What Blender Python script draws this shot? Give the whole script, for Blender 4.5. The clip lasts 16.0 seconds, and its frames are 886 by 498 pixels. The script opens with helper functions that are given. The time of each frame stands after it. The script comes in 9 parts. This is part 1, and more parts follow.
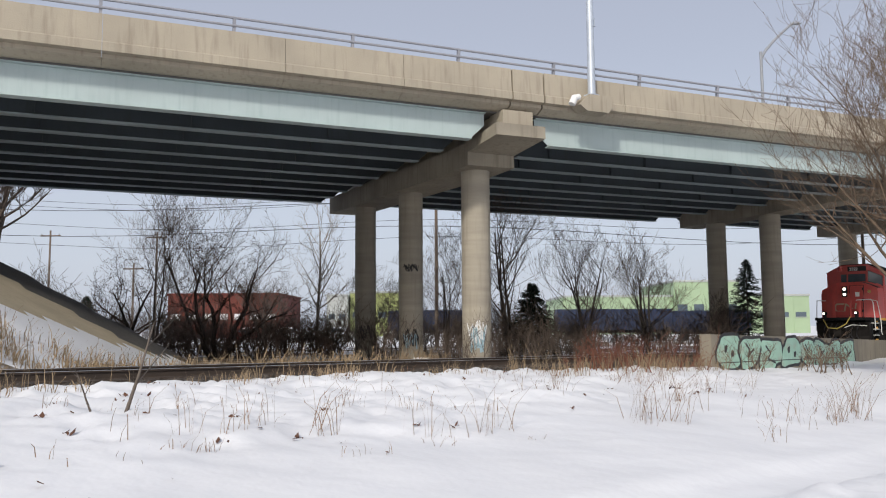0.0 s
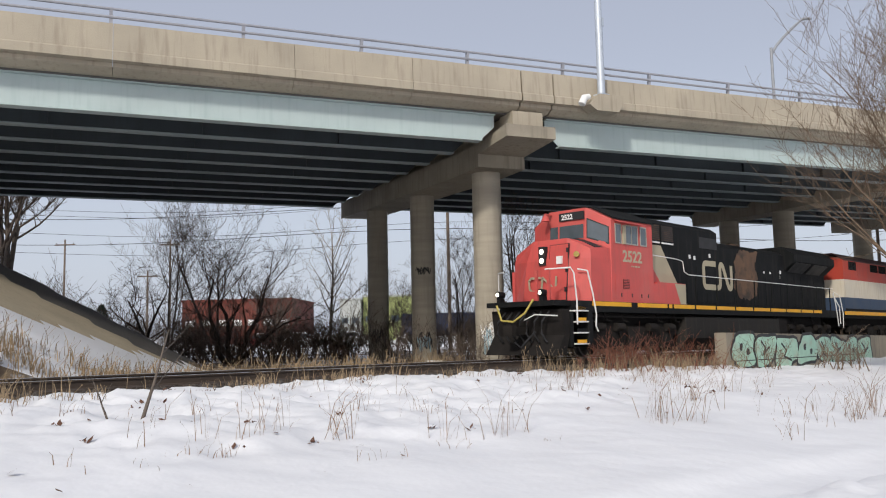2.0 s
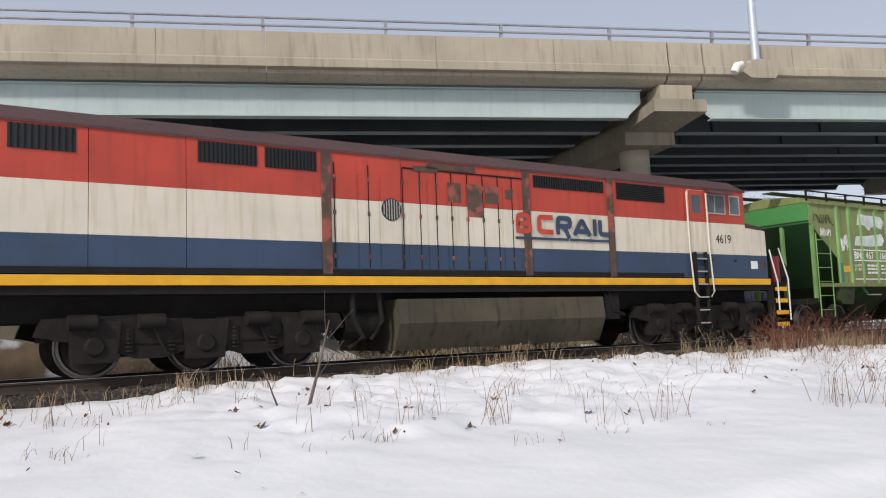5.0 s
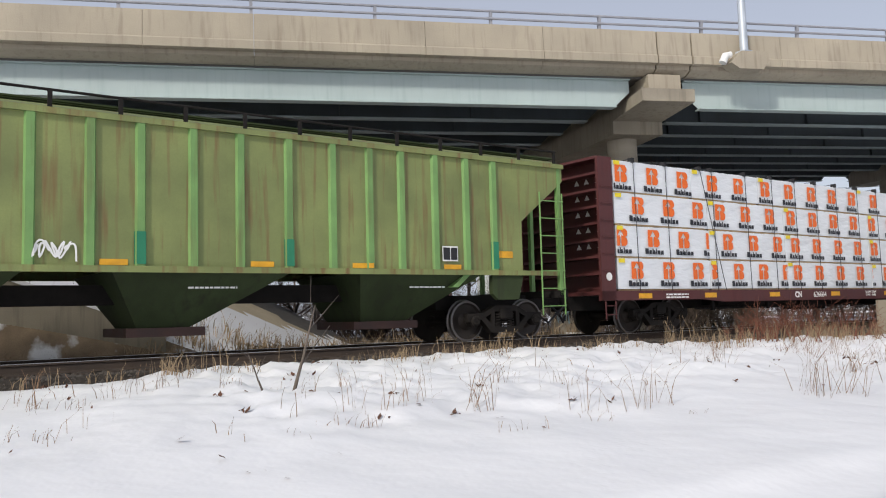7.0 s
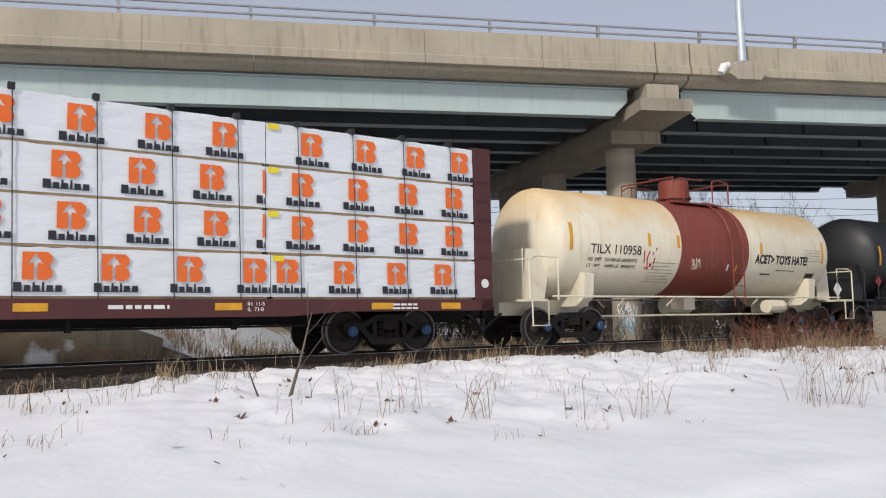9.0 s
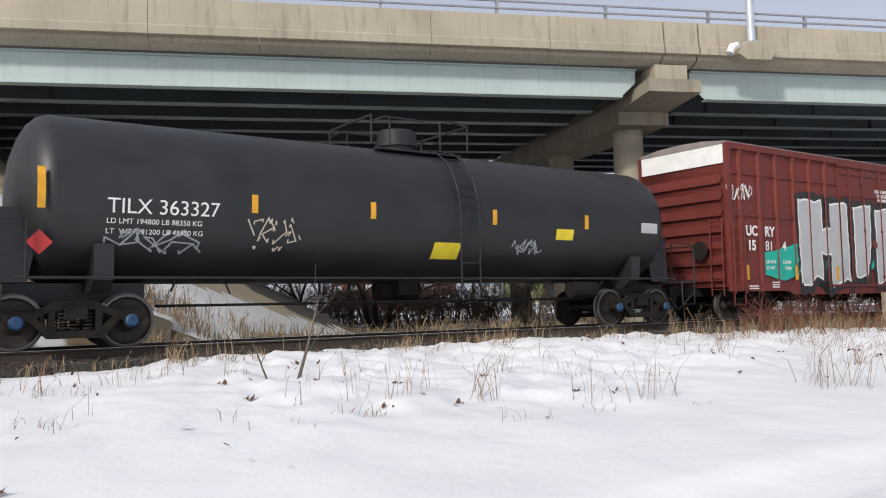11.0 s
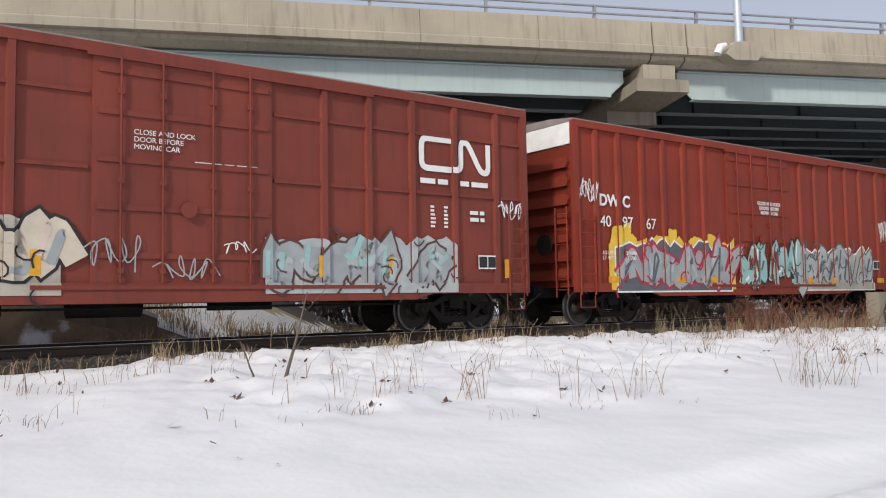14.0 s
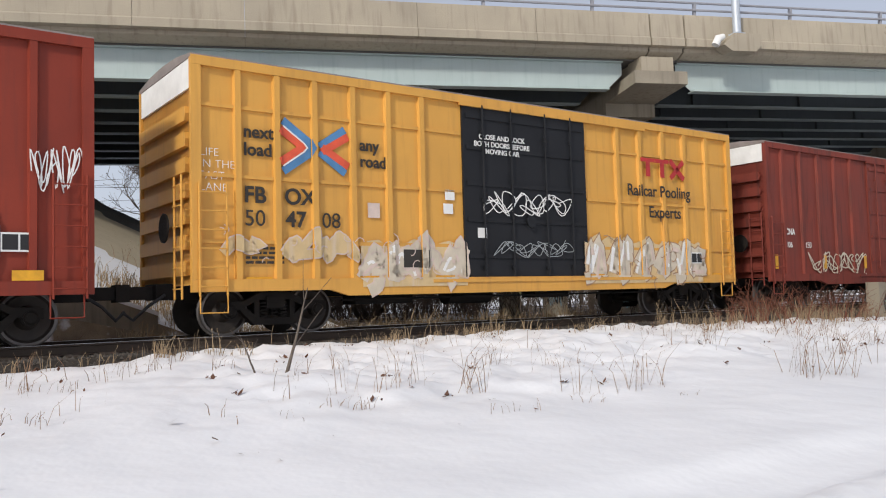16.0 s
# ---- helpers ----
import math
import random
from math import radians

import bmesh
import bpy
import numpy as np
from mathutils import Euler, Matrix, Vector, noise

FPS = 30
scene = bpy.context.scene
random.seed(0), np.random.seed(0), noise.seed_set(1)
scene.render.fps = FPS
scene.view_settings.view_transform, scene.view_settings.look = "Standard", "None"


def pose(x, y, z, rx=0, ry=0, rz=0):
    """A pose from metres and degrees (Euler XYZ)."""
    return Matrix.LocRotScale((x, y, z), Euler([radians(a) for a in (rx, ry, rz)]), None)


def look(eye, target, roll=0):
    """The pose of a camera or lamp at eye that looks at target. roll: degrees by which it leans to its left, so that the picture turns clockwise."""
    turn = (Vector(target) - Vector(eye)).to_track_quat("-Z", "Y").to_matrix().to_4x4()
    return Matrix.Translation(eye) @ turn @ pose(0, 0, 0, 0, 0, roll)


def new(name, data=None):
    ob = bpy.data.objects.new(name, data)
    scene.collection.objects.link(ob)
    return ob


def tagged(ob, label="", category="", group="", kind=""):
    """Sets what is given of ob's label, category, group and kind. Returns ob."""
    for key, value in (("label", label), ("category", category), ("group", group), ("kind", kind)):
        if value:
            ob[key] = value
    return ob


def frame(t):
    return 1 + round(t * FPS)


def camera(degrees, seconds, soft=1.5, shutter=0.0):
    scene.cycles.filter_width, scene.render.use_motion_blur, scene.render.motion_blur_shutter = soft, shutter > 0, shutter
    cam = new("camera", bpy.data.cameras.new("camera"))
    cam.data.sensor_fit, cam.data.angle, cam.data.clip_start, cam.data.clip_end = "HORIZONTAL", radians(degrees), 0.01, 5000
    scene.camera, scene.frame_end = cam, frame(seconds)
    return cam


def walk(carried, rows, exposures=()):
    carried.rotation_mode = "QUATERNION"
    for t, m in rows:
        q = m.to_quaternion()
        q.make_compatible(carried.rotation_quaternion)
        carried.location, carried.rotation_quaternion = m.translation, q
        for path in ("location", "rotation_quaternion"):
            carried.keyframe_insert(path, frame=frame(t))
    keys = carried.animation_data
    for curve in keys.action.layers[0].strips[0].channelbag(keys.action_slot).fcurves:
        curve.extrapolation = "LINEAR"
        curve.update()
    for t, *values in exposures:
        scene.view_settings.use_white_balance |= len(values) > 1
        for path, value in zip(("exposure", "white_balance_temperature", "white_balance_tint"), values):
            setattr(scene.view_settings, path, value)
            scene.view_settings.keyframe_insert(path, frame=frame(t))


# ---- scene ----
cam = camera(56.8, 16.0, 1.1)
EYE = 1.6
walk(cam, [
    (0.0, pose(0, 0, EYE, 95.51, 0.40, -0.01)),
    (0.5, pose(0, 0, EYE, 95.56, 0.57, 0.05)),
    (1.0, pose(0, 0, EYE, 95.77, 0.67, 0.00)),
    (1.5, pose(0, 0, EYE, 95.96, 0.77, -0.06)),
    (2.0, pose(0, 0, EYE, 95.70, 1.28, 0.92)),
    (2.5, pose(0, 0, EYE, 95.36, 2.44, 6.29)),
    (3.0, pose(0, 0, EYE, 95.63, 3.12, 10.87)),
    (5.5, pose(0, 0, EYE, 94.56, 2.80, 11.46)),
    (6.0, pose(0, 0, EYE, 93.87, 2.71, 11.12)),
    (6.5, pose(0, 0, EYE, 93.80, 2.45, 10.75)),
    (7.0, pose(0, 0, EYE, 94.09, 2.14, 10.49)),
    (7.5, pose(0, 0, EYE, 94.42, 1.97, 10.23)),
    (8.0, pose(0, 0, EYE, 94.61, 1.43, 9.60)),
    (8.5, pose(0, 0, EYE, 94.86, 1.37, 9.35)),
    (9.0, pose(0, 0, EYE, 94.60, 1.67, 10.28)),
    (9.5, pose(0, 0, EYE, 93.85, 1.89, 10.72)),
    (10.0, pose(0, 0, EYE, 93.55, 1.87, 10.58)),
    (12.5, pose(0, 0, EYE, 93.32, 1.70, 11.19)),
    (13.0, pose(0, 0, EYE, 93.47, 1.61, 10.58)),
    (13.5, pose(0, 0, EYE, 93.52, 1.51, 9.97)),
    (14.0, pose(0, 0, EYE, 93.26, 1.62, 9.95)),
    (14.5, pose(0, 0, EYE, 92.98, 1.86, 10.09)),
    (15.0, pose(0, 0, EYE, 92.97, 2.03, 10.08)),
    (15.5, pose(0, 0, EYE, 92.86, 2.19, 10.01)),
    (16.0, pose(0, 0, EYE, 92.86, 2.18, 9.96)),
], exposures=((0, 0.10), (2.5, 0.07), (3.0, 0.14), (5.5, 0.10), (7.5, 0.10), (8.5, 0.0), (9.0, 0.0), (9.5, 0.02), (10.0, 0.2), (12.5, 0.16), (14.5, 0.08), (16.0, 0.08)))

# ---- light: hazy winter sun behind a bright sky ----
SUN_AZ, SUN_EL = 199.0, 33.0          # compass degrees from +y clockwise, elevation
world = bpy.data.worlds.new("world")
scene.world = world
world.use_nodes = True
wn, wl = world.node_tree.nodes, world.node_tree.links
wn.clear()
sky = wn.new("ShaderNodeTexSky")
sky.sky_type = "NISHITA"
sky.sun_disc = False
sky.sun_elevation, sky.sun_rotation = radians(SUN_EL), radians(SUN_AZ)
sky.air_density, sky.dust_density, sky.ozone_density = 1.0, 4.0, 1.5
haze = wn.new("ShaderNodeMix")
haze.data_type = "RGBA"
haze.inputs["Factor"].default_value = 0.72
back = wn.new("ShaderNodeBackground")
back.inputs["Strength"].default_value = 0.105
wout = wn.new("ShaderNodeOutputWorld")
wtc = wn.new("ShaderNodeTexCoord")
wsep = wn.new("ShaderNodeSeparateXYZ")
wramp = wn.new("ShaderNodeMapRange")
wramp.interpolation_type = "SMOOTHSTEP"
wramp.inputs["From Min"].default_value, wramp.inputs["From Max"].default_value = 0.0, 0.42
veil = wn.new("ShaderNodeMix")                     # thin cloud, brighter low over the horizon
veil.data_type = "RGBA"
veil.inputs["A"].default_value, veil.inputs["B"].default_value = (6.6, 7.1, 8.2, 1), (4.9, 5.15, 6.1, 1)
wl.new(wtc.outputs["Generated"], wsep.inputs[0])
wl.new(wsep.outputs["Z"], wramp.inputs["Value"])
wl.new(wramp.outputs["Result"], veil.inputs["Factor"])
wl.new(veil.outputs["Result"], haze.inputs["B"])
wl.new(sky.outputs[0], haze.inputs["A"])
wl.new(haze.outputs["Result"], back.inputs["Color"])
wl.new(back.outputs[0], wout.inputs[0])

sun = new("sun", bpy.data.lights.new("sun", "SUN"))
sun.data.energy, sun.data.angle, sun.data.color = 2.2, radians(5), (1.0, 0.945, 0.86)
sa, se = radians(SUN_AZ), radians(SUN_EL)
sun.matrix_world = look((60 * math.sin(sa), 60 * math.cos(sa), 60 * math.tan(se)), (0, 0, 0))


# ---- materials ----
def mat(name, base, rough=0.7, metal=0.0, var=0.18, scale=3.0, bump=0.15, grain=40.0, streak=None, streak_amount=0.0,
        patch=None, patch_amount=0.0, island=0.0, gloss=0.5, stretch=(1, 1, 1), top_stain=None, depth=0.03):
    """A painted or mineral surface: base colour, cloudy wear and fine grain, vertical streaks, patches of another colour."""
    m = bpy.data.materials.new(name)
    m.use_nodes = True
    nt = m.node_tree
    n, l = nt.nodes, nt.links
    bs = n["Principled BSDF"]
    bs.inputs["Roughness"].default_value, bs.inputs["Metallic"].default_value = rough, metal
    bs.inputs["Specular IOR Level"].default_value = gloss
    tc = n.new("ShaderNodeTexCoord")
    mp = n.new("ShaderNodeMapping")
    mp.inputs["Scale"].default_value = stretch
    l.new(tc.outputs["Object"], mp.inputs["Vector"])

    def noise_of(sc, detail=4.0, vec=mp):
        t = n.new("ShaderNodeTexNoise")
        t.inputs["Scale"].default_value, t.inputs["Detail"].default_value = sc, detail
        l.new(vec.outputs[0], t.inputs["Vector"])
        return t

    def ramp(t, lo, hi, a, b):
        r = n.new("ShaderNodeMapRange")
        r.inputs["From Min"].default_value, r.inputs["From Max"].default_value = lo, hi
        r.inputs["To Min"].default_value, r.inputs["To Max"].default_value = a, b
        l.new(t, r.inputs["Value"])
        return r.outputs["Result"]

    def mix(fac, a, b, mode="MIX"):
        x = n.new("ShaderNodeMix")
        x.data_type, x.blend_type = "RGBA", mode
        for key, v in (("Factor", fac), ("A", a), ("B", b)):
            if isinstance(v, (tuple, list)):
                x.inputs[key].default_value = (*v[:3], 1)
            elif isinstance(v, (int, float)):
                x.inputs[key].default_value = v
            else:
                l.new(v, x.inputs[key])
        return x.outputs["Result"]

    big, fine = noise_of(scale, 5), noise_of(grain, 3)
    c = mix(ramp(big.outputs["Fac"], 0.3, 0.7, 0, 1), [v * (1 - var) for v in base], [min(1, v * (1 + var)) for v in base])
    c = mix(ramp(fine.outputs["Fac"], 0.3, 0.7, 0, var * 0.8), c, [v * 0.6 for v in base])
    if streak:
        ms = n.new("ShaderNodeMapping")
        ms.inputs["Scale"].default_value = (4.5, 4.5, 0.35)
        l.new(tc.outputs["Object"], ms.inputs["Vector"])
        st = noise_of(1.6, 5, ms)
        c = mix(ramp(st.outputs["Fac"], 0.52, 0.74, 0, streak_amount), c, streak)
    if patch:
        pt = noise_of(scale * 0.6, 6)
        c = mix(ramp(pt.outputs["Fac"], 0.52, 0.62, 0, patch_amount), c, patch)
    if top_stain:
        stain, z0, z1 = top_stain
        sp = n.new("ShaderNodeSeparateXYZ")
        l.new(tc.outputs["Object"], sp.inputs[0])
        st2 = noise_of(1.1, 5)
        ad = n.new("ShaderNodeMath")
        ad.operation = "MULTIPLY_ADD"
        l.new(st2.outputs["Fac"], ad.inputs[0])
        ad.inputs[1].default_value = 1.6
        l.new(sp.outputs["Z"], ad.inputs[2])
        c = mix(ramp(ad.outputs[0], z0 + 0.8, z1 + 0.8, 0, 0.9), c, stain)
    if island:
        oi = n.new("ShaderNodeObjectInfo")
        ge = n.new("ShaderNodeNewGeometry")
        add = n.new("ShaderNodeMath")
        l.new(oi.outputs["Random"], add.inputs[0])
        l.new(ge.outputs["Random Per Island"], add.inputs[1])
        c = mix(ramp(add.outputs[0], 0, 2, 0, island), c, [v * 0.35 for v in base])
    l.new(c, bs.inputs["Base Color"])
    rv = ramp(big.outputs["Fac"], 0.3, 0.7, max(0, rough - 0.1), min(1, rough + 0.1))
    l.new(rv, bs.inputs["Roughness"])
    if bump:
        bp = n.new("ShaderNodeBump")
        bp.inputs["Strength"].default_value, bp.inputs["Distance"].default_value = bump, depth
        l.new(fine.outputs["Fac"], bp.inputs["Height"])
        l.new(bp.outputs[0], bs.inputs["Normal"])
    return m


def glow_mat(name, color, strength):
    m = bpy.data.materials.new(name)
    m.use_nodes = True
    b = m.node_tree.nodes["Principled BSDF"]
    b.inputs["Base Color"].default_value = (*color, 1)
    b.inputs["Emission Color"].default_value = (*color, 1)
    b.inputs["Emission Strength"].default_value = strength
    return m


def snow_mat(name, dirt=0.0):
    m = mat(name, (0.80, 0.805, 0.82), 0.75, var=0.03, scale=0.5, bump=0.3, grain=3.2, depth=0.06)
    bs = m.node_tree.nodes["Principled BSDF"]
    bs.inputs["Subsurface Weight"].default_value = 0.0
    return m


SNOW = snow_mat("snow")
CONCRETE = mat("weathered_concrete", (0.41, 0.36, 0.28), 0.9, var=0.14, scale=0.5, bump=0.2, grain=30, streak=(0.20, 0.165, 0.125), streak_amount=0.45)
CONCRETE_DARK = mat("stained_concrete", (0.34, 0.30, 0.235), 0.9, var=0.2, scale=0.6, bump=0.25, grain=25, streak=(0.15, 0.13, 0.10), streak_amount=0.5)
COLUMN = mat("column_concrete", (0.40, 0.36, 0.29), 0.9, var=0.14, scale=0.7, stretch=(0.5, 0.5, 5), bump=0.2, grain=25, streak=(0.25, 0.22, 0.17), streak_amount=0.35)
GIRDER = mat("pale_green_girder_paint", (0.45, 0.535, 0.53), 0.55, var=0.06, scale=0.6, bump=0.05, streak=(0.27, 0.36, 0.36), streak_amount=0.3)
# Inner flanges: paler colour stands for light bounced up from the snow
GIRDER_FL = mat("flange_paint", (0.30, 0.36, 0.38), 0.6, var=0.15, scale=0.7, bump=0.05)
# Inner girders and braces: the under-deck shade is put into the paint colour
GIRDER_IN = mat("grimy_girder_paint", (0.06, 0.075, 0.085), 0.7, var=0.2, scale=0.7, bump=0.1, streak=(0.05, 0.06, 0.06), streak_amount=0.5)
# Deck slab concrete made far darker to hold the shade of its underside
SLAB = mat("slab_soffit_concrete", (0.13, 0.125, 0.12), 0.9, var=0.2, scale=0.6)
ALU = mat("weathered_aluminium", (0.36, 0.365, 0.40), 0.5, 0.3, var=0.08, bump=0.05)
GALV = mat("galvanised_steel", (0.55, 0.60, 0.66), 0.5, 0.4, var=0.08, bump=0.03)
DARKJOINT = mat("joint_filler", (0.02, 0.02, 0.02), 0.9)
ASPHALT = mat("asphalt", (0.05, 0.05, 0.05), 0.9)
STEEL = mat("bright_rail_steel", (0.68, 0.68, 0.70), 0.4, 0.8, var=0.1, bump=0.02)
RUSTRAIL = mat("rusty_rail", (0.062, 0.045, 0.034), 0.8, var=0.25)
TIE = mat("creosoted_tie", (0.06, 0.045, 0.035), 0.95, var=0.3, scale=5, stretch=(6, 1, 6))
BALLAST = mat("dark_ballast", (0.052, 0.045, 0.038), 0.95, gloss=0.2, var=0.45, scale=6, bump=0.8, grain=22)
DIRTYSLOPE = mat("slope_paving", (0.50, 0.43, 0.31), 0.95, gloss=0.1, var=0.12, scale=0.5, streak=(0.34, 0.29, 0.22), streak_amount=0.4)
# The slope paving again, darkened with the deck's shade, plus streaks
SHADESLOPE = mat("damp_grimy_paving", (0.10, 0.092, 0.082), 0.8, var=0.35, scale=0.8, streak=(0.05, 0.045, 0.04), streak_amount=0.6)
WHITE = mat("white_stencil", (0.78, 0.78, 0.76), 0.7, var=0.08, bump=0)
BLACK = mat("black_paint", (0.018, 0.018, 0.02), 0.6, var=0.2, bump=0)
YELLOWMARK = mat("reflector_yellow", (0.72, 0.36, 0.02), 0.5, var=0.15, scale=6, bump=0)


# ---- mesh helpers ----
def box(bm, x0, x1, y0, y1, z0, z1, m=None):
    q = [(x0, y0, z0), (x1, y0, z0), (x1, y1, z0), (x0, y1, z0), (x0, y0, z1), (x1, y0, z1), (x1, y1, z1), (x0, y1, z1)]
    v = [bm.verts.new(m @ Vector(p) if m else p) for p in q]
    for f in ((3, 2, 1, 0), (4, 5, 6, 7), (0, 1, 5, 4), (1, 2, 6, 5), (2, 3, 7, 6), (3, 0, 4, 7)):
        bm.faces.new([v[i] for i in f])
    return v


def prism(bm, pts, axis, a0, a1):
    """A polygon (points in the two other axes, in x-y-z order) drawn out along an axis from a0 to a1."""
    def at(p, a):
        return {"x": (a, p[0], p[1]), "y": (p[0], a, p[1]), "z": (p[0], p[1], a)}[axis]
    r0 = [bm.verts.new(at(p, a0)) for p in pts]
    r1 = [bm.verts.new(at(p, a1)) for p in pts]
    bm.faces.new(r0[::-1])
    bm.faces.new(r1)
    k = len(pts)
    for i in range(k):
        bm.faces.new((r0[i], r0[(i + 1) % k], r1[(i + 1) % k], r1[i]))


def tube(bm, pts, radii, n=6, caps=True):
    """A tapered tube along a list of points."""
    pts = [Vector(p) for p in pts]
    if not isinstance(radii, (list, tuple)):
        radii = [radii] * len(pts)
    rings = []
    for i, p in enumerate(pts):
        d = (pts[min(i + 1, len(pts) - 1)] - pts[max(i - 1, 0)]).normalized()
        a = d.orthogonal().normalized() if abs(d.z) > 0.95 else d.cross(Vector((0, 0, 1))).normalized()
        b = d.cross(a)
        rings.append([bm.verts.new(p + radii[i] * (a * math.cos(2 * math.pi * k / n) + b * math.sin(2 * math.pi * k / n))) for k in range(n)])
    for r, s in zip(rings, rings[1:]):
        for k in range(n):
            bm.faces.new((r[k], r[(k + 1) % n], s[(k + 1) % n], s[k]))
    if caps and n > 2:
        bm.faces.new(rings[0][::-1])
        bm.faces.new(rings[-1])


def lathe(bm, prof, axis="x", origin=(0, 0, 0), n=24):
    """A profile of (along, radius) turned round an axis."""
    o = Vector(origin)
    rings = []
    for a, r in prof:
        ring = []
        for k in range(n):
            c, s = r * math.cos(2 * math.pi * k / n), r * math.sin(2 * math.pi * k / n)
            ring.append(bm.verts.new(o + Vector({"x": (a, c, s), "y": (c, a, s), "z": (c, s, a)}[axis])))
        rings.append(ring)
    for r, s in zip(rings, rings[1:]):
        for k in range(n):
            bm.faces.new((r[k], r[(k + 1) % n], s[(k + 1) % n], s[k]))
    bm.faces.new(rings[0][::-1])
    bm.faces.new(rings[-1])


def flat(bm, pts, y, thick=0.006):
    """A thin painted shape on a side wall: points in x, z; its front at y - thick."""
    prism(bm, pts, "y", y - thick, y)


def rect(bm, x0, x1, z0, z1, y, thick=0.006):
    box(bm, x0, x1, y - thick, y, z0, z1)


def mesh_of(name, bm, material, smooth=False, bevel=0.0):
    if bevel:
        bmesh.ops.bevel(bm, geom=[e for e in bm.edges if e.is_manifold and e.calc_face_angle(0) > 0.6], offset=bevel, segments=2, affect="EDGES", clamp_overlap=True)
    bmesh.ops.recalc_face_normals(bm, faces=bm.faces)
    me = bpy.data.meshes.new(name)
    bm.to_mesh(me)
    bm.free()
    for mt in material if isinstance(material, (list, tuple)) else [material]:
        me.materials.append(mt)
    if smooth:
        me.shade_smooth()
        me.set_sharp_from_angle(angle=radians(40))
    return me


def part(name, bm, material, parent, label="", smooth=False, bevel=0.0):
    ob = new(name, mesh_of(name, bm, material, smooth, bevel))
    ob.parent = parent
    if label:
        ob["label"] = label
    return ob


def thing(name, bm, material, label, category, kind="", group="", smooth=False, bevel=0.0, m=None):
    ob = new(name, mesh_of(name, bm, material, smooth, bevel))
    if m is not None:
        ob.matrix_world = m
    return tagged(ob, label, category, group, kind)


def root(name, m, label, category, kind="", group=""):
    ob = new(name)
    ob.matrix_world = m
    return tagged(ob, label, category, group, kind)


def lettering(name, text, x, z, size, y, material, parent, label="", squeeze=1.0, align="LEFT", bold=0.0, m=None):
    """Painted letters on a wall that faces -y, as a thin mesh."""
    cu = bpy.data.curves.new(name, "FONT")
    bold = 0.0 if any(ch in "0689" for ch in text) else bold
    cu.body, cu.size, cu.extrude, cu.align_x, cu.offset = text, size, 0.003, align, bold
    tmp = new("tmp_text", cu)
    me = bpy.data.meshes.new_from_object(tmp.evaluated_get(bpy.context.evaluated_depsgraph_get()))
    bpy.data.objects.remove(tmp)
    bpy.data.curves.remove(cu)
    me.transform((m if m is not None else Matrix.Identity(4)) @ Matrix.Translation((x, y, z)) @ Matrix.Rotation(radians(90), 4, "X") @ Matrix.Diagonal((squeeze, 1, 1, 1)))
    me.materials.clear()
    me.materials.append(material)
    ob = new(name, me)
    ob.parent = parent
    if label:
        ob["label"] = label
    return ob


def bars(name, x, z, w, h, rows, y, material, parent, label=""):
    """Writing too small to read: rows of short bars."""
    bm = bmesh.new()
    step = h / rows
    rng = random.Random(int(x * 100) + int(z * 1000) + rows)
    for r in range(rows):
        a = x
        while a < x + w - 0.02:
            b = min(x + w, a + step * rng.uniform(0.8, 2.4))
            rect(bm, a, b, z + h - (r + 0.75) * step, z + h - (r + 0.2) * step, y, 0.004)
            a = b + step * 0.35
    return part(name, bm, material, parent, label)


# ---- the two lines of the plan: the bridge's and the track's own frames ----
BRIDGE = pose(0, 0, 0, 0, 0, 23.54)                      # x along the bridge, y across it, away
TRACK = pose(-11.218, 10.985, 0.97, 0, 0.802, 45.6)      # x along the track, y away, z from the rail's top
TR_INV, BR_INV = TRACK.inverted(), BRIDGE.inverted()


def clampf(x, a=0.0, b=1.0):
    return max(a, min(b, x))


def smooth01(x):
    x = clampf(x)
    return x * x * (3 - 2 * x)


def embankment(x, y):
    """Height of the left approach embankment: paved slope under the bridge, banks beside it."""
    p = BR_INV @ Vector((x, y, 0))
    near = 0.92 - 0.56 * p.x + 0.18 * (min(p.y, 33) - 24) - 0.14 * max(0.0, 24 - p.y)
    far = -0.1 + 0.64 * (2.8 - p.x) - 0.104 * (45 - min(p.y, 45))
    if p.y > 48.5:
        far -= 0.5 * (p.y - 48.5)
    f = smooth01((p.y - 33) / 1.5)
    return min(near + (far - near) * f, 8.6)


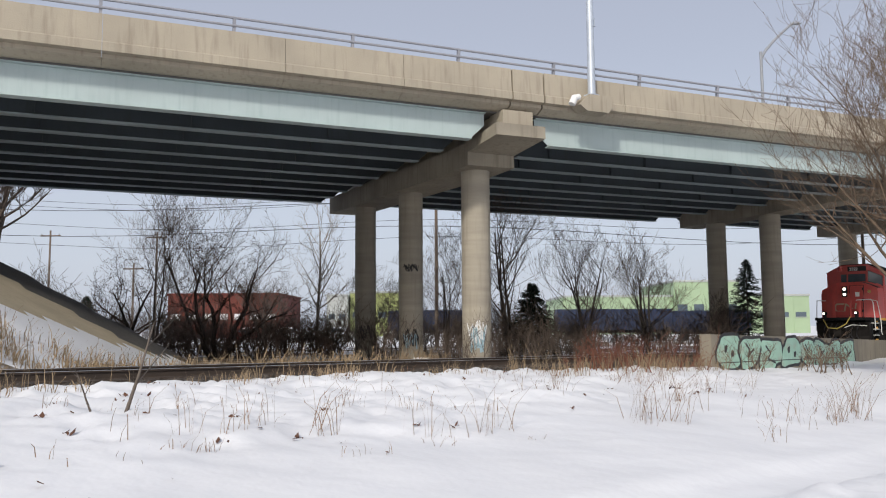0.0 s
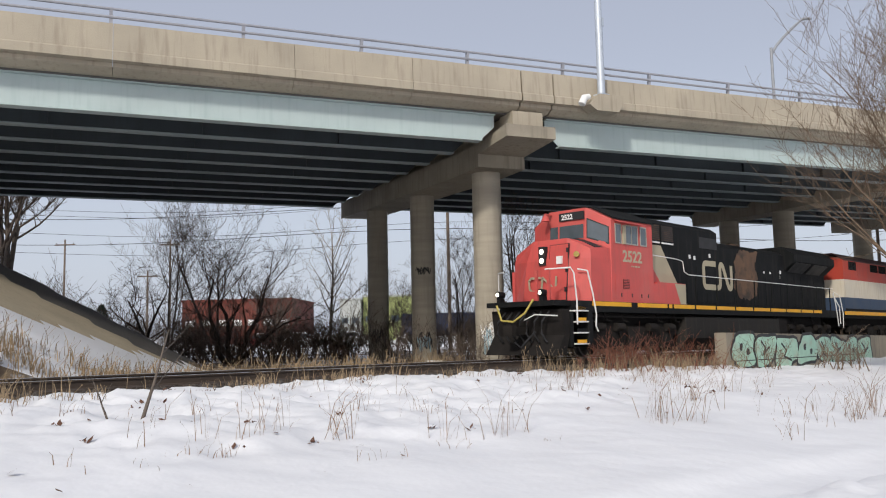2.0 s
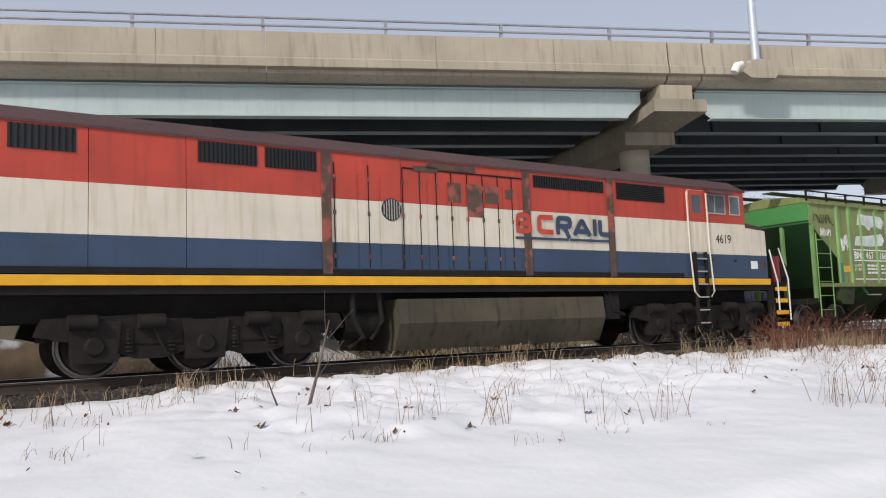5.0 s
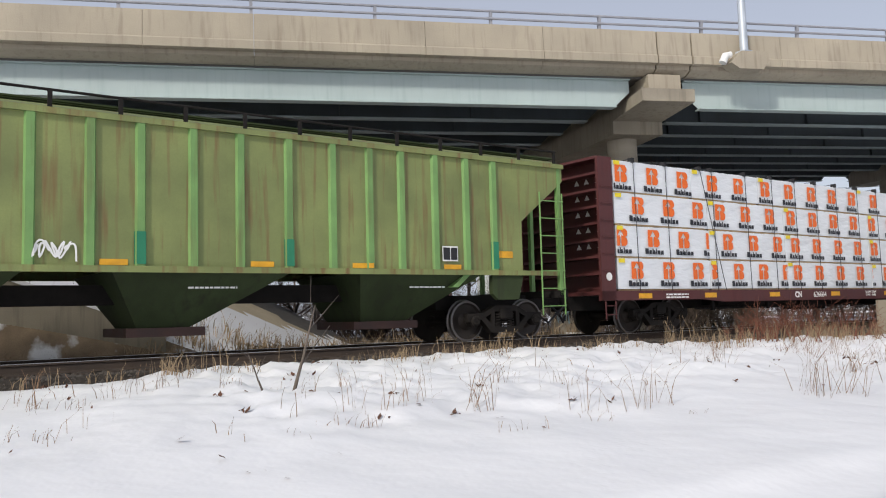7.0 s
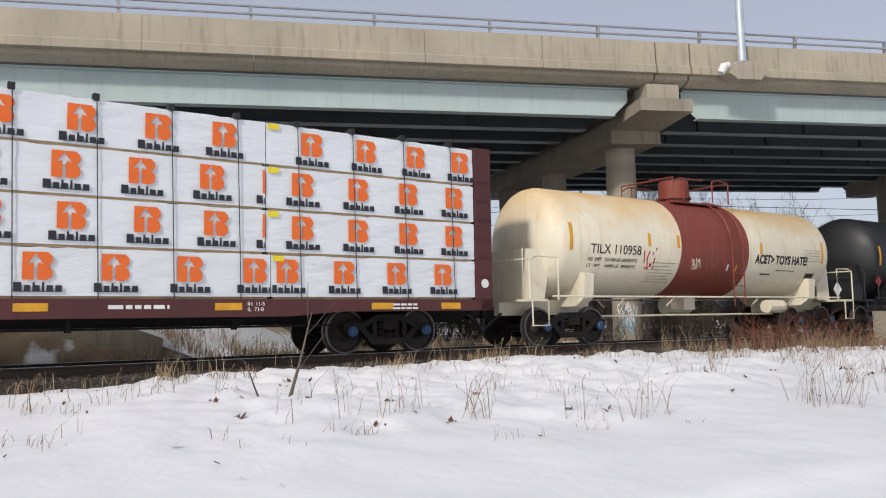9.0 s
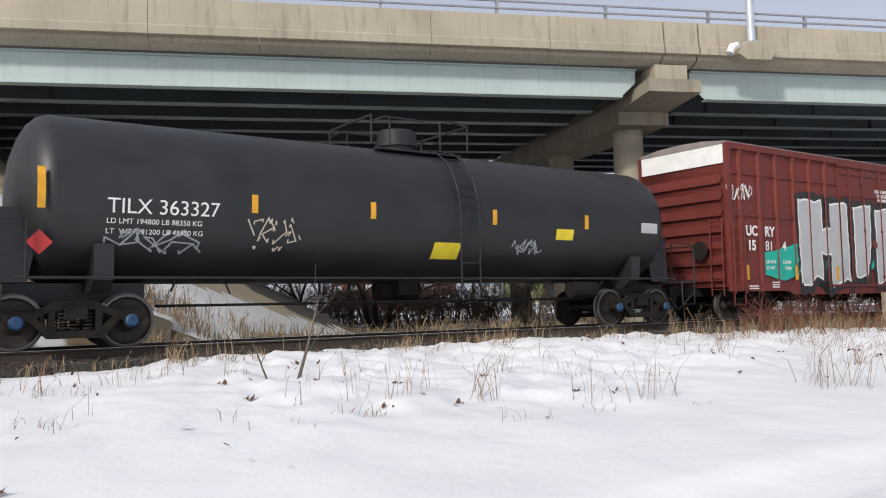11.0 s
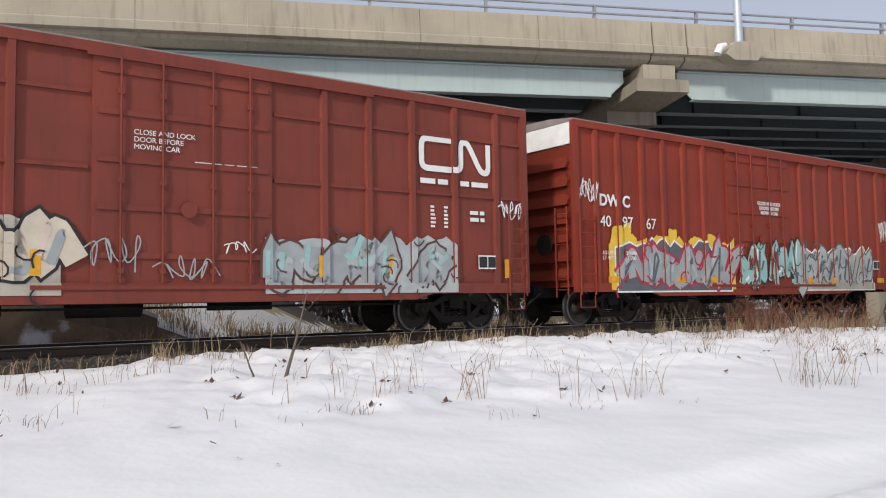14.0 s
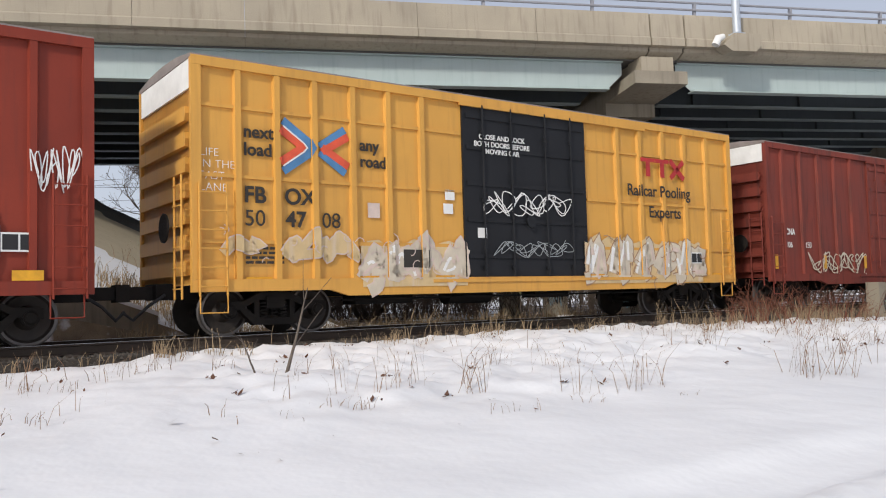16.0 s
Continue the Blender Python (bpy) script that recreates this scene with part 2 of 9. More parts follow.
def near_snow(x, y):
    """Height of the snow field before the track."""
    q = TR_INV @ Vector((x, y, 0))
    u, v = q.x, q.y + 15.7
    edge = 0.66 - 0.031 * max(0.0, clampf(u, -20, 32) - 10.5)
    z = edge * smooth01((v - 1.0) / 11.5)
    rough = smooth01((v - 6.0) / 3.0) * (0.2 + 0.8 * smooth01((u - 1.5) / 3))
    ridge = 4.95 - 0.12 * u
    if v < ridge and u > 2.5:                        # ploughed roadside: a shallow dip and a lumpy bank
        k = smooth01((u - 2.5) / 2.5)
        z += k * (-0.07 * smooth01((ridge - v) / 0.35) + 0.16 * smooth01((ridge - 0.75 - v) / 0.5))
        lump = k * smooth01((ridge - 0.8 - v) / 0.3)
        z += lump * (0.05 * noise.noise((x * 4.5, y * 4.5, 6.0)) + 0.03 * noise.noise((x * 9.0, y * 9.0, 1.0)))
    z += rough * (0.035 * noise.noise((x * 6.3, y * 6.3, 12.0)) + 0.085 * noise.noise((x * 0.8, y * 0.8, 7.0)) + 0.09 * noise.noise((x * 1.7, y * 1.7, 4.0)) + 0.06 * noise.noise((x * 3.4, y * 3.4, 8.0)))
    z += 0.10 * noise.noise((x * 0.35, y * 0.35, 0.3)) + 0.03 * noise.noise((x * 1.1, y * 1.1, 2.0)) + 0.006 * noise.noise((x * 3.1, y * 3.1, 5.0))
    return z


def ground_z(x, y):
    q = TR_INV @ Vector((x, y, 0))
    u, v = q.x, q.y + 15.7
    rail = 0.97 - 0.014 * clampf(u, -60, 70)
    if v < 13.6:
        z = near_snow(x, y)
    elif v < 18.4:
        z = rail - 0.62
        a = near_snow(x, y)
        if v < 14.3:
            z = a + (z - a) * (v - 13.6) / 0.7
    else:
        far = rail - 0.42 + 0.08 * noise.noise((x * 0.3, y * 0.3, 1.0))
        far = far + (0.25 - far) * smooth01((v - 24) / 30)
        z = rail - 0.62 + (far - rail + 0.62) * smooth01((v - 18.4) / 1.2)
        e = embankment(x, y)
        if v > 20.0 and u < 60 and e > z:
            z = e
    return z


# ---- ground: one sheet, fine near the camera, out to the horizon ----
def axis_steps(lo, hi, fine_lo, fine_hi, fine, grow):
    a = [fine_lo]
    s = fine
    while a[0] > lo:
        s *= grow
        a.insert(0, a[0] - s)
    x = fine_lo
    while x < fine_hi:
        x += fine
        a.append(x)
    s = fine
    while a[-1] < hi:
        s *= grow
        a.append(a[-1] + s)
    return a


def build_ground():
    us = axis_steps(-1500, 3000, -6, 20, 0.11, 1.06)
    vs = axis_steps(-600, 3500, 2.0, 15, 0.11, 1.035)
    verts, faces = [], []
    for v in vs:
        for u in us:
            p = TRACK @ Vector((u, v - 15.7, 0))
            verts.append((p.x, p.y, ground_z(p.x, p.y)))
    k = len(us)
    idx = []
    for j in range(len(vs) - 1):
        for i in range(k - 1):
            faces.append((j * k + i, j * k + i + 1, (j + 1) * k + i + 1, (j + 1) * k + i))
            c = [verts[f] for f in faces[-1]]
            x, y = sum(p[0] for p in c) / 4, sum(p[1] for p in c) / 4
            b = BR_INV @ Vector((x, y, 0))
            v = vs[j] + 0.06
            wob = 2.2 * noise.noise((x * 0.4, y * 0.4, 0)) + 1.5 * noise.noise((x * 1.3, y * 1.3, 3))
            e = embankment(x, y)
            m = 0
            if v > 18.8:
                m = 2                                          # winter scrub and litter behind the track
                if noise.noise((x * 0.25, y * 0.25, 9)) > 0.12 or v > 45:
                    m = 0
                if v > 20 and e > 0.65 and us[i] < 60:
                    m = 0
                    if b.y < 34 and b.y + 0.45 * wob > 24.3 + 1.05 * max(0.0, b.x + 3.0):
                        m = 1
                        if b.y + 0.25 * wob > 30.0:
                            m = 3                              # deck's shade painted on the slope as a dark strip
            idx.append(m)
    me = bpy.data.meshes.new("ground")
    me.from_pydata(verts, [], faces)
    for mt in (SNOW, DIRTYSLOPE, mat("winter_litter", (0.17, 0.125, 0.08), 0.95, var=0.4, scale=2.0, bump=0.6, patch=(0.7, 0.72, 0.75), patch_amount=0.8), SHADESLOPE):
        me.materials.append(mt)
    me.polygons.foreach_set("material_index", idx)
    me.shade_smooth()
    tagged(new("ground", me), "snow-covered ground with trampled drifts and a bare paved bank", "ground", kind="structure")


build_ground()


# ---- the overpass ----
PIER1, PIER2, PIER3 = 13.45, 36.0, 50.0
DECK0, DECK1 = -14.0, 120.0
C0, C1 = 24.08, 45.2
RISE = 0.03


def deck_z(c):
    return RISE * (c - 25.0)


def build_bridge():
    br = root("overpass", BRIDGE, "concrete and steel road overpass with pale green girders", "bridge", "structure")
    # slab and far edge
    bm = bmesh.new()
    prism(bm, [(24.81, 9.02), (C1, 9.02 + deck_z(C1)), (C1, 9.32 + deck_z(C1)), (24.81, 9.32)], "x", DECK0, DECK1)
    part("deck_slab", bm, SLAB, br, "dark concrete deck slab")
    bm = bmesh.new()
    prism(bm, [(24.81, 9.324), (C1, 9.324 + deck_z(C1)), (C1, 9.38 + deck_z(C1)), (24.81, 9.38)], "x", DECK0, DECK1)
    part("roadway", bm, ASPHALT, br)
    # near parapet in cast lengths between joints
    prof = [(24.80, 9.07), (24.62, 9.07), (24.34, 9.19), (24.30, 9.22), (24.30, 9.33), (24.08, 9.36), (24.08, 9.60), (24.12, 9.65), (24.16, 10.44), (24.42, 10.44), (24.50, 9.74), (24.50, 9.40), (24.80, 9.40)]
    cuts = [-14, -8.6, -2.9, 0.2, 5.35, 9.2, 13.17, 14.42, 17.8, 21.5, 25.3, 29.2, 33, 38, 43, 48, 54, 60, 68, 76, 84, 92, 100, 110, 120]
    for a, b in zip(cuts, cuts[1:]):
        bm = bmesh.new()
        gap = 0.028 if a in (13.17, 14.42) else 0.006
        prism(bm, prof, "x", a + gap, b - (0.028 if b in (13.17, 14.42) else 0.006))
        part("parapet_panel", bm, CONCRETE, br, bevel=0.012)
    bm = bmesh.new()
    for b in (13.17, 14.42):
        box(bm, b - 0.05, b + 0.05, 24.36, 24.40, 9.24, 10.40)
    part("joint_filler", bm, DARKJOINT, br, "dark expansion joints")
    bm = bmesh.new()
    z = deck_z(C1)
    prism(bm, [(C1 - 0.4, 9.30 + z), (C1, 9.0 + z), (C1 + 0.06, 9.3 + z), (C1 + 0.06, 10.3 + z), (C1 - 0.2, 10.3 + z)], "x", DECK0, DECK1)
    part("far_parapet", bm, CONCRETE, br)
    # girders, cut back at the piers
    spans = [(DECK0 + 1.2, PIER1 - 0.95), (PIER1 + 1.05, PIER2 - 0.5), (PIER2 + 0.5, PIER3 - 0.5), (PIER3 + 0.5, DECK1 - 2)]
    for k in range(9):
        c = 25.0 + k * 2.42
        zb, zt = 8.08 + deck_z(c), 9.0 + deck_z(c)
        for s0, s1 in spans:
            t0 = 0.55 if s0 > 0 else 0.0
            t1 = 0.55
            bm = bmesh.new()
            prism(bm, [(s0 + t0, zb), (s1 - t1, zb), (s1, zb + 0.5), (s1, zt), (s0, zt), (s0, zb + 0.5)], "y", c - 0.008, c + 0.008)
            box(bm, s0, s1, c - 0.15, c + 0.15, zt - 0.02, zt + 0.02)
            s = s0 + 2.0
            while k > 0 and s < s1 - 1:
                box(bm, s - 0.01, s + 0.01, c - 0.15, c + 0.15, zb + 0.004, zt - 0.024)
                s += 4.6
            g = part("girder", bm, GIRDER if k == 0 else GIRDER_IN, br, "pale blue-green fascia girder" if k == 0 else "dark steel girder with deck shade in its colour")
            bm = bmesh.new()
            box(bm, s0 + t0, s1 - t1, c - 0.19, c + 0.19, zb - 0.04, zb)
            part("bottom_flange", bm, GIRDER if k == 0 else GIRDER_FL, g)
    # cross braces
    for s in (1.5, 7.4, 19.5, 25.2, 31.0):
        bm = bmesh.new()
        for k in range(8):
            c = 25.0 + k * 2.42
            z = deck_z(c)
            box(bm, s + k * 0.5, s + k * 0.5 + 0.12, c + 0.05, c + 2.37, 8.62 + z, 8.86 + z)
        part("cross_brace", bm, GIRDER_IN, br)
    # pier caps
    bm = bmesh.new()
    prism(bm, [(24.06, 8.08), (26.35, 7.93), (26.35, 7.46), (28.7, 7.46), (C1 - 0.6, 8.06), (C1 - 0.6, 8.98), (28, 8.30), (26.0, 8.32), (24.06, 8.50)], "x", PIER1 - 0.95, PIER1 + 0.95)
    cap = part("pier_cap", bm, CONCRETE_DARK, br, "concrete pier cap with stepped nose", bevel=0.03)
    bm = bmesh.new()
    box(bm, PIER1 - 0.55, PIER1 + 0.62, 24.35, 25.3, 8.47, 9.05)
    part("pedestal", bm, CONCRETE, cap, bevel=0.02)
    bm = bmesh.new()
    box(bm, PIER1 - 0.5, PIER1 + 0.5, 25.4, C1 - 0.8, 8.34, 9.0)
    part("diaphragm", bm, CONCRETE_DARK, br)
    for pier, ends, zb in ((PIER2, (24.3, 42.2), 7.82), (PIER3, (24.3, 43.9), 7.95)):
        bm = bmesh.new()
        prism(bm, [(ends[0], zb + 0.1), (ends[0], zb + 0.6), (ends[1], zb + 1.0), (ends[1], zb + 0.12)], "x", pier - 0.8, pier + 0.8)
        part("pier_cap", bm, CONCRETE_DARK, br, bevel=0.03)
    # round columns
    cols = [(PIER1 - 0.07, 27.55, 7.5, 0.54), (PIER1 - 0.1, 34.2, 7.72, 0.54), (PIER1 - 0.1, 40.7, 7.95, 0.54),
            (PIER2, 35.4, 8.1, 0.58), (PIER2, 39.8, 8.1, 0.58), (PIER2, 25.4, 8.1, 0.58), (PIER3, 42.0, 8.2, 0.62), (PIER3, 26.0, 8.2, 0.6)]
    for b, c, top, r in cols:
        w = BRIDGE @ Vector((b, c, 0))
        z0 = ground_z(w.x, w.y) - 0.5
        bm = bmesh.new()
        prof2, z = [(z0, r)], z0
        rng = random.Random(int(c * 10))
        while z < top:
            z += 0.22
            prof2.append((min(z, top), r + rng.uniform(-0.004, 0.007)))
        lathe(bm, prof2, "z", (b, c, 0), 32)
        part("column", bm, COLUMN, br, "round concrete column with paint tags" if b < 20 and c < 30 else "", smooth=True)
    # abutment behind the paved slope
    bm = bmesh.new()
    box(bm, DECK0 - 1.0, DECK0 + 1.1, 24.5, C1 - 0.2, 3.0, 9.0)
    part("abutment", bm, CONCRETE_DARK, br)
    # street light base on the parapet
    bm = bmesh.new()
    prism(bm, [(15.55, 9.32), (15.85, 9.12), (16.75, 9.12), (16.95, 9.4), (16.95, 9.72), (15.95, 9.72)], "y", 23.62, 24.2)
    part("light_bracket", bm, CONCRETE, br, "concrete light bracket", bevel=0.03)
    bm = bmesh.new()
    tube(bm, [(15.3, 23.75, 9.32), (15.42, 23.75, 9.56), (15.62, 23.75, 9.62)], [0.13, 0.13, 0.10], 12)
    part("junction_cover", bm, WHITE, br, "small white cover", smooth=True)
    # railing on the parapet
    rl = root("bridge_railing", BRIDGE, "two-rail aluminium railing along the parapet", "railing", "structure")
    n0 = -5
    for n in range(n0, 30):
        b = 0.136 + 3.7 * n
        bm = bmesh.new()
        prism(bm, [(24.30, 10.44), (24.40, 10.44), (24.36, 10.92), (24.28, 10.95), (24.24, 10.88), (24.28, 10.70)], "x", b - 0.045, b + 0.045)
        part("railing_post", bm, ALU, rl)
    for z in (10.90, 10.66):
        bm = bmesh.new()
        tube(bm, [(DECK0, 24.27, z), (DECK1, 24.27, z)], 0.042, 8)
        part("rail_tube", bm, ALU, rl, smooth=True)
    return br


build_bridge()


def street_light(m, h, arm, label, steel=GALV):
    st = root("street_light", m, label, "street light")
    bm = bmesh.new()
    tube(bm, [(0, 0, 0), (0, 0, h)], [0.14, 0.10], 12)
    part("pole", bm, steel, st, smooth=True)
    bm = bmesh.new()
    box(bm, -0.2, 0.2, -0.2, 0.2, -0.02, 0.03)
    part("base_plate", bm, GALV, st)
    bm = bmesh.new()
    pts = [(0.0, 0, h - 0.5)] + [(arm * s, 0, h - 0.5 + 3.0 * s ** 0.8) for s in (0.15, 0.4, 0.7, 1.0)]
    tube(bm, pts, [0.11, 0.105, 0.10, 0.095, 0.09], 8)
    part("arm", bm, steel, st, smooth=True)
    bm = bmesh.new()
    tube(bm, [(arm - 0.1, 0, h + 2.44), (arm + 0.3, 0, h + 2.55), (arm + 0.75, 0, h + 2.58)], [0.06, 0.14, 0.08], 10)
    part("lamp_head", bm, steel, st, smooth=True)
    bm = bmesh.new()
    box(bm, -0.17, -0.09, -0.1, 0.1, 2.55, 2.85)
    part("control_box", bm, GALV, st)
    return st


street_light(BRIDGE @ pose(16.2, 23.85, 9.74, 0, 0, 200), 9.0, 2.2, "galvanised steel street light standing on the bridge parapet")
street_light(BRIDGE @ pose(45.6, 44.95, 10.05, 0, 0, -6), 11.9, 3.0, "tall street light with a curved arm on the far parapet", mat("dull_grey_steel", (0.33, 0.345, 0.37), 0.6, 0.2, var=0.1))


# ---- track ----
def build_track():
    tk = root("railway_track", TRACK, "single railway track on dark ballast", "railway track", "structure")
    bm = bmesh.new()
    prism(bm, [(-2.9, -0.75), (-1.75, -0.2), (1.75, -0.2), (3.0, -0.75)], "x", -110, 210)
    part("ballast_bed", bm, BALLAST, tk, "dark stone ballast")
    for y in (-0.755, 0.755):
        bm = bmesh.new()
        prism(bm, [(y - 0.075, -0.185), (y + 0.075, -0.185), (y + 0.07, -0.165), (y + 0.012, -0.15), (y + 0.012, -0.045), (y + 0.036, -0.035), (y + 0.036, -0.006), (y - 0.036, -0.006), (y - 0.036, -0.035), (y - 0.012, -0.045), (y - 0.012, -0.15), (y - 0.07, -0.165)], "x", -110, 210)
        r = part("rail", bm, RUSTRAIL, tk)
        bm = bmesh.new()
        box(bm, -110, 210, y - 0.033, y + 0.033, -0.005, 0.0)
        part("rail_head", bm, STEEL, r, "polished running surface")
    bm = bmesh.new()
    box(bm, -0.115, 0.115, -1.32, 1.32, -0.34, -0.165)
    me = mesh_of("sleeper", bm, TIE)
    rng = random.Random(4)
    for i in range(190):
        ob = new("sleeper", me)
        ob.parent = tk
        ob.location = (-22 + i * 0.52 + rng.uniform(-0.02, 0.02), rng.uniform(-0.05, 0.05), rng.uniform(-0.012, 0.006))
        ob.rotation_euler = (0, 0, rng.uniform(-0.02, 0.02))
    rng = random.Random(9)
    verts, faces = [], []
    for i in range(9000):
        u, v = rng.uniform(-12, 42), rng.choice((rng.uniform(-2.5, -0.9), rng.uniform(-2.5, 2.5)))
        z = -0.2 if abs(v) < 1.75 else -0.2 - (abs(v) - 1.75) * 0.46
        s = rng.uniform(0.018, 0.045)
        o = len(verts)
        for dx, dy, dz in ((-1, -1, 0), (1, -0.8, 0), (0.9, 1, 0), (-0.8, 1, 0), (rng.uniform(-0.4, 0.4), rng.uniform(-0.4, 0.4), 1.1)):
            verts.append((u + dx * s * rng.uniform(0.6, 1.2), v + dy * s * rng.uniform(0.6, 1.2), z - 0.004 + dz * s))
        faces += [(o, o + 1, o + 4), (o + 1, o + 2, o + 4), (o + 2, o + 3, o + 4), (o + 3, o, o + 4)]
    me = bpy.data.meshes.new("ballast_stones")
    me.from_pydata(verts, [], faces)
    me.materials.append(mat("ballast_stone", (0.12, 0.105, 0.09), 0.9, var=0.3, scale=9, island=0.8))
    ob = new("ballast_stones", me)
    ob.parent = tk
    tagged(ob, kind="stuff")


build_track()


# ---- retaining walls by the track ----
WALLC = mat("retaining_wall_concrete", (0.25, 0.22, 0.17), 0.9, var=0.25, scale=0.7, streak=(0.12, 0.105, 0.08), streak_amount=0.6)


def build_walls():
    w = root("retaining_wall_left", TRACK, "stained concrete retaining wall under a snowy bank", "retaining wall", "structure")
    y = 4.25
    n = 13
    for i in range(n):
        u0, u1 = 5.9 - 4.0 * (i + 1), 5.9 - 4.0 * i
        def top(u):
            return 0.35 + 0.40 * (5.9 - u)
        bm = bmesh.new()
        t0, t1 = min(top(u0), 5.5), min(top(u1), 5.5)
        prism(bm, [(u0 + 0.008, -0.9), (u1 - 0.008, -0.9), (u1 - 0.008, t1), (u0 + 0.008, t0)], "y", y, y + 0.35)
        part("wall_panel", bm, WALLC, w, bevel=0.015)
    bm = bmesh.new()
    prism(bm, [(5.9 - 14, min(top(5.9 - 14), 5.5) + 0.004), (5.9, 0.354), (5.9, 0.45), (5.9 - 14, min(top(5.9 - 14), 5.5) + 0.12)], "y", y - 0.02, y + 0.5)
    part("snow_cap", bm, SNOW, w, "snow on the wall top")


build_walls()


# ---- the train: x along the car from its leading end, y away from the near side, z from the rail's top ----
SPEED = 13.2
MOVING, WHEELS = [], []
CAST = mat("grimy_cast_steel", (0.022, 0.019, 0.017), 0.8, 0.1, gloss=0.2, var=0.35, scale=4, bump=0.2)
WHEELM = mat("wheel_steel", (0.045, 0.037, 0.032), 0.6, 0.4, var=0.3, scale=5)
TREAD = mat("worn_wheel_rim", (0.15, 0.14, 0.135), 0.45, 0.7, var=0.2)
BLUECAP = mat("blue_bearing_cap", (0.02, 0.065, 0.15), 0.5, var=0.2)
UNDER = mat("underframe_grime", (0.019, 0.017, 0.016), 0.85, gloss=0.15, var=0.3, scale=4)
SILVER = mat("silver_spray", (0.46, 0.47, 0.48), 0.55, var=0.08, scale=2, bump=0.02)
TEAL = mat("teal_spray", (0.01, 0.42, 0.33), 0.6, var=0.1, scale=2, bump=0.02)
TAGRED = mat("red_marker", (0.45, 0.03, 0.03), 0.6, bump=0)
# Grey-blue base colour carries part of the glass's reflection
GLASS = mat("dark_cab_glass", (0.085, 0.105, 0.12), 0.05, 0.0, var=0.1, bump=0)
GLASS.node_tree.nodes["Principled BSDF"].inputs["Specular IOR Level"].default_value = 0.9
LAMP = glow_mat("lit_headlight", (1.0, 0.93, 0.75), 3.5)
CHROME = mat("white_handrail_paint", (0.72, 0.72, 0.70), 0.5, var=0.06, bump=0)


def vehicle(name, s0, label, category="railway car"):
    ob = root(name, TRACK, label, category)
    MOVING.append((ob, Matrix.Translation((s0, 0, 0))))
    ob["s0"] = s0
    return ob


def wheelset_mesh(r, cap):
    bm = bmesh.new()
    for s in (-1, 1):
        prof = [(s * 0.60, 0.12), (s * 0.66, 0.16), (s * 0.685, r + 0.028), (s * 0.71, r + 0.028), (s * 0.725, r), (s * 0.82, r - 0.006), (s * 0.825, r - 0.05), (s * 0.77, r - 0.09), (s * 0.74, 0.2), (s * 0.79, 0.15), (s * 0.83, 0.1)]
        lathe(bm, prof, "y", (0, 0, 0), 36)
    lathe(bm, [(-0.98, 0.085), (0.98, 0.085)], "y", (0, 0, 0), 12)
    lathe(bm, [(-1.19, 0.085), (-1.16, 0.115), (-0.9, 0.115)], "y", (0, 0, 0), 14)
    for k in range(3):
        a = 2 * math.pi * k / 3
        lathe(bm, [(-1.215, 0.018), (-1.18, 0.018)], "y", (0.06 * math.cos(a), 0, 0.06 * math.sin(a)), 6)
    me = mesh_of("wheelset", bm, [WHEELM, TREAD, cap], smooth=True)
    for p in me.polygons:
        rad = math.hypot(p.center.x, p.center.z)
        if rad > r - 0.055 and abs(p.center.y) > 0.6:
            p.material_index = 1
        elif abs(p.center.y) > 1.13:
            p.material_index = 2
    return me


WHEEL_FREIGHT, WHEEL_BLUE, WHEEL_LOCO = wheelset_mesh(0.46, CAST), wheelset_mesh(0.46, BLUECAP), wheelset_mesh(0.53, CAST)


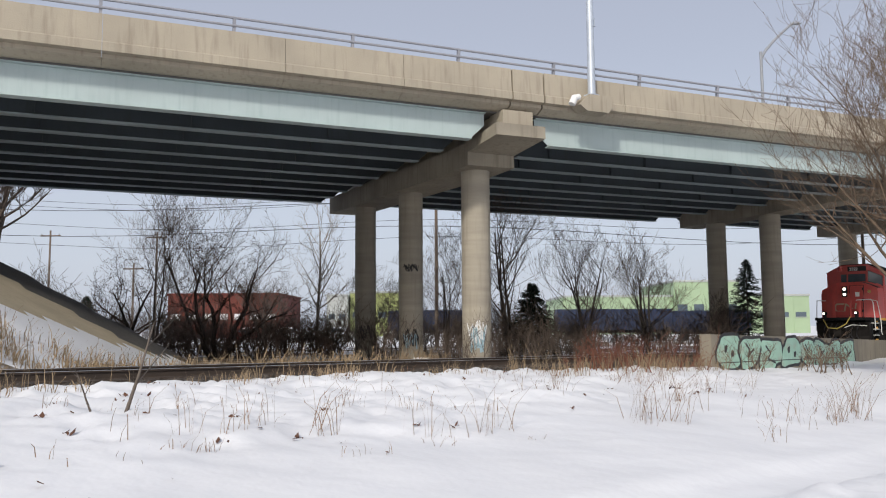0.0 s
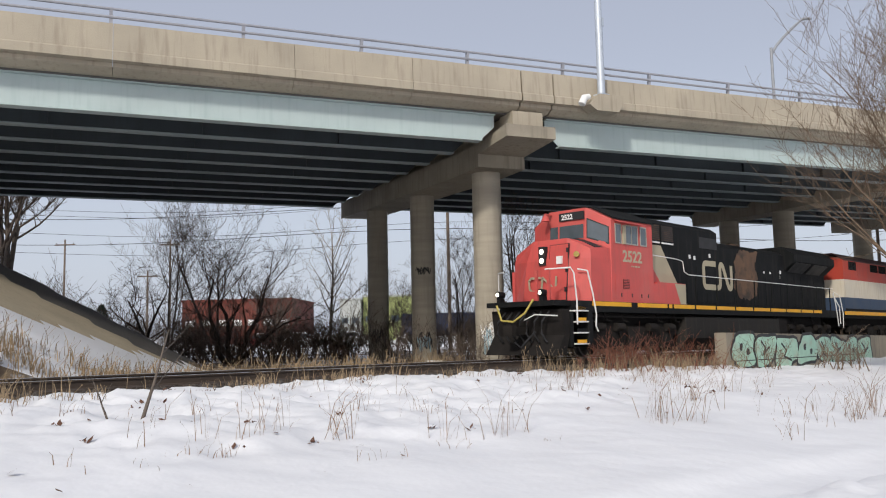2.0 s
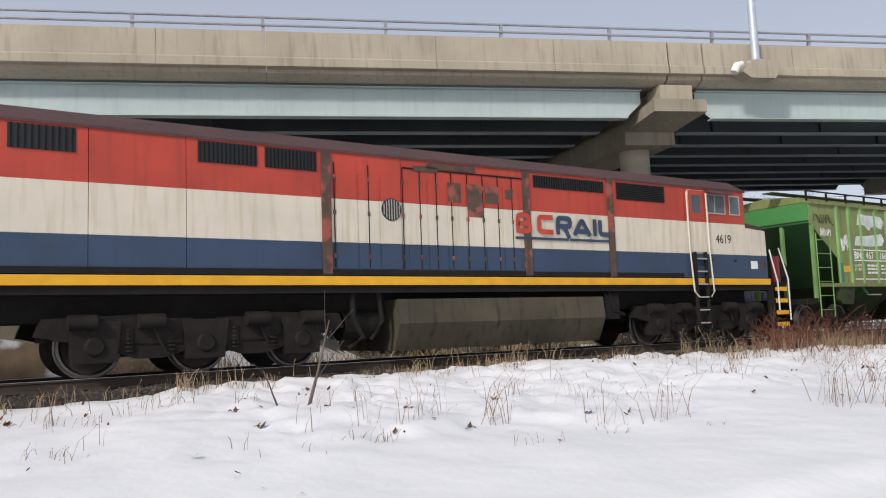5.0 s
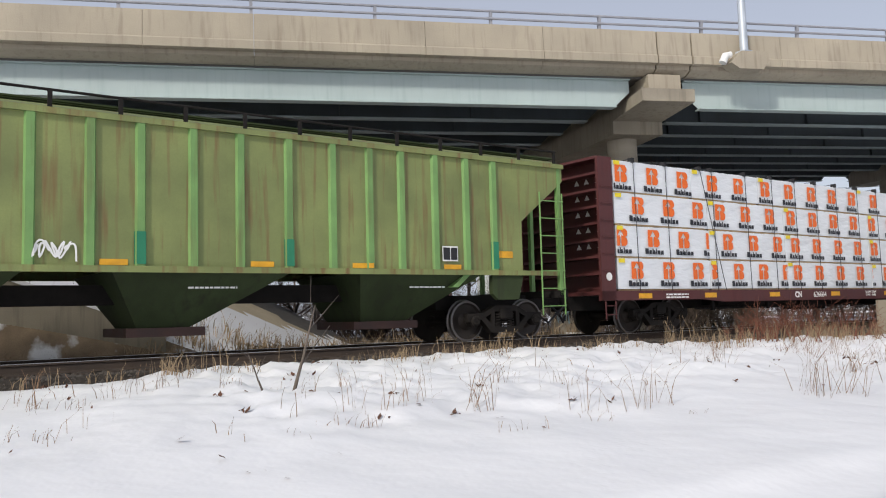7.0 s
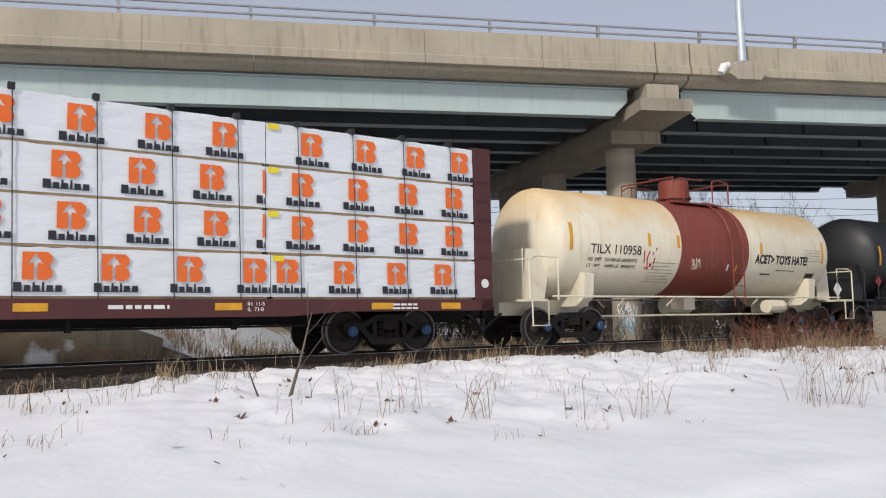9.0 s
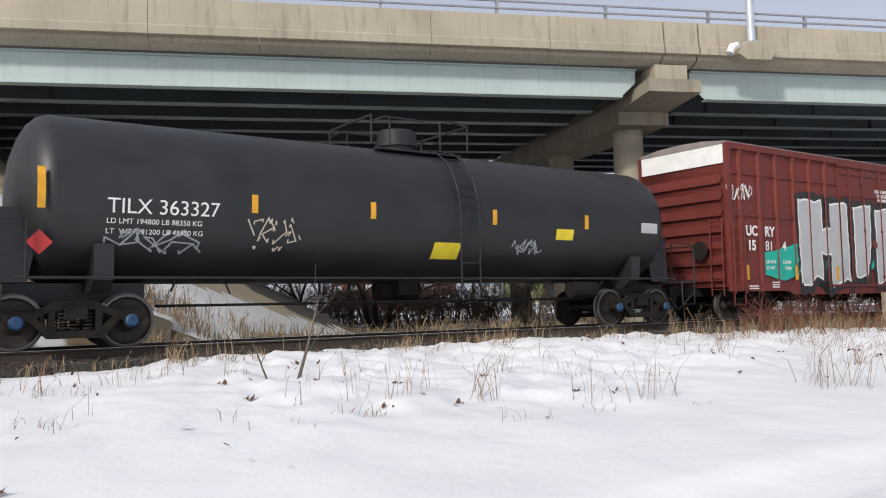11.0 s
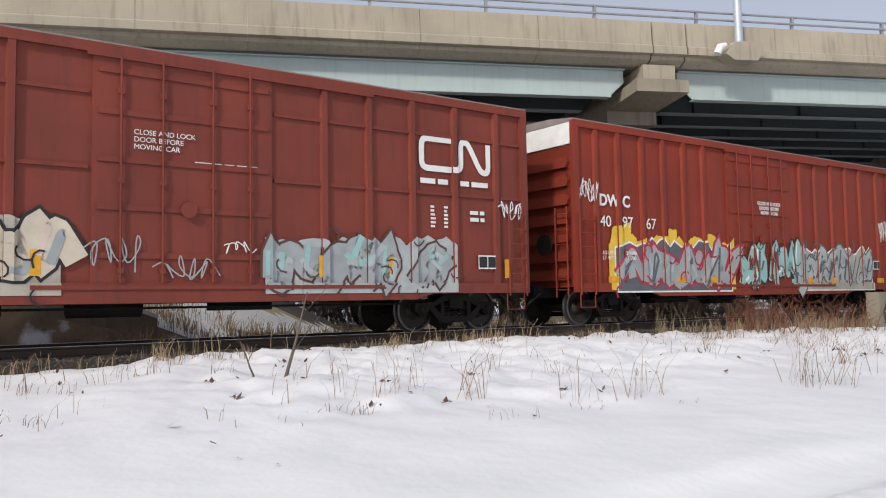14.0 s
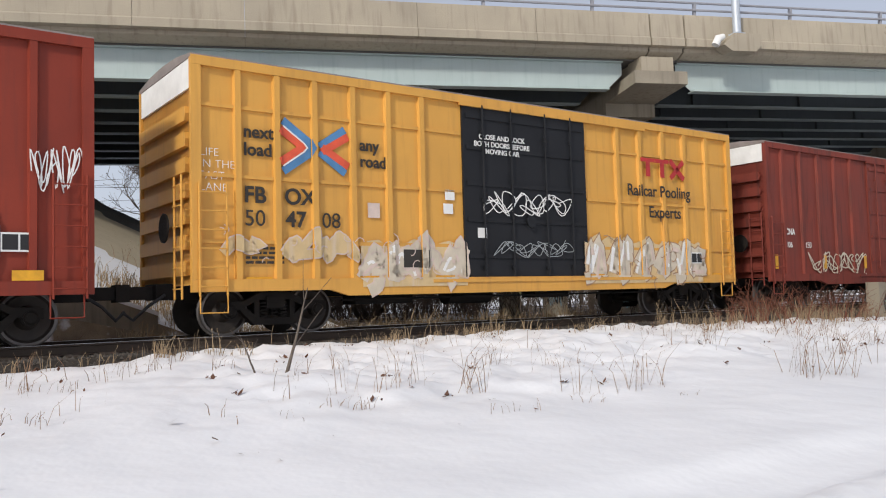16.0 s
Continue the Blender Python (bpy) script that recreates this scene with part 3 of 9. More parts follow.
def truck(car, xc, blue=False):
    """A two-axle freight bogie: bolster, side frames with springs, wheelsets."""
    bm = bmesh.new()
    box(bm, xc - 0.18, xc + 0.18, -1.15, 1.15, 0.50, 0.72)
    box(bm, xc - 0.22, xc + 0.22, -0.3, 0.3, 0.72, 0.86)
    tr = part("truck", bm, CAST, car, "cast steel two-axle truck", bevel=0.02)
    for s in (-1, 1):
        bm = bmesh.new()
        y0, y1 = (-1.12, -0.94) if s < 0 else (0.94, 1.12)
        prism(bm, [(xc - 1.08, 0.44), (xc - 1.08, 0.62), (xc - 0.62, 0.64), (xc - 0.30, 0.80), (xc + 0.30, 0.80), (xc + 0.62, 0.64), (xc + 1.08, 0.62), (xc + 1.08, 0.44), (xc + 0.78, 0.46), (xc + 0.66, 0.50), (xc + 0.34, 0.66), (xc - 0.34, 0.66), (xc - 0.66, 0.50), (xc - 0.78, 0.46)], "y", y0, y1)
        prism(bm, [(xc - 0.72, 0.50), (xc - 0.60, 0.54), (xc - 0.34, 0.32), (xc + 0.34, 0.32), (xc + 0.60, 0.54), (xc + 0.72, 0.50), (xc + 0.42, 0.19), (xc - 0.42, 0.19)], "y", y0, y1)
        for d in (-0.36, 0.36):
            box(bm, xc + d - 0.05, xc + d + 0.05, y0 + 0.01, y1 - 0.01, 0.30, 0.68)
        for d in (-0.89, 0.89):
            lathe(bm, [(y0 - 0.01, 0.14), (y0 + 0.16, 0.14)], "y", (xc + d, 0, 0.46), 14)
        sf = part("side_frame", bm, CAST, tr, bevel=0.012)
    for s in (-1, 1):
        bm = bmesh.new()
        for d in (-0.2, 0.0, 0.2):
            for k in range(5):
                lathe(bm, [(0.335 + k * 0.062, 0.085), (0.365 + k * 0.062, 0.085)], "z", (xc + d, s * 1.03, 0), 10)
        part("spring_group", bm, CAST, tr)
    for d in (-0.89, 0.89):
        w = new("wheelset", WHEEL_BLUE if blue else WHEEL_FREIGHT)
        w.parent = tr
        w.location = (xc + d, 0, 0.46)
        WHEELS.append((w, Vector((xc + d, 0, 0.46)), 0.46, car["s0"] + xc))
    return tr


def loco_truck(car, xc, wb=1.98):
    bm = bmesh.new()
    box(bm, xc - 2.5, xc + 2.5, -0.5, 0.5, 0.62, 0.95)
    tr = part("truck", bm, CAST, car, "three-axle locomotive truck")
    for s in (-1, 1):
        bm = bmesh.new()
        y0, y1 = (-1.22, -1.0) if s < 0 else (1.0, 1.22)
        prism(bm, [(xc - 2.75, 0.72), (xc - 2.65, 1.0), (xc - 1.2, 1.05), (xc - 0.8, 0.9), (xc + 0.8, 0.9), (xc + 1.2, 1.05), (xc + 2.65, 1.0), (xc + 2.75, 0.72), (xc + 2.3, 0.62), (xc + 1.5, 0.66), (xc + 1.1, 0.55), (xc - 1.1, 0.55), (xc - 1.5, 0.66), (xc - 2.3, 0.62)], "y", y0, y1)
        for d in (-wb / 2, wb / 2):
            prism(bm, [(xc + d - 0.72, 0.98), (xc + d + 0.72, 0.98), (xc + d + 0.55, 0.40), (xc + d + 0.2, 0.30), (xc + d - 0.2, 0.30), (xc + d - 0.55, 0.40)], "y", y0 + 0.03, y1 - 0.03)
        for d in (-wb, 0, wb):
            prism(bm, [(xc + d - 0.42, 0.95), (xc + d + 0.42, 0.95), (xc + d + 0.34, 0.26), (xc + d - 0.34, 0.26)], "y", y0 - 0.05, y1)
            lathe(bm, [(y0 - 0.10, 0.13), (y0 - 0.06, 0.17), (y0, 0.17)], "y", (xc + d, 0, 0.53), 16)
        part("side_frame", bm, CAST, tr, bevel=0.02)
        bm = bmesh.new()
        for d in (-wb / 2 - 0.35, -wb / 2 + 0.35, wb / 2 - 0.35, wb / 2 + 0.35):
            for k in range(6):
                lathe(bm, [(0.42 + k * 0.07, 0.11), (0.455 + k * 0.07, 0.11)], "z", (xc + d, s * 1.14, 0), 10)
        part("spring_nest", bm, CAST, tr)
        for d in (-2.05, -0.95, 0.95, 2.05):
            bm = bmesh.new()
            lathe(bm, [(xc + d - 0.22, 0.13), (xc + d + 0.22, 0.13)], "x", (0, s * 1.3, 0.93), 12)
            tube(bm, [(xc + d, s * 1.28, 0.9), (xc + d + 0.2, s * 1.26, 0.5)], 0.03, 6)
            part("brake_cylinder", bm, CAST, tr, smooth=True)
    for d in (-wb, 0, wb):
        w = new("wheelset", WHEEL_LOCO)
        w.parent = tr
        w.location = (xc + d, 0, 0.53)
        WHEELS.append((w, Vector((xc + d, 0, 0.53)), 0.53, car["s0"] + xc))
    return tr


def coupler(car, x, way):
    """A knuckle coupler and brake hose; way -1 at the leading end."""
    bm = bmesh.new()
    x1 = x + way * 0.62
    box(bm, min(x, x1), max(x, x1), -0.12, 0.12, 0.72, 0.96)
    box(bm, min(x1, x1 + way * 0.2), max(x1, x1 + way * 0.2), -0.2, 0.16, 0.68, 1.0)
    c = part("coupler", bm, CAST, car, "", bevel=0.03)
    bm = bmesh.new()
    tube(bm, [(x, -0.4, 0.8), (x + way * 0.3, -0.38, 0.6), (x + way * 0.55, -0.3, 0.35), (x + way * 0.72, -0.2, 0.5)], 0.03, 8)
    part("brake_hose", bm, BLACK, c, smooth=True)


def ladder(car, x0, x1, y, z0, z1, n, material, name="ladder"):
    bm = bmesh.new()
    for x in (x0, x1):
        tube(bm, [(x, y, z0), (x, y, z1)], 0.02, 6)
    for k in range(n):
        z = z0 + (k + 0.5) * (z1 - z0) / n
        tube(bm, [(x0, y - 0.03, z), (x1, y - 0.03, z)], 0.014, 6)
    part(name, bm, material, car)


def end_ladder(car, x, y0, y1, z0, z1, n, material):
    bm = bmesh.new()
    for y in (y0, y1):
        tube(bm, [(x, y, z0), (x, y, z1)], 0.02, 6)
    for k in range(n):
        z = z0 + (k + 0.5) * (z1 - z0) / n
        tube(bm, [(x - 0.03, y0, z), (x - 0.03, y1, z)], 0.014, 6)
    part("end_ladder", bm, material, car)


def cut(poly, x, keep_left):
    out = []
    for (ax, az), (bx, bz) in zip(poly, poly[1:] + poly[:1]):
        ia, ib = (ax <= x) == keep_left, (bx <= x) == keep_left
        if ia:
            out.append((ax, az))
        if ia != ib and abs(bx - ax) > 1e-9:
            out.append((x, az + (bz - az) * (x - ax) / (bx - ax)))
    return out


def painted(name, polys, material, car, posts, lift=0.0, sheet=-1.552, proud=-1.606, half=0.075, label=""):
    """Paint that follows the side: shallow on the sheets, forward on the posts."""
    bm = bmesh.new()
    fore = [(p - half, p + half) for p in posts]
    if "door_from" in car:
        fore.append((car["door_from"], car["door_to"]))
    edges = [-99]
    for a, b in sorted(fore):
        edges += [a, b]
    edges.append(99)
    for j, poly in enumerate(polys):
        for i, (a, b) in enumerate(zip(edges, edges[1:])):
            q = cut(cut(list(poly), a, False), b, True)
            face = proud if i % 2 else sheet
            layers = [(q, face)]
            if "door_from" in car and min((z for x, z in q), default=9) < 1.045:      # over the side sill
                turned = [(z, x) for x, z in q]
                layers = [([(x, z) for z, x in cut(turned, 1.045, False)], face), ([(x, z) for z, x in cut(turned, 1.045, True)], -1.616)]
            for q, y in layers:
                clean = [v for k, v in enumerate(q) if math.dist(v, q[k - 1]) > 1e-4]
                if len(clean) >= 3:
                    flat(bm, clean, y - lift - 0.0004 * (j % 8), 0.003)
    return part(name, bm, material, car, label)


def grown(poly, d):
    """The polygon moved outward by d."""
    area = sum(a[0] * b[1] - b[0] * a[1] for a, b in zip(poly, poly[1:] + poly[:1]))
    s = 1 if area > 0 else -1
    out = []
    for p, q, r in zip(poly[-1:] + poly[:-1], poly, poly[1:] + poly[:1]):
        e, f = Vector((q[0] - p[0], q[1] - p[1])).normalized(), Vector((r[0] - q[0], r[1] - q[1])).normalized()
        n = Vector((e.y + f.y, -e.x - f.x))
        n = n.normalized() if n.length > 1e-6 else Vector((e.y, -e.x))
        k = d / max(0.5, abs(n.dot(Vector((e.y, -e.x)))))
        out.append((q[0] + s * n.x * k, q[1] + s * n.y * k))
    return out


def roughened(poly, amp, step, seed):
    """The outline broken into short uneven steps, like a spray can's edge."""
    rng = random.Random(seed)
    out = []
    for (ax, az), (bx, bz) in zip(poly, poly[1:] + poly[:1]):
        n = max(1, int(math.dist((ax, az), (bx, bz)) / step))
        for k in range(n):
            out.append((ax + (bx - ax) * k / n + rng.uniform(-amp, amp) * 0.6, az + (bz - az) * k / n + rng.uniform(-amp, amp)))
    return out


def bubble(cx, cz, w, h, rng, n=18):
    ph = [rng.uniform(0, 6.3) for _ in range(3)]
    out = []
    for k in range(n):
        a = 2 * math.pi * k / n
        r = 1 + 0.13 * math.sin(2 * a + ph[0]) + 0.12 * math.sin(3 * a + ph[1]) + 0.06 * math.sin(5 * a + ph[2])
        c, s = math.cos(a), math.sin(a)
        out.append((cx + 0.5 * w * r * math.copysign(abs(c) ** 0.6, c), cz + 0.5 * h * r * math.copysign(abs(s) ** 0.6, s)))
    return out


def strip(pts, w):
    """A stroke of even width as small quads."""
    out = []
    for (ax, az), (bx, bz) in zip(pts, pts[1:]):
        d = Vector((bx - ax, bz - az))
        if d.length < 1e-5:
            continue
        d = d.normalized()
        n = Vector((-d.y, d.x)) * w / 2
        e = d * w * 0.3
        out.append([(ax - n.x - e.x, az - n.y - e.y), (bx - n.x + e.x, bz - n.y + e.y), (bx + n.x + e.x, bz + n.y + e.y), (ax + n.x - e.x, az + n.y - e.y)])
    return out


def rounded(pts, r, n=4):
    """The bent line with its inner corners rounded."""
    out = [pts[0]]
    for p, q, s in zip(pts, pts[1:], pts[2:]):
        a, b = Vector((p[0] - q[0], p[1] - q[1])), Vector((s[0] - q[0], s[1] - q[1]))
        ra, rb = min(r, a.length * 0.45), min(r, b.length * 0.45)
        a, b, c = Vector(q) + a.normalized() * ra, Vector(q) + b.normalized() * rb, Vector(q)
        for k in range(n + 1):
            f = k / n
            w = a * (1 - f) ** 2 + c * 2 * f * (1 - f) + b * f * f
            out.append((w.x, w.y))
    return out + [pts[-1]]


def ribbon(pts, w):
    """A band of even width with mitred bends, as quads that meet edge to edge."""
    side = []
    for i, q in enumerate(pts):
        p, r = pts[max(i - 1, 0)], pts[min(i + 1, len(pts) - 1)]
        e = Vector((q[0] - p[0], q[1] - p[1])) if i else Vector((r[0] - q[0], r[1] - q[1]))
        f = Vector((r[0] - q[0], r[1] - q[1])) if i < len(pts) - 1 else e
        e, f = e.normalized(), f.normalized()
        m = Vector((-e.y - f.y, e.x + f.x))
        m = m.normalized() if m.length > 0.2 else Vector((-e.y, e.x))
        side.append(m * 0.5 * w / max(0.55, abs(m.dot(Vector((-e.y, e.x))))))
    return [[(a[0] - m.x, a[1] - m.y), (b[0] - n.x, b[1] - n.y), (b[0] + n.x, b[1] + n.y), (a[0] + m.x, a[1] + m.y)]
            for a, b, m, n in zip(pts, pts[1:], side, side[1:])]


def flourish(rng):
    """A few bent strokes that fill one cell of a sprayed piece, in cell units."""
    out = []
    for k in range(rng.choice((2, 3, 3))):
        x, z, up = rng.uniform(0.0, 0.4), rng.uniform(0.0, 0.3), 1
        pts = [(x, z)]
        for q in range(rng.randint(2, 4)):
            x += rng.uniform(0.0, 0.45)
            z = rng.uniform(0.6, 1.05) if up > 0 else rng.uniform(-0.05, 0.45)
            up = -up
            pts.append((x, z))
        if rng.random() < 0.5:
            pts.append((x - rng.uniform(0.2, 0.4), z + rng.uniform(-0.3, 0.3)))
        out.append(pts)
    return out


def crown(x0, x1, z0, z1, rng, low, step):
    """A painted field with a straight foot and a spiky, uneven top."""
    top = []
    x = x0
    while x < x1:
        top.append((x, z1 - low * rng.random() ** 0.8))
        x += step * rng.uniform(0.5, 1.4)
    return [(x0, z0), (x1, z0), (x1, z1 - low * rng.random())] + top[::-1]


def piece(car, posts, x0, x1, z0, z1, letters, seed, fill, line, label, base=None, rim=None, halo=None, tones=(), weight=0.24, line_width=0.05):
    """A sprayed piece: field, halo, outlined letter forms, inner tones and linework."""
    rng = random.Random(seed)
    h, w = z1 - z0, (x1 - x0) / letters
    if halo:
        blobs = [bubble(x0 + (x1 - x0) * rng.random(), z1 + h * rng.uniform(-0.25, 0.12), rng.uniform(0.25, 0.6), rng.uniform(0.3, 0.6), rng, 14) for k in range(int(letters * 3))]
        painted("spray_halo", blobs + [crown(x0 - 0.25, x1 + 0.2, z0 + 0.02, z1 + 0.12 * h, rng, 0.3 * h, 0.22)], halo, car, posts, 0.0, label="sprayed glow behind the letters")
    if base:
        f = crown(x0, x1, z0, z1, rng, 0.22 * h, 0.2)
        if rim:
            painted("sprayed_rim", [grown(f, 0.045)], rim, car, posts, 0.0035)
        painted("sprayed_field", [f], base, car, posts, 0.0065, label=label)
    bands = []
    for i in range(letters):
        cx = x0 + i * w
        for stroke in flourish(rng):
            pts = [(cx + w * (-0.04 + 1.08 * a) + rng.uniform(-0.05, 0.05) * w + 0.10 * h * (b - 0.5), z0 + h * (0.1 + 0.8 * b) + rng.uniform(-0.05, 0.05) * h) for a, b in stroke]
            bands.append(rounded(pts, rng.choice((0.05, 0.2, 0.3)) * h, 4))
    ww = weight * h
    painted("graffiti_outline", [q for b in bands for q in ribbon(b, ww + 2 * line_width)], line, car, posts, 0.0105, label="sprayed outline")
    painted("graffiti_fill", [q for b in bands for q in ribbon(b, ww)], fill, car, posts, 0.0145, label=label)
    for k, tone in enumerate(tones):
        marks_ = []
        for b in bands:
            d = (0.22 if k % 2 else -0.22) * ww
            i0 = rng.randint(0, max(0, len(b) - 3))
            marks_ += ribbon([(x + d, z - d * 0.6) for x, z in b[i0:i0 + rng.randint(2, 6)]], ww * rng.uniform(0.22, 0.4)) if len(b[i0:]) > 1 else []
        painted("graffiti_tone", marks_, tone, car, posts, 0.0185 + 0.004 * k)
    wisps = []
    for k in range(letters * 3):
        ax, az, a = rng.uniform(x0, x1), z0 + h * rng.uniform(0.05, 0.95), rng.uniform(0, 6.3)
        wisps += ribbon([(ax + 0.06 * h * j * math.cos(a + 0.4 * j), az + 0.06 * h * j * math.sin(a + 0.4 * j)) for j in range(5)], line_width * 0.6)
    painted("graffiti_linework", wisps, line, car, posts, 0.027)


def scribble(car, posts, x, z, w, h, material, seed, width=0.028, n=34):
    rng = random.Random(seed)
    pts = []
    for k in range(n):
        f = k / (n - 1)
        pts.append((x + w * (f + 0.16 * math.sin(k * 1.9 + seed)), z + h * (0.5 + 0.48 * math.sin(k * 2.3 + rng.uniform(-0.6, 0.6)))))
    painted("tag", ribbon(rounded(pts, 0.45 * h, 4), width * 0.75), material, car, posts, 0.016, label="scrawled paint tag")


def boxcar(s0, length, paint, label, posts, ribs, door, door_paint=None, end_white=True, tall_door=True):
    car = vehicle("boxcar", s0, label, "boxcar")
    L = length
    car["door_from"], car["door_to"] = door
    bm = bmesh.new()
    box(bm, 0.06, L - 0.06, -1.52, 1.52, 0.98, 5.02)
    part("body", bm, paint, car)
    bm = bmesh.new()
    prism(bm, [(-1.60, 4.99), (-1.60, 5.06), (-0.8, 5.16), (0, 5.19), (0.8, 5.16), (1.60, 5.06), (1.60, 4.99)], "x", 0, L)
    x = 0.6
    while x < L:
        prism(bm, [(-1.59, 5.05), (-0.8, 5.19), (0, 5.22), (0.8, 5.19), (1.59, 5.05), (0, 5.05)], "x", x, x + 0.09)
        x += 1.15
    part("roof", bm, ROOFGALV, car, "ribbed sheet roof")
    for s in (-1, 1):
        bm = bmesh.new()
        ya, yb = (-1.61, -1.5) if s < 0 else (1.5, 1.61)
        box(bm, 0, L, ya, yb, 4.86, 5.03)
        part("top_chord", bm, paint, car)
        bm = bmesh.new()
        d0, d1 = door
        prism(bm, [(0, 0.82), (0, 1.04), (L, 1.04), (L, 0.82), (L - 2.7, 0.82), (L - 3.1, 0.70), (3.1, 0.70), (2.7, 0.82)], "y", ya, yb)
        part("side_sill", bm, paint, car)
        for x in (0.09, L - 0.09):
            bm = bmesh.new()
            box(bm, x - 0.09, x + 0.09, ya + (0.002 if s < 0 else 0), yb - (0 if s < 0 else 0.002), 1.042, 4.858)
            part("corner_post", bm, paint, car)
        for x in posts:
            bm = bmesh.new()
            prism(bm, [(x - 0.085, s * 1.5), (x + 0.085, s * 1.5), (x + 0.055, s * 1.6), (x - 0.055, s * 1.6)], "z", 1.042, 4.858)
            part("side_post", bm, paint, car)
        for z in ribs:
            for a, b in ((0.18, d0 - 0.06), (d1 + 0.06, L - 0.18)):
                bm = bmesh.new()
                box(bm, a, b, min(s * 1.5, s * 1.562), max(s * 1.5, s * 1.562), z - 0.035, z + 0.035)
                part("side_rib", bm, paint, car)
    # door, its frame and rods, on the near side
    d0, d1 = door
    bm = bmesh.new()
    box(bm, d0, d1, -1.575, -1.5, 1.0, 4.82)
    dr = part("door", bm, door_paint or paint, car, "sliding plug door")
    for z in (1.5, 2.3, 3.1, 3.9, 4.6):
        bm = bmesh.new()
        box(bm, d0 + 0.08, d1 - 0.08, -1.605, -1.57, z - 0.05, z + 0.05)
        part("door_rib", bm, door_paint or paint, dr)
    w = d1 - d0
    for f in (0.14, 0.36, 0.64, 0.86):
        bm = bmesh.new()
        tube(bm, [(d0 + w * f, -1.635, 1.05), (d0 + w * f, -1.635, 4.85)], 0.02, 6)
        for z in (1.2, 2.7, 4.2):
            box(bm, d0 + w * f - 0.05, d0 + w * f + 0.05, -1.65, -1.6, z, z + 0.09)
        part("door_rod", bm, door_paint or paint, dr)
    bm = bmesh.new()
    box(bm, d0 - 0.9, d1 + 2.4, -1.64, -1.58, 0.93, 1.0)
    part("door_track", bm, paint, car)
    bm = bmesh.new()
    box(bm, d0 - 0.1, d1 + 2.2, -1.63, -1.58, 4.80, 4.86)
    part("door_track", bm, paint, car)
    bm = bmesh.new()
    lathe(bm, [(-1.67, 0.14), (-1.64, 0.14)], "y", (d0 + w * 0.5, 0, 2.3), 14)
    part("door_wheel", bm, door_paint or paint, dr)
    # ends with corrugations
    for x, way in ((0.06, -1), (L - 0.06, 1)):
        bm = bmesh.new()
        box(bm, min(x, x - way * 0.05), max(x, x - way * 0.05) + 0.0, -1.5, 1.5, 0.95, 5.0)
        e = part("end_wall", bm, paint, car)
        for k in range(7):
            z = 1.25 + k * 0.46
            bm = bmesh.new()
            prism(bm, [(-1.42, z), (-1.36, z - 0.13), (1.36, z - 0.13), (1.42, z), (1.36, z + 0.13), (-1.36, z + 0.13)], "x", min(x, x + way * 0.10), max(x, x + way * 0.10))
            part("corrugation", bm, paint, e, bevel=0.03)
        if end_white:
            bm = bmesh.new()
            box(bm, min(x + way * 0.004, x + way * 0.05), max(x + way * 0.004, x + way * 0.05), -1.48, 1.48, 4.45, 4.98)
            part("end_panel", bm, WHITE, e, "white clearance panel on the end")
    bm = bmesh.new()
    lathe(bm, [(-0.24, 0.27), (-0.21, 0.27)], "x", (0, -0.75, 2.0), 20)
    for k in range(3):
        a = k * math.pi / 3
        tube(bm, [(-0.22, -0.75 - 0.26 * math.cos(a), 2.0 - 0.26 * math.sin(a)), (-0.22, -0.75 + 0.26 * math.cos(a), 2.0 + 0.26 * math.sin(a))], 0.015, 5)
    part("brake_wheel", bm, CAST, car)
    end_ladder(car, -0.13, -1.45, -1.05, 0.7, 2.9, 6, paint)
    ladder(car, 0.12, 0.62, -1.65, 0.75, 2.75, 6, paint)
    ladder(car, L - 0.62, L - 0.12, -1.65, 0.75, 2.75, 6, paint)
    for x in (0.15, L - 0.65):
        bm = bmesh.new()
        tube(bm, [(x, -1.58, 0.85), (x, -1.58, 0.45), (x + 0.5, -1.58, 0.45), (x + 0.5, -1.58, 0.85)], 0.018, 6)
        part("sill_step", bm, paint, car)
    bm = bmesh.new()
    box(bm, -0.25, L + 0.25, -0.35, 0.35, 0.70, 1.0)
    box(bm, 3.6, 5.0, -0.95, -0.4, 0.52, 0.9)
    box(bm, 8.5, 9.6, -1.0, -0.5, 0.55, 0.95)
    tube(bm, [(3.2, -1.1, 0.62), (L - 3.2, -1.1, 0.62)], 0.025, 6)
    lathe(bm, [(6.0, 0.24), (7.2, 0.24)], "x", (0, -0.75, 0.7), 14)
    for x in range(4, int(L) - 3, 2):
        box(bm, x, x + 0.1, -1.45, 1.45, 0.80, 0.96)
    part("underframe", bm, UNDER, car, "dark underframe with brake gear")
    truck(car, 1.75)
    truck(car, L - 1.75)
    coupler(car, -0.1, -1)
    coupler(car, L + 0.1, 1)
    return car


def marks(car, posts, spots, z=1.1, w=0.16, h=0.42):
    for x in spots:
        bm = bmesh.new()
        rect(bm, x, x + w, z, z + h, -1.606 if any(abs(x + w / 2 - p) < 0.12 for p in posts) else -1.57, 0.005)
        part("reflector", bm, YELLOWMARK, car, "yellow reflective strip")


ROOFGALV = mat("dull_roof_sheet", (0.30, 0.26, 0.24), 0.6, 0.3, var=0.2)
OXIDE = mat("dark_oxide_red_paint", (0.155, 0.031, 0.025), 0.6, gloss=0.35, var=0.14, scale=0.8, bump=0.05, streak=(0.085, 0.028, 0.025), streak_amount=0.45)
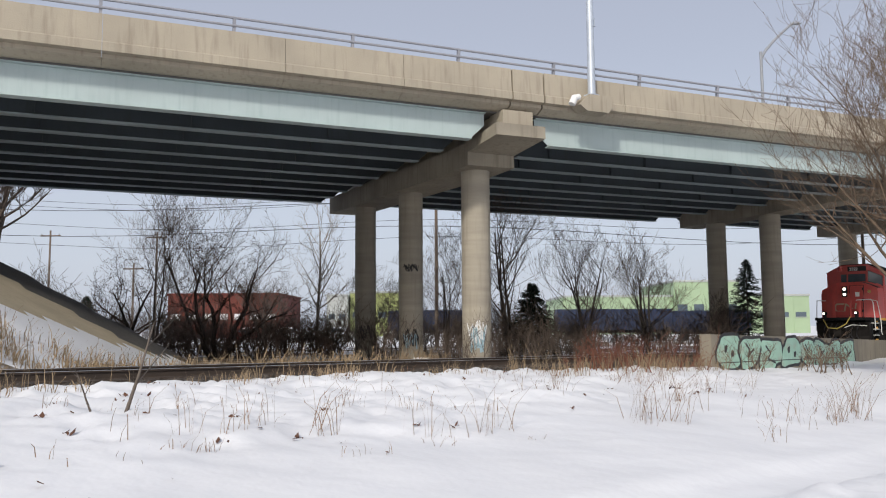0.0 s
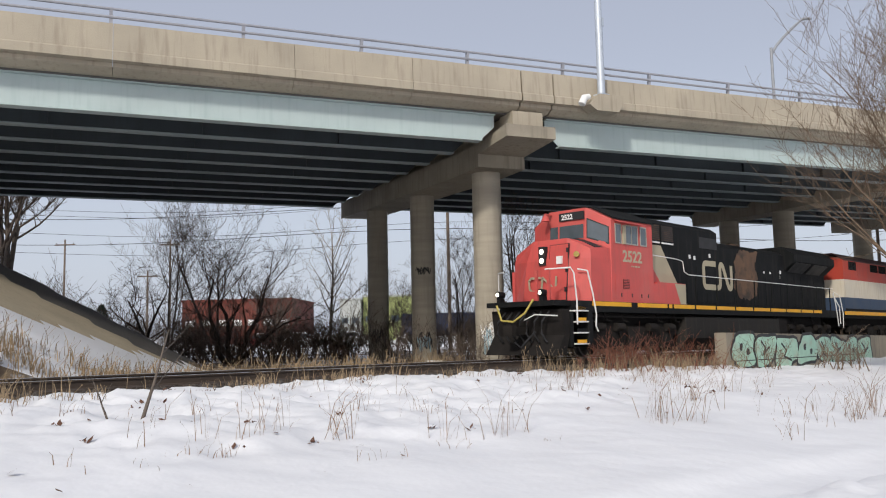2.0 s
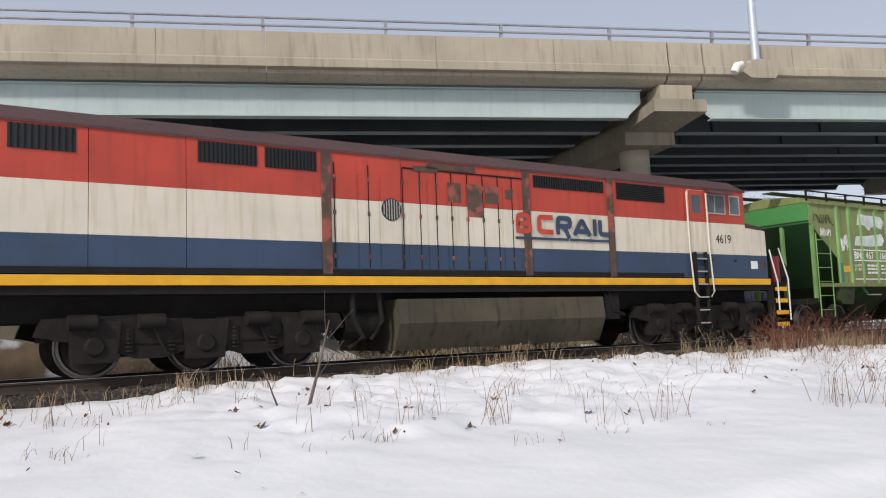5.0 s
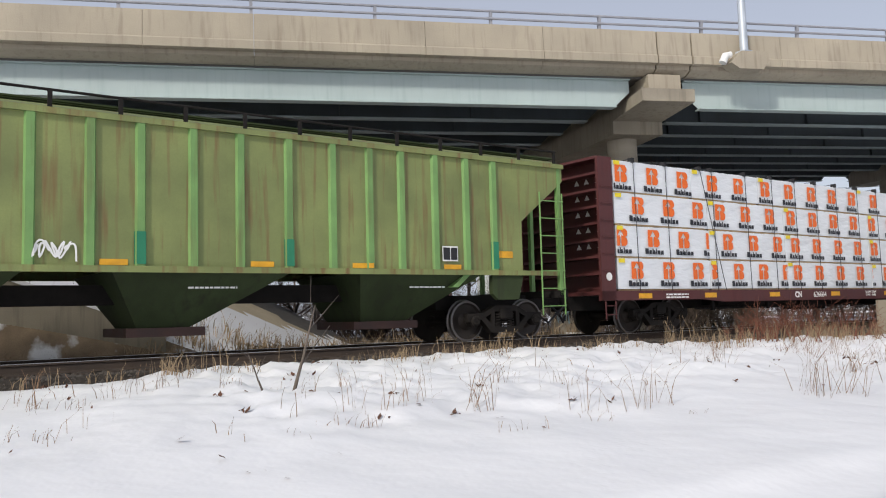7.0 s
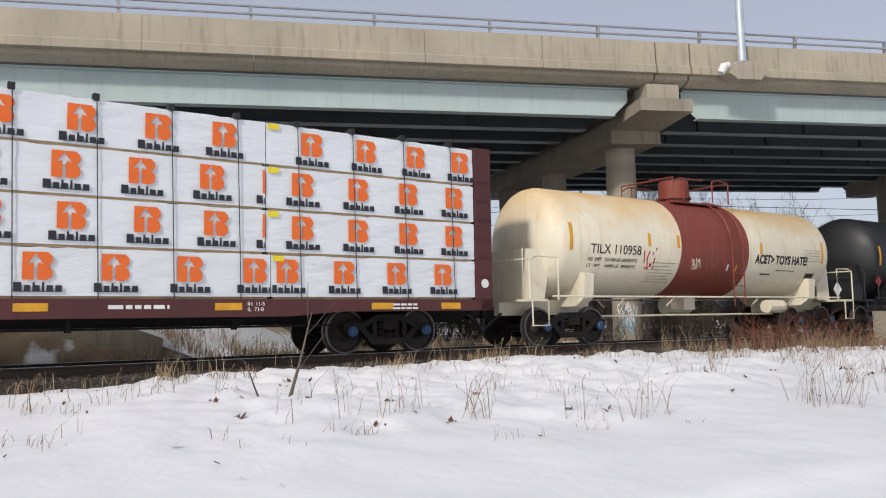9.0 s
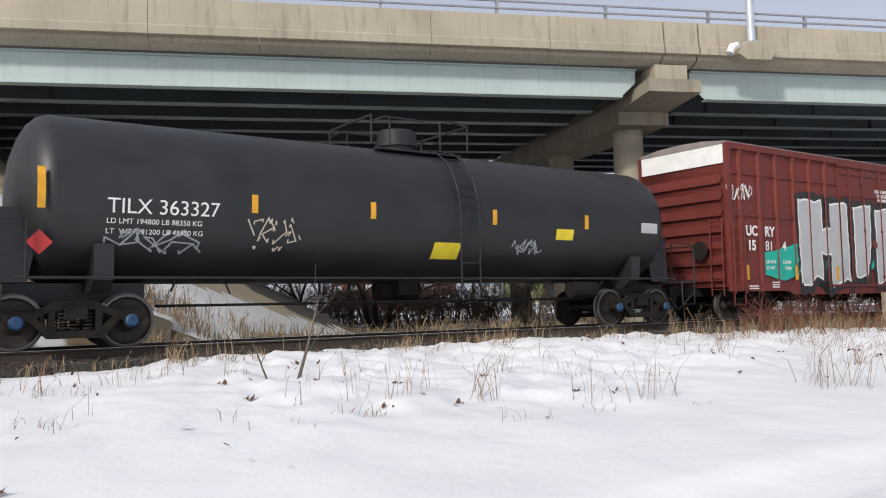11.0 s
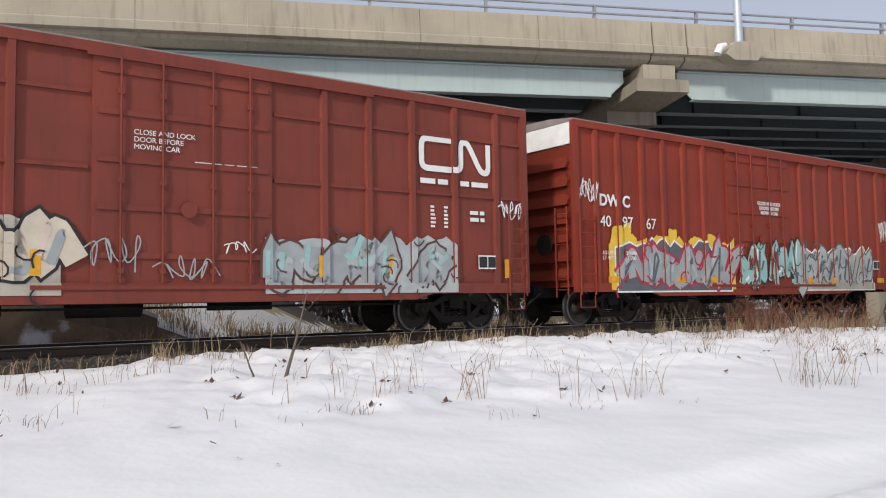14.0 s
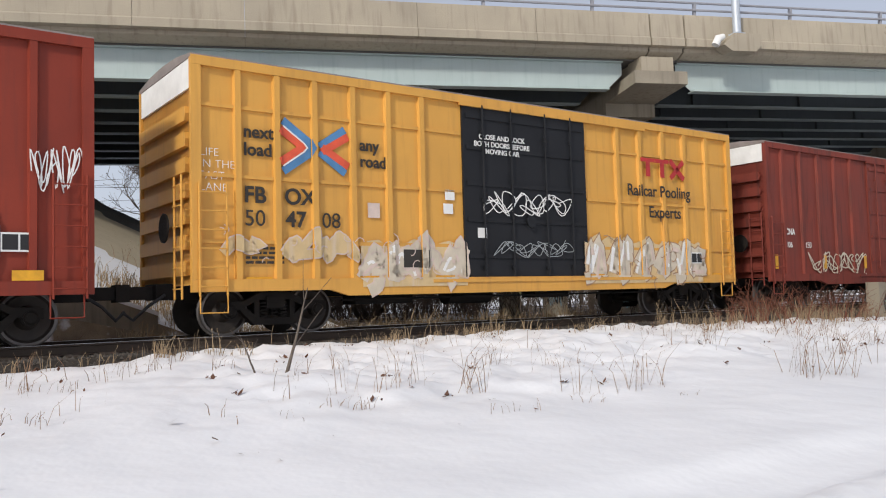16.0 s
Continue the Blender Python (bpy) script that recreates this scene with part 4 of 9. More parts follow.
OXIDE2 = mat("faded_boxcar_red_paint", (0.20, 0.043, 0.028), 0.62, gloss=0.35, var=0.14, scale=0.8, bump=0.05, streak=(0.11, 0.032, 0.026), streak_amount=0.45)
OXIDE3 = mat("bright_boxcar_red_paint", (0.235, 0.035, 0.018), 0.6, gloss=0.35, var=0.15, scale=0.7, bump=0.05, streak=(0.13, 0.03, 0.024), streak_amount=0.5)
OXIDE4 = mat("sooty_boxcar_red_paint", (0.20, 0.040, 0.027), 0.65, gloss=0.35, var=0.18, scale=0.7, bump=0.05, streak=(0.05, 0.02, 0.018), streak_amount=0.7)
BOXYELLOW = mat("railcar_yellow_paint", (0.66, 0.34, 0.065), 0.55, var=0.08, scale=0.8, bump=0.04, streak=(0.40, 0.20, 0.05), streak_amount=0.35)
DOORBLACK = mat("black_door_paint", (0.014, 0.015, 0.018), 0.6, gloss=0.3, var=0.25, scale=1.5, bump=0.05)
CREAMTAG = mat("cream_spray", (0.60, 0.53, 0.42), 0.6, var=0.12, scale=3, bump=0)
GREYTAG = mat("grey_spray", (0.34, 0.37, 0.38), 0.6, var=0.12, scale=3, bump=0)
AQUA = mat("pale_aqua_spray", (0.30, 0.52, 0.50), 0.6, var=0.1, scale=3, bump=0)
CRIMSON = mat("crimson_spray", (0.42, 0.03, 0.07), 0.6, var=0.1, scale=3, bump=0)
YELLOWTAG = mat("yellow_spray", (0.75, 0.50, 0.05), 0.6, var=0.1, scale=3, bump=0)
MAUVE = mat("faded_mauve_spray", (0.62, 0.50, 0.44), 0.65, var=0.15, scale=3, bump=0)
CREAMDULL = mat("dull_cream_spray", (0.44, 0.41, 0.35), 0.65, var=0.16, scale=2, bump=0, streak=(0.32, 0.22, 0.12), streak_amount=0.5)
PALEGREY = mat("pale_grey_spray", (0.42, 0.46, 0.46), 0.6, var=0.14, scale=3, bump=0)
SLATETAG = mat("slate_spray", (0.11, 0.12, 0.135), 0.6, var=0.14, scale=3, bump=0)
BROWNLINE = mat("brown_spray_line", (0.10, 0.045, 0.035), 0.6, bump=0)
BUFFED = mat("thin_buff_spray", (0.62, 0.46, 0.24), 0.6, var=0.12, scale=3, bump=0, streak=(0.62, 0.52, 0.42), streak_amount=0.7)
BUFFLINE = mat("faded_brown_line", (0.36, 0.22, 0.13), 0.6, bump=0)
DARKLETTER = mat("dark_lettering", (0.03, 0.025, 0.02), 0.6, bump=0)
SH = -1.556


def build_boxcars():
    # 1: dark red car with big silver block letters
    po = [0.63, 1.55, 2.39, 3.28, 4.13, 5.03, 10.45, 11.3, 12.15, 13.05, 13.95, 14.85]
    c = boxcar(164.75, 15.5, OXIDE, "dark red boxcar with large silver and black graffiti letters", po, (4.2, 3.0), (5.75, 9.6))
    teal = [[(1.62, 1.3), (1.7, 1.95), (2.2, 2.05), (2.9, 2.15), (3.5, 2.3), (5.6, 2.2), (8.2, 2.1), (9.9, 2.05), (12.6, 2.1), (13.6, 2.2), (13.96, 2.0), (13.7, 1.5), (12.8, 1.6), (9.8, 1.4), (7.0, 1.55), (4.6, 1.45), (3.2, 1.3), (2.6, 1.15)]]
    painted("teal_cloud", [roughened(teal[0], 0.06, 0.3, 9)], TEAL, c, po, 0.002, label="teal sprayed cloud behind the letters")
    H = [(3.5, 0.95), (3.45, 3.55), (4.75, 3.62), (4.72, 2.75), (5.15, 2.72), (5.13, 3.52), (6.1, 3.58), (6.15, 1.05), (5.95, 1.15), (5.6, 1.02), (5.1, 0.92), (5.1, 1.95), (4.65, 1.95), (4.68, 1.15), (4.2, 1.25), (3.9, 0.95)]
    I = [(6.52, 1.2), (6.5, 3.5), (7.55, 3.58), (7.5, 2.3), (7.2, 1.25)]
    E = [(7.85, 1.0), (7.85, 3.48), (9.7, 3.62), (9.72, 2.75), (8.75, 2.65), (8.75, 1.95), (9.0, 1.65), (9.7, 1.95), (9.75, 1.35), (9.3, 1.1), (8.6, 1.15)]
    K = [(10.1, 1.0), (10.08, 3.5), (11.35, 3.62), (11.35, 3.0), (11.6, 3.0), (12.2, 3.7), (12.62, 3.4), (12.55, 2.9), (12.0, 2.75), (11.8, 2.35), (12.55, 2.0), (13.25, 1.55), (12.9, 1.05), (12.3, 1.45), (11.5, 1.75), (11.3, 1.25), (10.6, 1.1)]
    letters = [roughened(q, 0.05, 0.16, 5 + i) for i, q in enumerate((H, I, E, K))]
    rims = [roughened(grown(q, 0.21), 0.08, 0.16, 50 + i) for i, q in enumerate((H, I, E, K))]
    painted("letter_outline", rims, BLACK, c, po, 0.006, label="black sprayed letter outline")
    painted("letter_edge", [grown(q, 0.02) for q in letters], WHITE, c, po, 0.010)
    painted("letter_fill", [grown(q, -0.04) for q in letters], SILVER, c, po, 0.014, label="silver sprayed block letters")
    lettering("reporting_mark", "UC", 0.82, 2.42, 0.40, SH, WHITE, c, bold=0.012)
    lettering("reporting_mark", "RY", 1.72, 2.42, 0.40, SH, WHITE, c, bold=0.012)
    lettering("car_number", "15", 0.88, 2.0, 0.40, SH, WHITE, c, bold=0.012)
    lettering("car_number", "81", 1.72, 2.0, 0.40, SH, WHITE, c, bold=0.012)
    lettering("car_number", "4", 2.55, 2.02, 0.36, SH - 0.02, WHITE, c, bold=0.012)
    lettering("weight_stencil", "LD LMT", 1.72, 1.62, 0.14, SH - 0.02, WHITE, c)
    lettering("weight_stencil", "213700", 2.52, 1.62, 0.14, SH - 0.02, WHITE, c)
    lettering("weight_stencil", "LT WT", 1.72, 1.44, 0.14, SH - 0.02, WHITE, c)
    lettering("weight_stencil", "72300", 2.6, 1.44, 0.14, SH - 0.02, WHITE, c)
    lettering("door_notice", "CLOSE AND LOCK\nDOOR BEFORE\nMOVING CAR", 8.55, 4.05, 0.15, -1.61, WHITE, c, align="CENTER", bold=0.004)
    lettering("dimension_stencil", "EXH    17-0\nEXW   10-6\nIL       50-6\nIH       13-1", 13.15, 2.2, 0.12, SH, WHITE, c)
    bars("stencil", 14.1, 1.75, 0.6, 0.5, 5, SH, WHITE, c)
    bars("stencil", 0.8, 0.86, 0.45, 0.14, 2, -1.615, WHITE, c)
    bars("stencil", 1.9, 0.9, 0.35, 0.2, 3, -1.615, WHITE, c)
    scribble(c, po, 0.05, 3.3, 1.1, 0.7, WHITE, 3, 0.035, 22)
    scribble(c, po, 10.5, 1.25, 0.4, 0.35, TAGRED, 8, 0.03, 8)
    marks(c, po, (0.72, 3.1, 5.4, 10.0, 12.2, 14.0), 1.15)

    # 2: faded red car with a railway emblem and two throw-ups
    po = [0.87, 1.86, 2.99, 4.0, 5.0, 10.45, 11.45, 12.5, 13.6, 14.75]
    c = boxcar(181.7, 15.65, OXIDE2, "faded red boxcar with a white railway emblem and graffiti", po, (4.2, 2.95), (6.2, 9.35))
    lettering("reporting_mark", "DW", 1.12, 3.1, 0.40, SH, CREAMTAG, c, bold=0.01)
    lettering("reporting_mark", "C", 2.15, 3.1, 0.40, SH, CREAMTAG, c, bold=0.01)
    lettering("car_number", "409", 0.98, 2.5, 0.42, SH, CREAMTAG, c, bold=0.01)
    lettering("car_number", "608", 2.1, 2.5, 0.42, SH, CREAMTAG, c)
    lettering("weight_stencil", "LD LMT 215600\nLT  WT   70400", 0.98, 1.95, 0.13, SH, WHITE, c)
    emblem(c, 12.74, 3.48, 1.85, 0.64, WHITE, po, 0.13)
    bars("web_address", 12.7, 3.1, 0.75, 0.2, 1, SH, WHITE, c, "white lettered web address")
    bars("web_address", 13.75, 3.1, 0.85, 0.2, 1, SH, WHITE, c, "white lettered web address")
    piece(c, po, 2.35, 5.75, 0.84, 2.15, 4, 21, CREAMTAG, BLACK, "cream block-letter graffiti", base=CREAMDULL, tones=(MAUVE, GREYTAG), weight=0.3)
    piece(c, po, 9.2, 13.6, 0.84, 2.05, 4, 33, GREYTAG, BROWNLINE, "grey-blue block-letter graffiti", base=PALEGREY, tones=(AQUA, PALEGREY), weight=0.3)
    scribble(c, po, 6.1, 1.2, 0.9, 0.75, GREYTAG, 12, 0.03, 14)
    scribble(c, po, 7.3, 1.0, 0.9, 0.6, GREYTAG, 17, 0.03, 16)
    scribble(c, po, 8.4, 1.5, 0.55, 0.35, WHITE, 19, 0.025, 12)
    scribble(c, po, 14.85, 2.4, 0.7, 0.6, WHITE, 5, 0.03, 20)
    scribble(c, po, 1.0, 2.2, 0.8, 0.3, WHITE, 6, 0.04, 14)
    scribble(c, po, 1.0, 1.1, 0.9, 0.35, WHITE, 9, 0.02, 18)
    lettering("door_notice", "CLOSE AND LOCK\nDOOR BEFORE\nMOVING CAR", 6.85, 3.55, 0.125, -1.61, WHITE, c)
    bars("stencil", 7.9, 3.05, 1.2, 0.15, 1, -1.58, WHITE, c)
    bars("stencil", 12.95, 2.2, 0.13, 0.5, 6, SH, WHITE, c)
    bars("stencil", 13.3, 2.2, 0.10, 0.5, 6, SH, WHITE, c)
    bars("stencil", 14.0, 2.35, 0.4, 0.3, 2, SH, WHITE, c)
    plate(c, 14.2, 1.35, 0.5, 0.3)
    marks(c, po, (2.5, 5.3, 10.3, 11.9, 14.95), 1.15)

    # 3: bright red car with crimson, yellow and aqua pieces
    po = [0.8, 1.6, 2.5, 3.35, 4.2, 5.05, 9.9, 10.75, 11.7, 12.6, 13.5, 14.6]
    c = boxcar(198.85, 15.5, OXIDE3, "bright red boxcar with yellow and crimson graffiti along the sill", po, (), (6.1, 9.2))
    lettering("reporting_mark", "DW", 0.9, 2.98, 0.40, SH, WHITE, c, bold=0.012)
    lettering("reporting_mark", "C", 1.75, 2.98, 0.40, SH, WHITE, c, bold=0.012)
    lettering("car_number", "40", 0.92, 2.45, 0.40, SH, WHITE, c, bold=0.012)
    lettering("car_number", "97", 1.72, 2.45, 0.40, SH, WHITE, c, bold=0.012)
    lettering("car_number", "67", 2.62, 2.45, 0.40, SH, WHITE, c, bold=0.012)
    piece(c, po, 1.45, 6.1, 0.84, 2.2, 4, 44, GREYTAG, CRIMSON, "grey graffiti letters edged in crimson", base=SLATETAG, rim=WHITE, halo=YELLOWTAG, tones=(PALEGREY, SLATETAG), weight=0.2, line_width=0.075)
    piece(c, po, 6.35, 9.5, 0.85, 2.35, 4, 55, AQUA, BLACK, "aqua graffiti letters", tones=(WHITE, SLATETAG, OXIDE3), weight=0.15, line_width=0.04)
    piece(c, po, 9.55, 14.05, 0.84, 2.25, 5, 66, PALEGREY, SLATETAG, "grey and cream graffiti letters", base=CREAMDULL, rim=WHITE, tones=(GREYTAG, SLATETAG), weight=0.2, line_width=0.06)
    lettering("door_notice", "CLOSE AND LOCK\nDOORS BEFORE\nMOVING CAR", 8.1, 3.35, 0.14, -1.61, WHITE, c, align="CENTER", bold=0.003)
    for x in (0.9, 1.75):
        lettering("weight_stencil", "214300\n 71700" if x > 1 else "LD LMT\nLT WT", x, 1.75, 0.13, -1.63, WHITE, c)
    scribble(c, po, 0.1, 2.9, 0.7, 0.9, WHITE, 15, 0.025, 26)
    scribble(c, po, 14.6, 2.3, 0.7, 1.1, WHITE, 16, 0.025, 30)
    plate(c, 14.15, 1.5, 0.5, 0.3)
    marks(c, po, (1.15, 3.8, 5.2, 9.9, 11.4, 14.3), 1.05, 0.45, 0.16)

    # 4: yellow car with a black door
    po = [0.87, 1.64, 2.42, 3.26, 4.09, 4.92, 10.9, 11.75, 12.65, 13.55, 14.5]
    c = boxcar(215.95, 15.6, BOXYELLOW, "yellow pooled-fleet boxcar with a black door and pale graffiti", po, (4.18, 2.91, 1.72), (6.0, 9.75), DOORBLACK)
    lettering("slogan", "next\nload", 0.98, 3.65, 0.33, SH, DARKLETTER, c, bold=0.008)
    lettering("wall_writing", "LIFE\nIN THE\nFAST\nLANE", 0.16, 3.25, 0.21, SH, WHITE, c, "white handwritten words", bold=-0.004)
    lettering("slogan", "any\nroad", 3.42, 3.6, 0.33, SH, DARKLETTER, c, bold=0.008)
    blue = mat("emblem_blue", (0.085, 0.23, 0.44), 0.55, bump=0)
    redm = mat("emblem_red", (0.72, 0.10, 0.045), 0.55, bump=0)
    painted("emblem", strip([(1.8, 4.01), (2.28, 3.68), (2.36, 3.55), (2.28, 3.42), (1.8, 3.09)], 0.15) + strip([(3.05, 3.95), (2.56, 3.62)], 0.15) + strip([(2.56, 3.46), (3.05, 3.13)], 0.15), blue, c, po, 0.0, label="blue and red crossed-arrow emblem")
    painted("emblem", strip([(1.74, 3.84), (2.18, 3.55), (1.74, 3.26)], 0.15) + strip([(3.12, 3.82), (2.62, 3.52)], 0.15) + strip([(2.62, 3.56), (3.12, 3.27)], 0.15), redm, c, po, 0.003)
    painted("emblem_edge", strip([(1.77, 3.93), (2.20, 3.63), (2.27, 3.55), (2.20, 3.47), (1.77, 3.17)], 0.03), WHITE, c, po, 0.006)
    lettering("reporting_mark", "FB", 0.98, 2.45, 0.42, SH, DARKLETTER, c, bold=0.01)
    lettering("reporting_mark", "OX", 1.78, 2.45, 0.42, SH, DARKLETTER, c, bold=0.01)
    lettering("car_number", "50", 0.98, 2.02, 0.42, SH, DARKLETTER, c, bold=0.01)
    lettering("car_number", "47", 1.8, 2.02, 0.42, SH, DARKLETTER, c, bold=0.01)
    lettering("car_number", "08", 2.55, 2.02, 0.42, SH, DARKLETTER, c, bold=0.01)
    bm = bmesh.new()
    for x0, x1 in ((11.75, 12.3), (12.32, 12.86)):
        flat(bm, [(x0, 4.0), (x0, 4.1), (x1, 4.1), (x1, 4.0), ((x0 + x1) / 2 + 0.08, 4.0), ((x0 + x1) / 2 + 0.08, 3.62), ((x0 + x1) / 2 - 0.08, 3.62), ((x0 + x1) / 2 - 0.08, 4.0)], SH - 0.055)
    for q in ribbon([(12.92, 4.1), (13.46, 3.62)], 0.15) + ribbon([(13.46, 4.1), (12.92, 3.62)], 0.13):
        flat(bm, q, SH - 0.055 - 0.001 * (q[0][1] < 3.9))
    part("fleet_emblem", bm, TAGRED, c, "dark red fleet emblem")
    lettering("fleet_slogan", "Railcar Pooling", 11.2, 3.1, 0.42, SH - 0.05, DARKLETTER, c, bold=0.006)
    lettering("fleet_slogan", "Experts", 12.0, 2.55, 0.42, SH - 0.05, DARKLETTER, c, bold=0.006)
    lettering("door_notice", "CLOSE AND LOCK\nBOTH DOORS BEFORE\nMOVING CAR", 7.1, 4.1, 0.16, -1.61, WHITE, c, align="CENTER", bold=0.003)
    scribble(c, [], 6.6, 2.3, 2.4, 0.8, WHITE, 25, 0.03, 46)
    scribble(c, [], 6.9, 1.4, 2.2, 0.5, GREYTAG, 26, 0.02, 40)
    piece(c, po, 0.55, 3.4, 1.35, 1.98, 3, 70, BUFFED, MAUVE, "faded pale graffiti", weight=0.25, line_width=0.025)
    piece(c, po, 3.4, 6.0, 0.86, 1.85, 4, 77, CREAMTAG, MAUVE, "pale cream and mauve graffiti", base=BUFFED, tones=(WHITE, MAUVE), weight=0.22, line_width=0.03)
    piece(c, po, 9.6, 14.1, 0.85, 2.1, 5, 78, CREAMTAG, BUFFLINE, "pale cream and mauve graffiti", base=BUFFED, tones=(WHITE, MAUVE), weight=0.22, line_width=0.03)
    bm = bmesh.new()
    rect(bm, 4.4, 5.05, 1.25, 1.62, SH - 0.02)
    part("dark_patch", bm, DARKLETTER, c)
    bars("stencil", 1.0, 1.3, 0.75, 0.35, 4, SH, DARKLETTER, c)
    bars("stencil", 1.95, 1.4, 0.5, 0.2, 2, SH, DARKLETTER, c)
    bm = bmesh.new()
    rect(bm, 3.58, 3.86, 2.25, 2.55, SH, 0.004)
    part("stencil_box", bm, MAUVE, c)
    bm = bmesh.new()
    for x, z in ((5.45, 2.4), (6.35, 1.9), (5.5, 2.7)):
        rect(bm, x, x + 0.25, z, z + 0.22, -1.58 if x > 6 else SH)
    part("placard", bm, WHITE, c, "small white placards")
    plate(c, 13.7, 1.35, 0.45, 0.3)
    marks(c, po, (1.0, 3.3, 5.2, 9.8, 14.6), 0.9, 0.5, 0.18)

    # 5: sooty red car at the end
    po = [0.9, 1.9, 2.9, 3.9, 4.9, 10.3, 11.3, 12.3, 13.3, 14.5]
    c = boxcar(233.3, 15.6, OXIDE4, "soot-streaked red boxcar with white graffiti", po, (), (6.0, 9.3))
    lettering("reporting_mark", "CNA", 0.95, 2.25, 0.26, SH, WHITE, c, squeeze=0.9, bold=0.006)
    lettering("car_number", "406", 0.95, 1.85, 0.26, SH, WHITE, c, squeeze=0.9, bold=0.006)
    lettering("car_number", "150", 2.0, 1.85, 0.26, SH, WHITE, c, squeeze=0.9, bold=0.006)
    scribble(c, po, 2.4, 0.9, 3.0, 1.0, CREAMTAG, 91, 0.05, 44)
    marks(c, po, (0.3, 3.0, 5.5), 1.2)


def plate(c, x, z, w, h):
    bm = bmesh.new()
    rect(bm, x, x + w, z, z + h, -1.572, 0.004)
    p = part("service_plate", bm, WHITE, c, "black and white service stencil")
    bm = bmesh.new()
    rect(bm, x + 0.02, x + w * 0.48, z + 0.03, z + h - 0.03, -1.577, 0.004)
    rect(bm, x + w * 0.54, x + w - 0.02, z + 0.03, z + h - 0.03, -1.577, 0.004)
    part("service_field", bm, BLACK, p)


def emblem(c, x, z, w, h, material, posts, t, sheet=-1.552, proud=-1.606):
    """The railway's emblem as one bent band."""
    pts = [(0.42, 1.0), (0.0, 1.0), (0.0, 0.0), (0.56, 0.0), (0.56, 1.0), (0.66, 1.0), (0.86, 0.0), (0.97, 0.0), (0.97, 1.0)]
    painted("emblem", ribbon(rounded([(x + a * w, z + b * h) for a, b in pts], 0.16 * h + 0.06), t), material, c, posts, 0.0, sheet=sheet, proud=proud, label="bent-band railway emblem")


build_boxcars()


# ---- covered hopper ----
HOPGREEN = mat("weathered_green_paint", (0.205, 0.240, 0.085), 0.65, var=0.25, scale=0.9, bump=0.06, streak=(0.17, 0.085, 0.035), streak_amount=0.9)
RIBGREEN = mat("bright_green_paint", (0.165, 0.31, 0.10), 0.6, var=0.2, scale=1.5, bump=0.04, streak=(0.13, 0.10, 0.04), streak_amount=0.6)
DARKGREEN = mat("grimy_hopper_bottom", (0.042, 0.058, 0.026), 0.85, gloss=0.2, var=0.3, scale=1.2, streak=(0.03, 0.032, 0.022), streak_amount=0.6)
# Leading slope sheet: the end's shade is put into this darker green
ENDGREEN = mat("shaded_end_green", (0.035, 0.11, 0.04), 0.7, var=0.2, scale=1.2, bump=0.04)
# Top of the leading end: brighter green stands for the light on it
LITGREEN = mat("fresh_green_end_paint", (0.065, 0.25, 0.07), 0.55, var=0.1, scale=1.2, bump=0.03)
PATCHGREEN = mat("fresh_green_touch_up", (0.02, 0.20, 0.10), 0.5, var=0.1)


def block(name, b, material, parent, label="", bevel=0.0):
    bm = bmesh.new()
    box(bm, *b)
    return part(name, bm, material, parent, label, bevel=bevel)


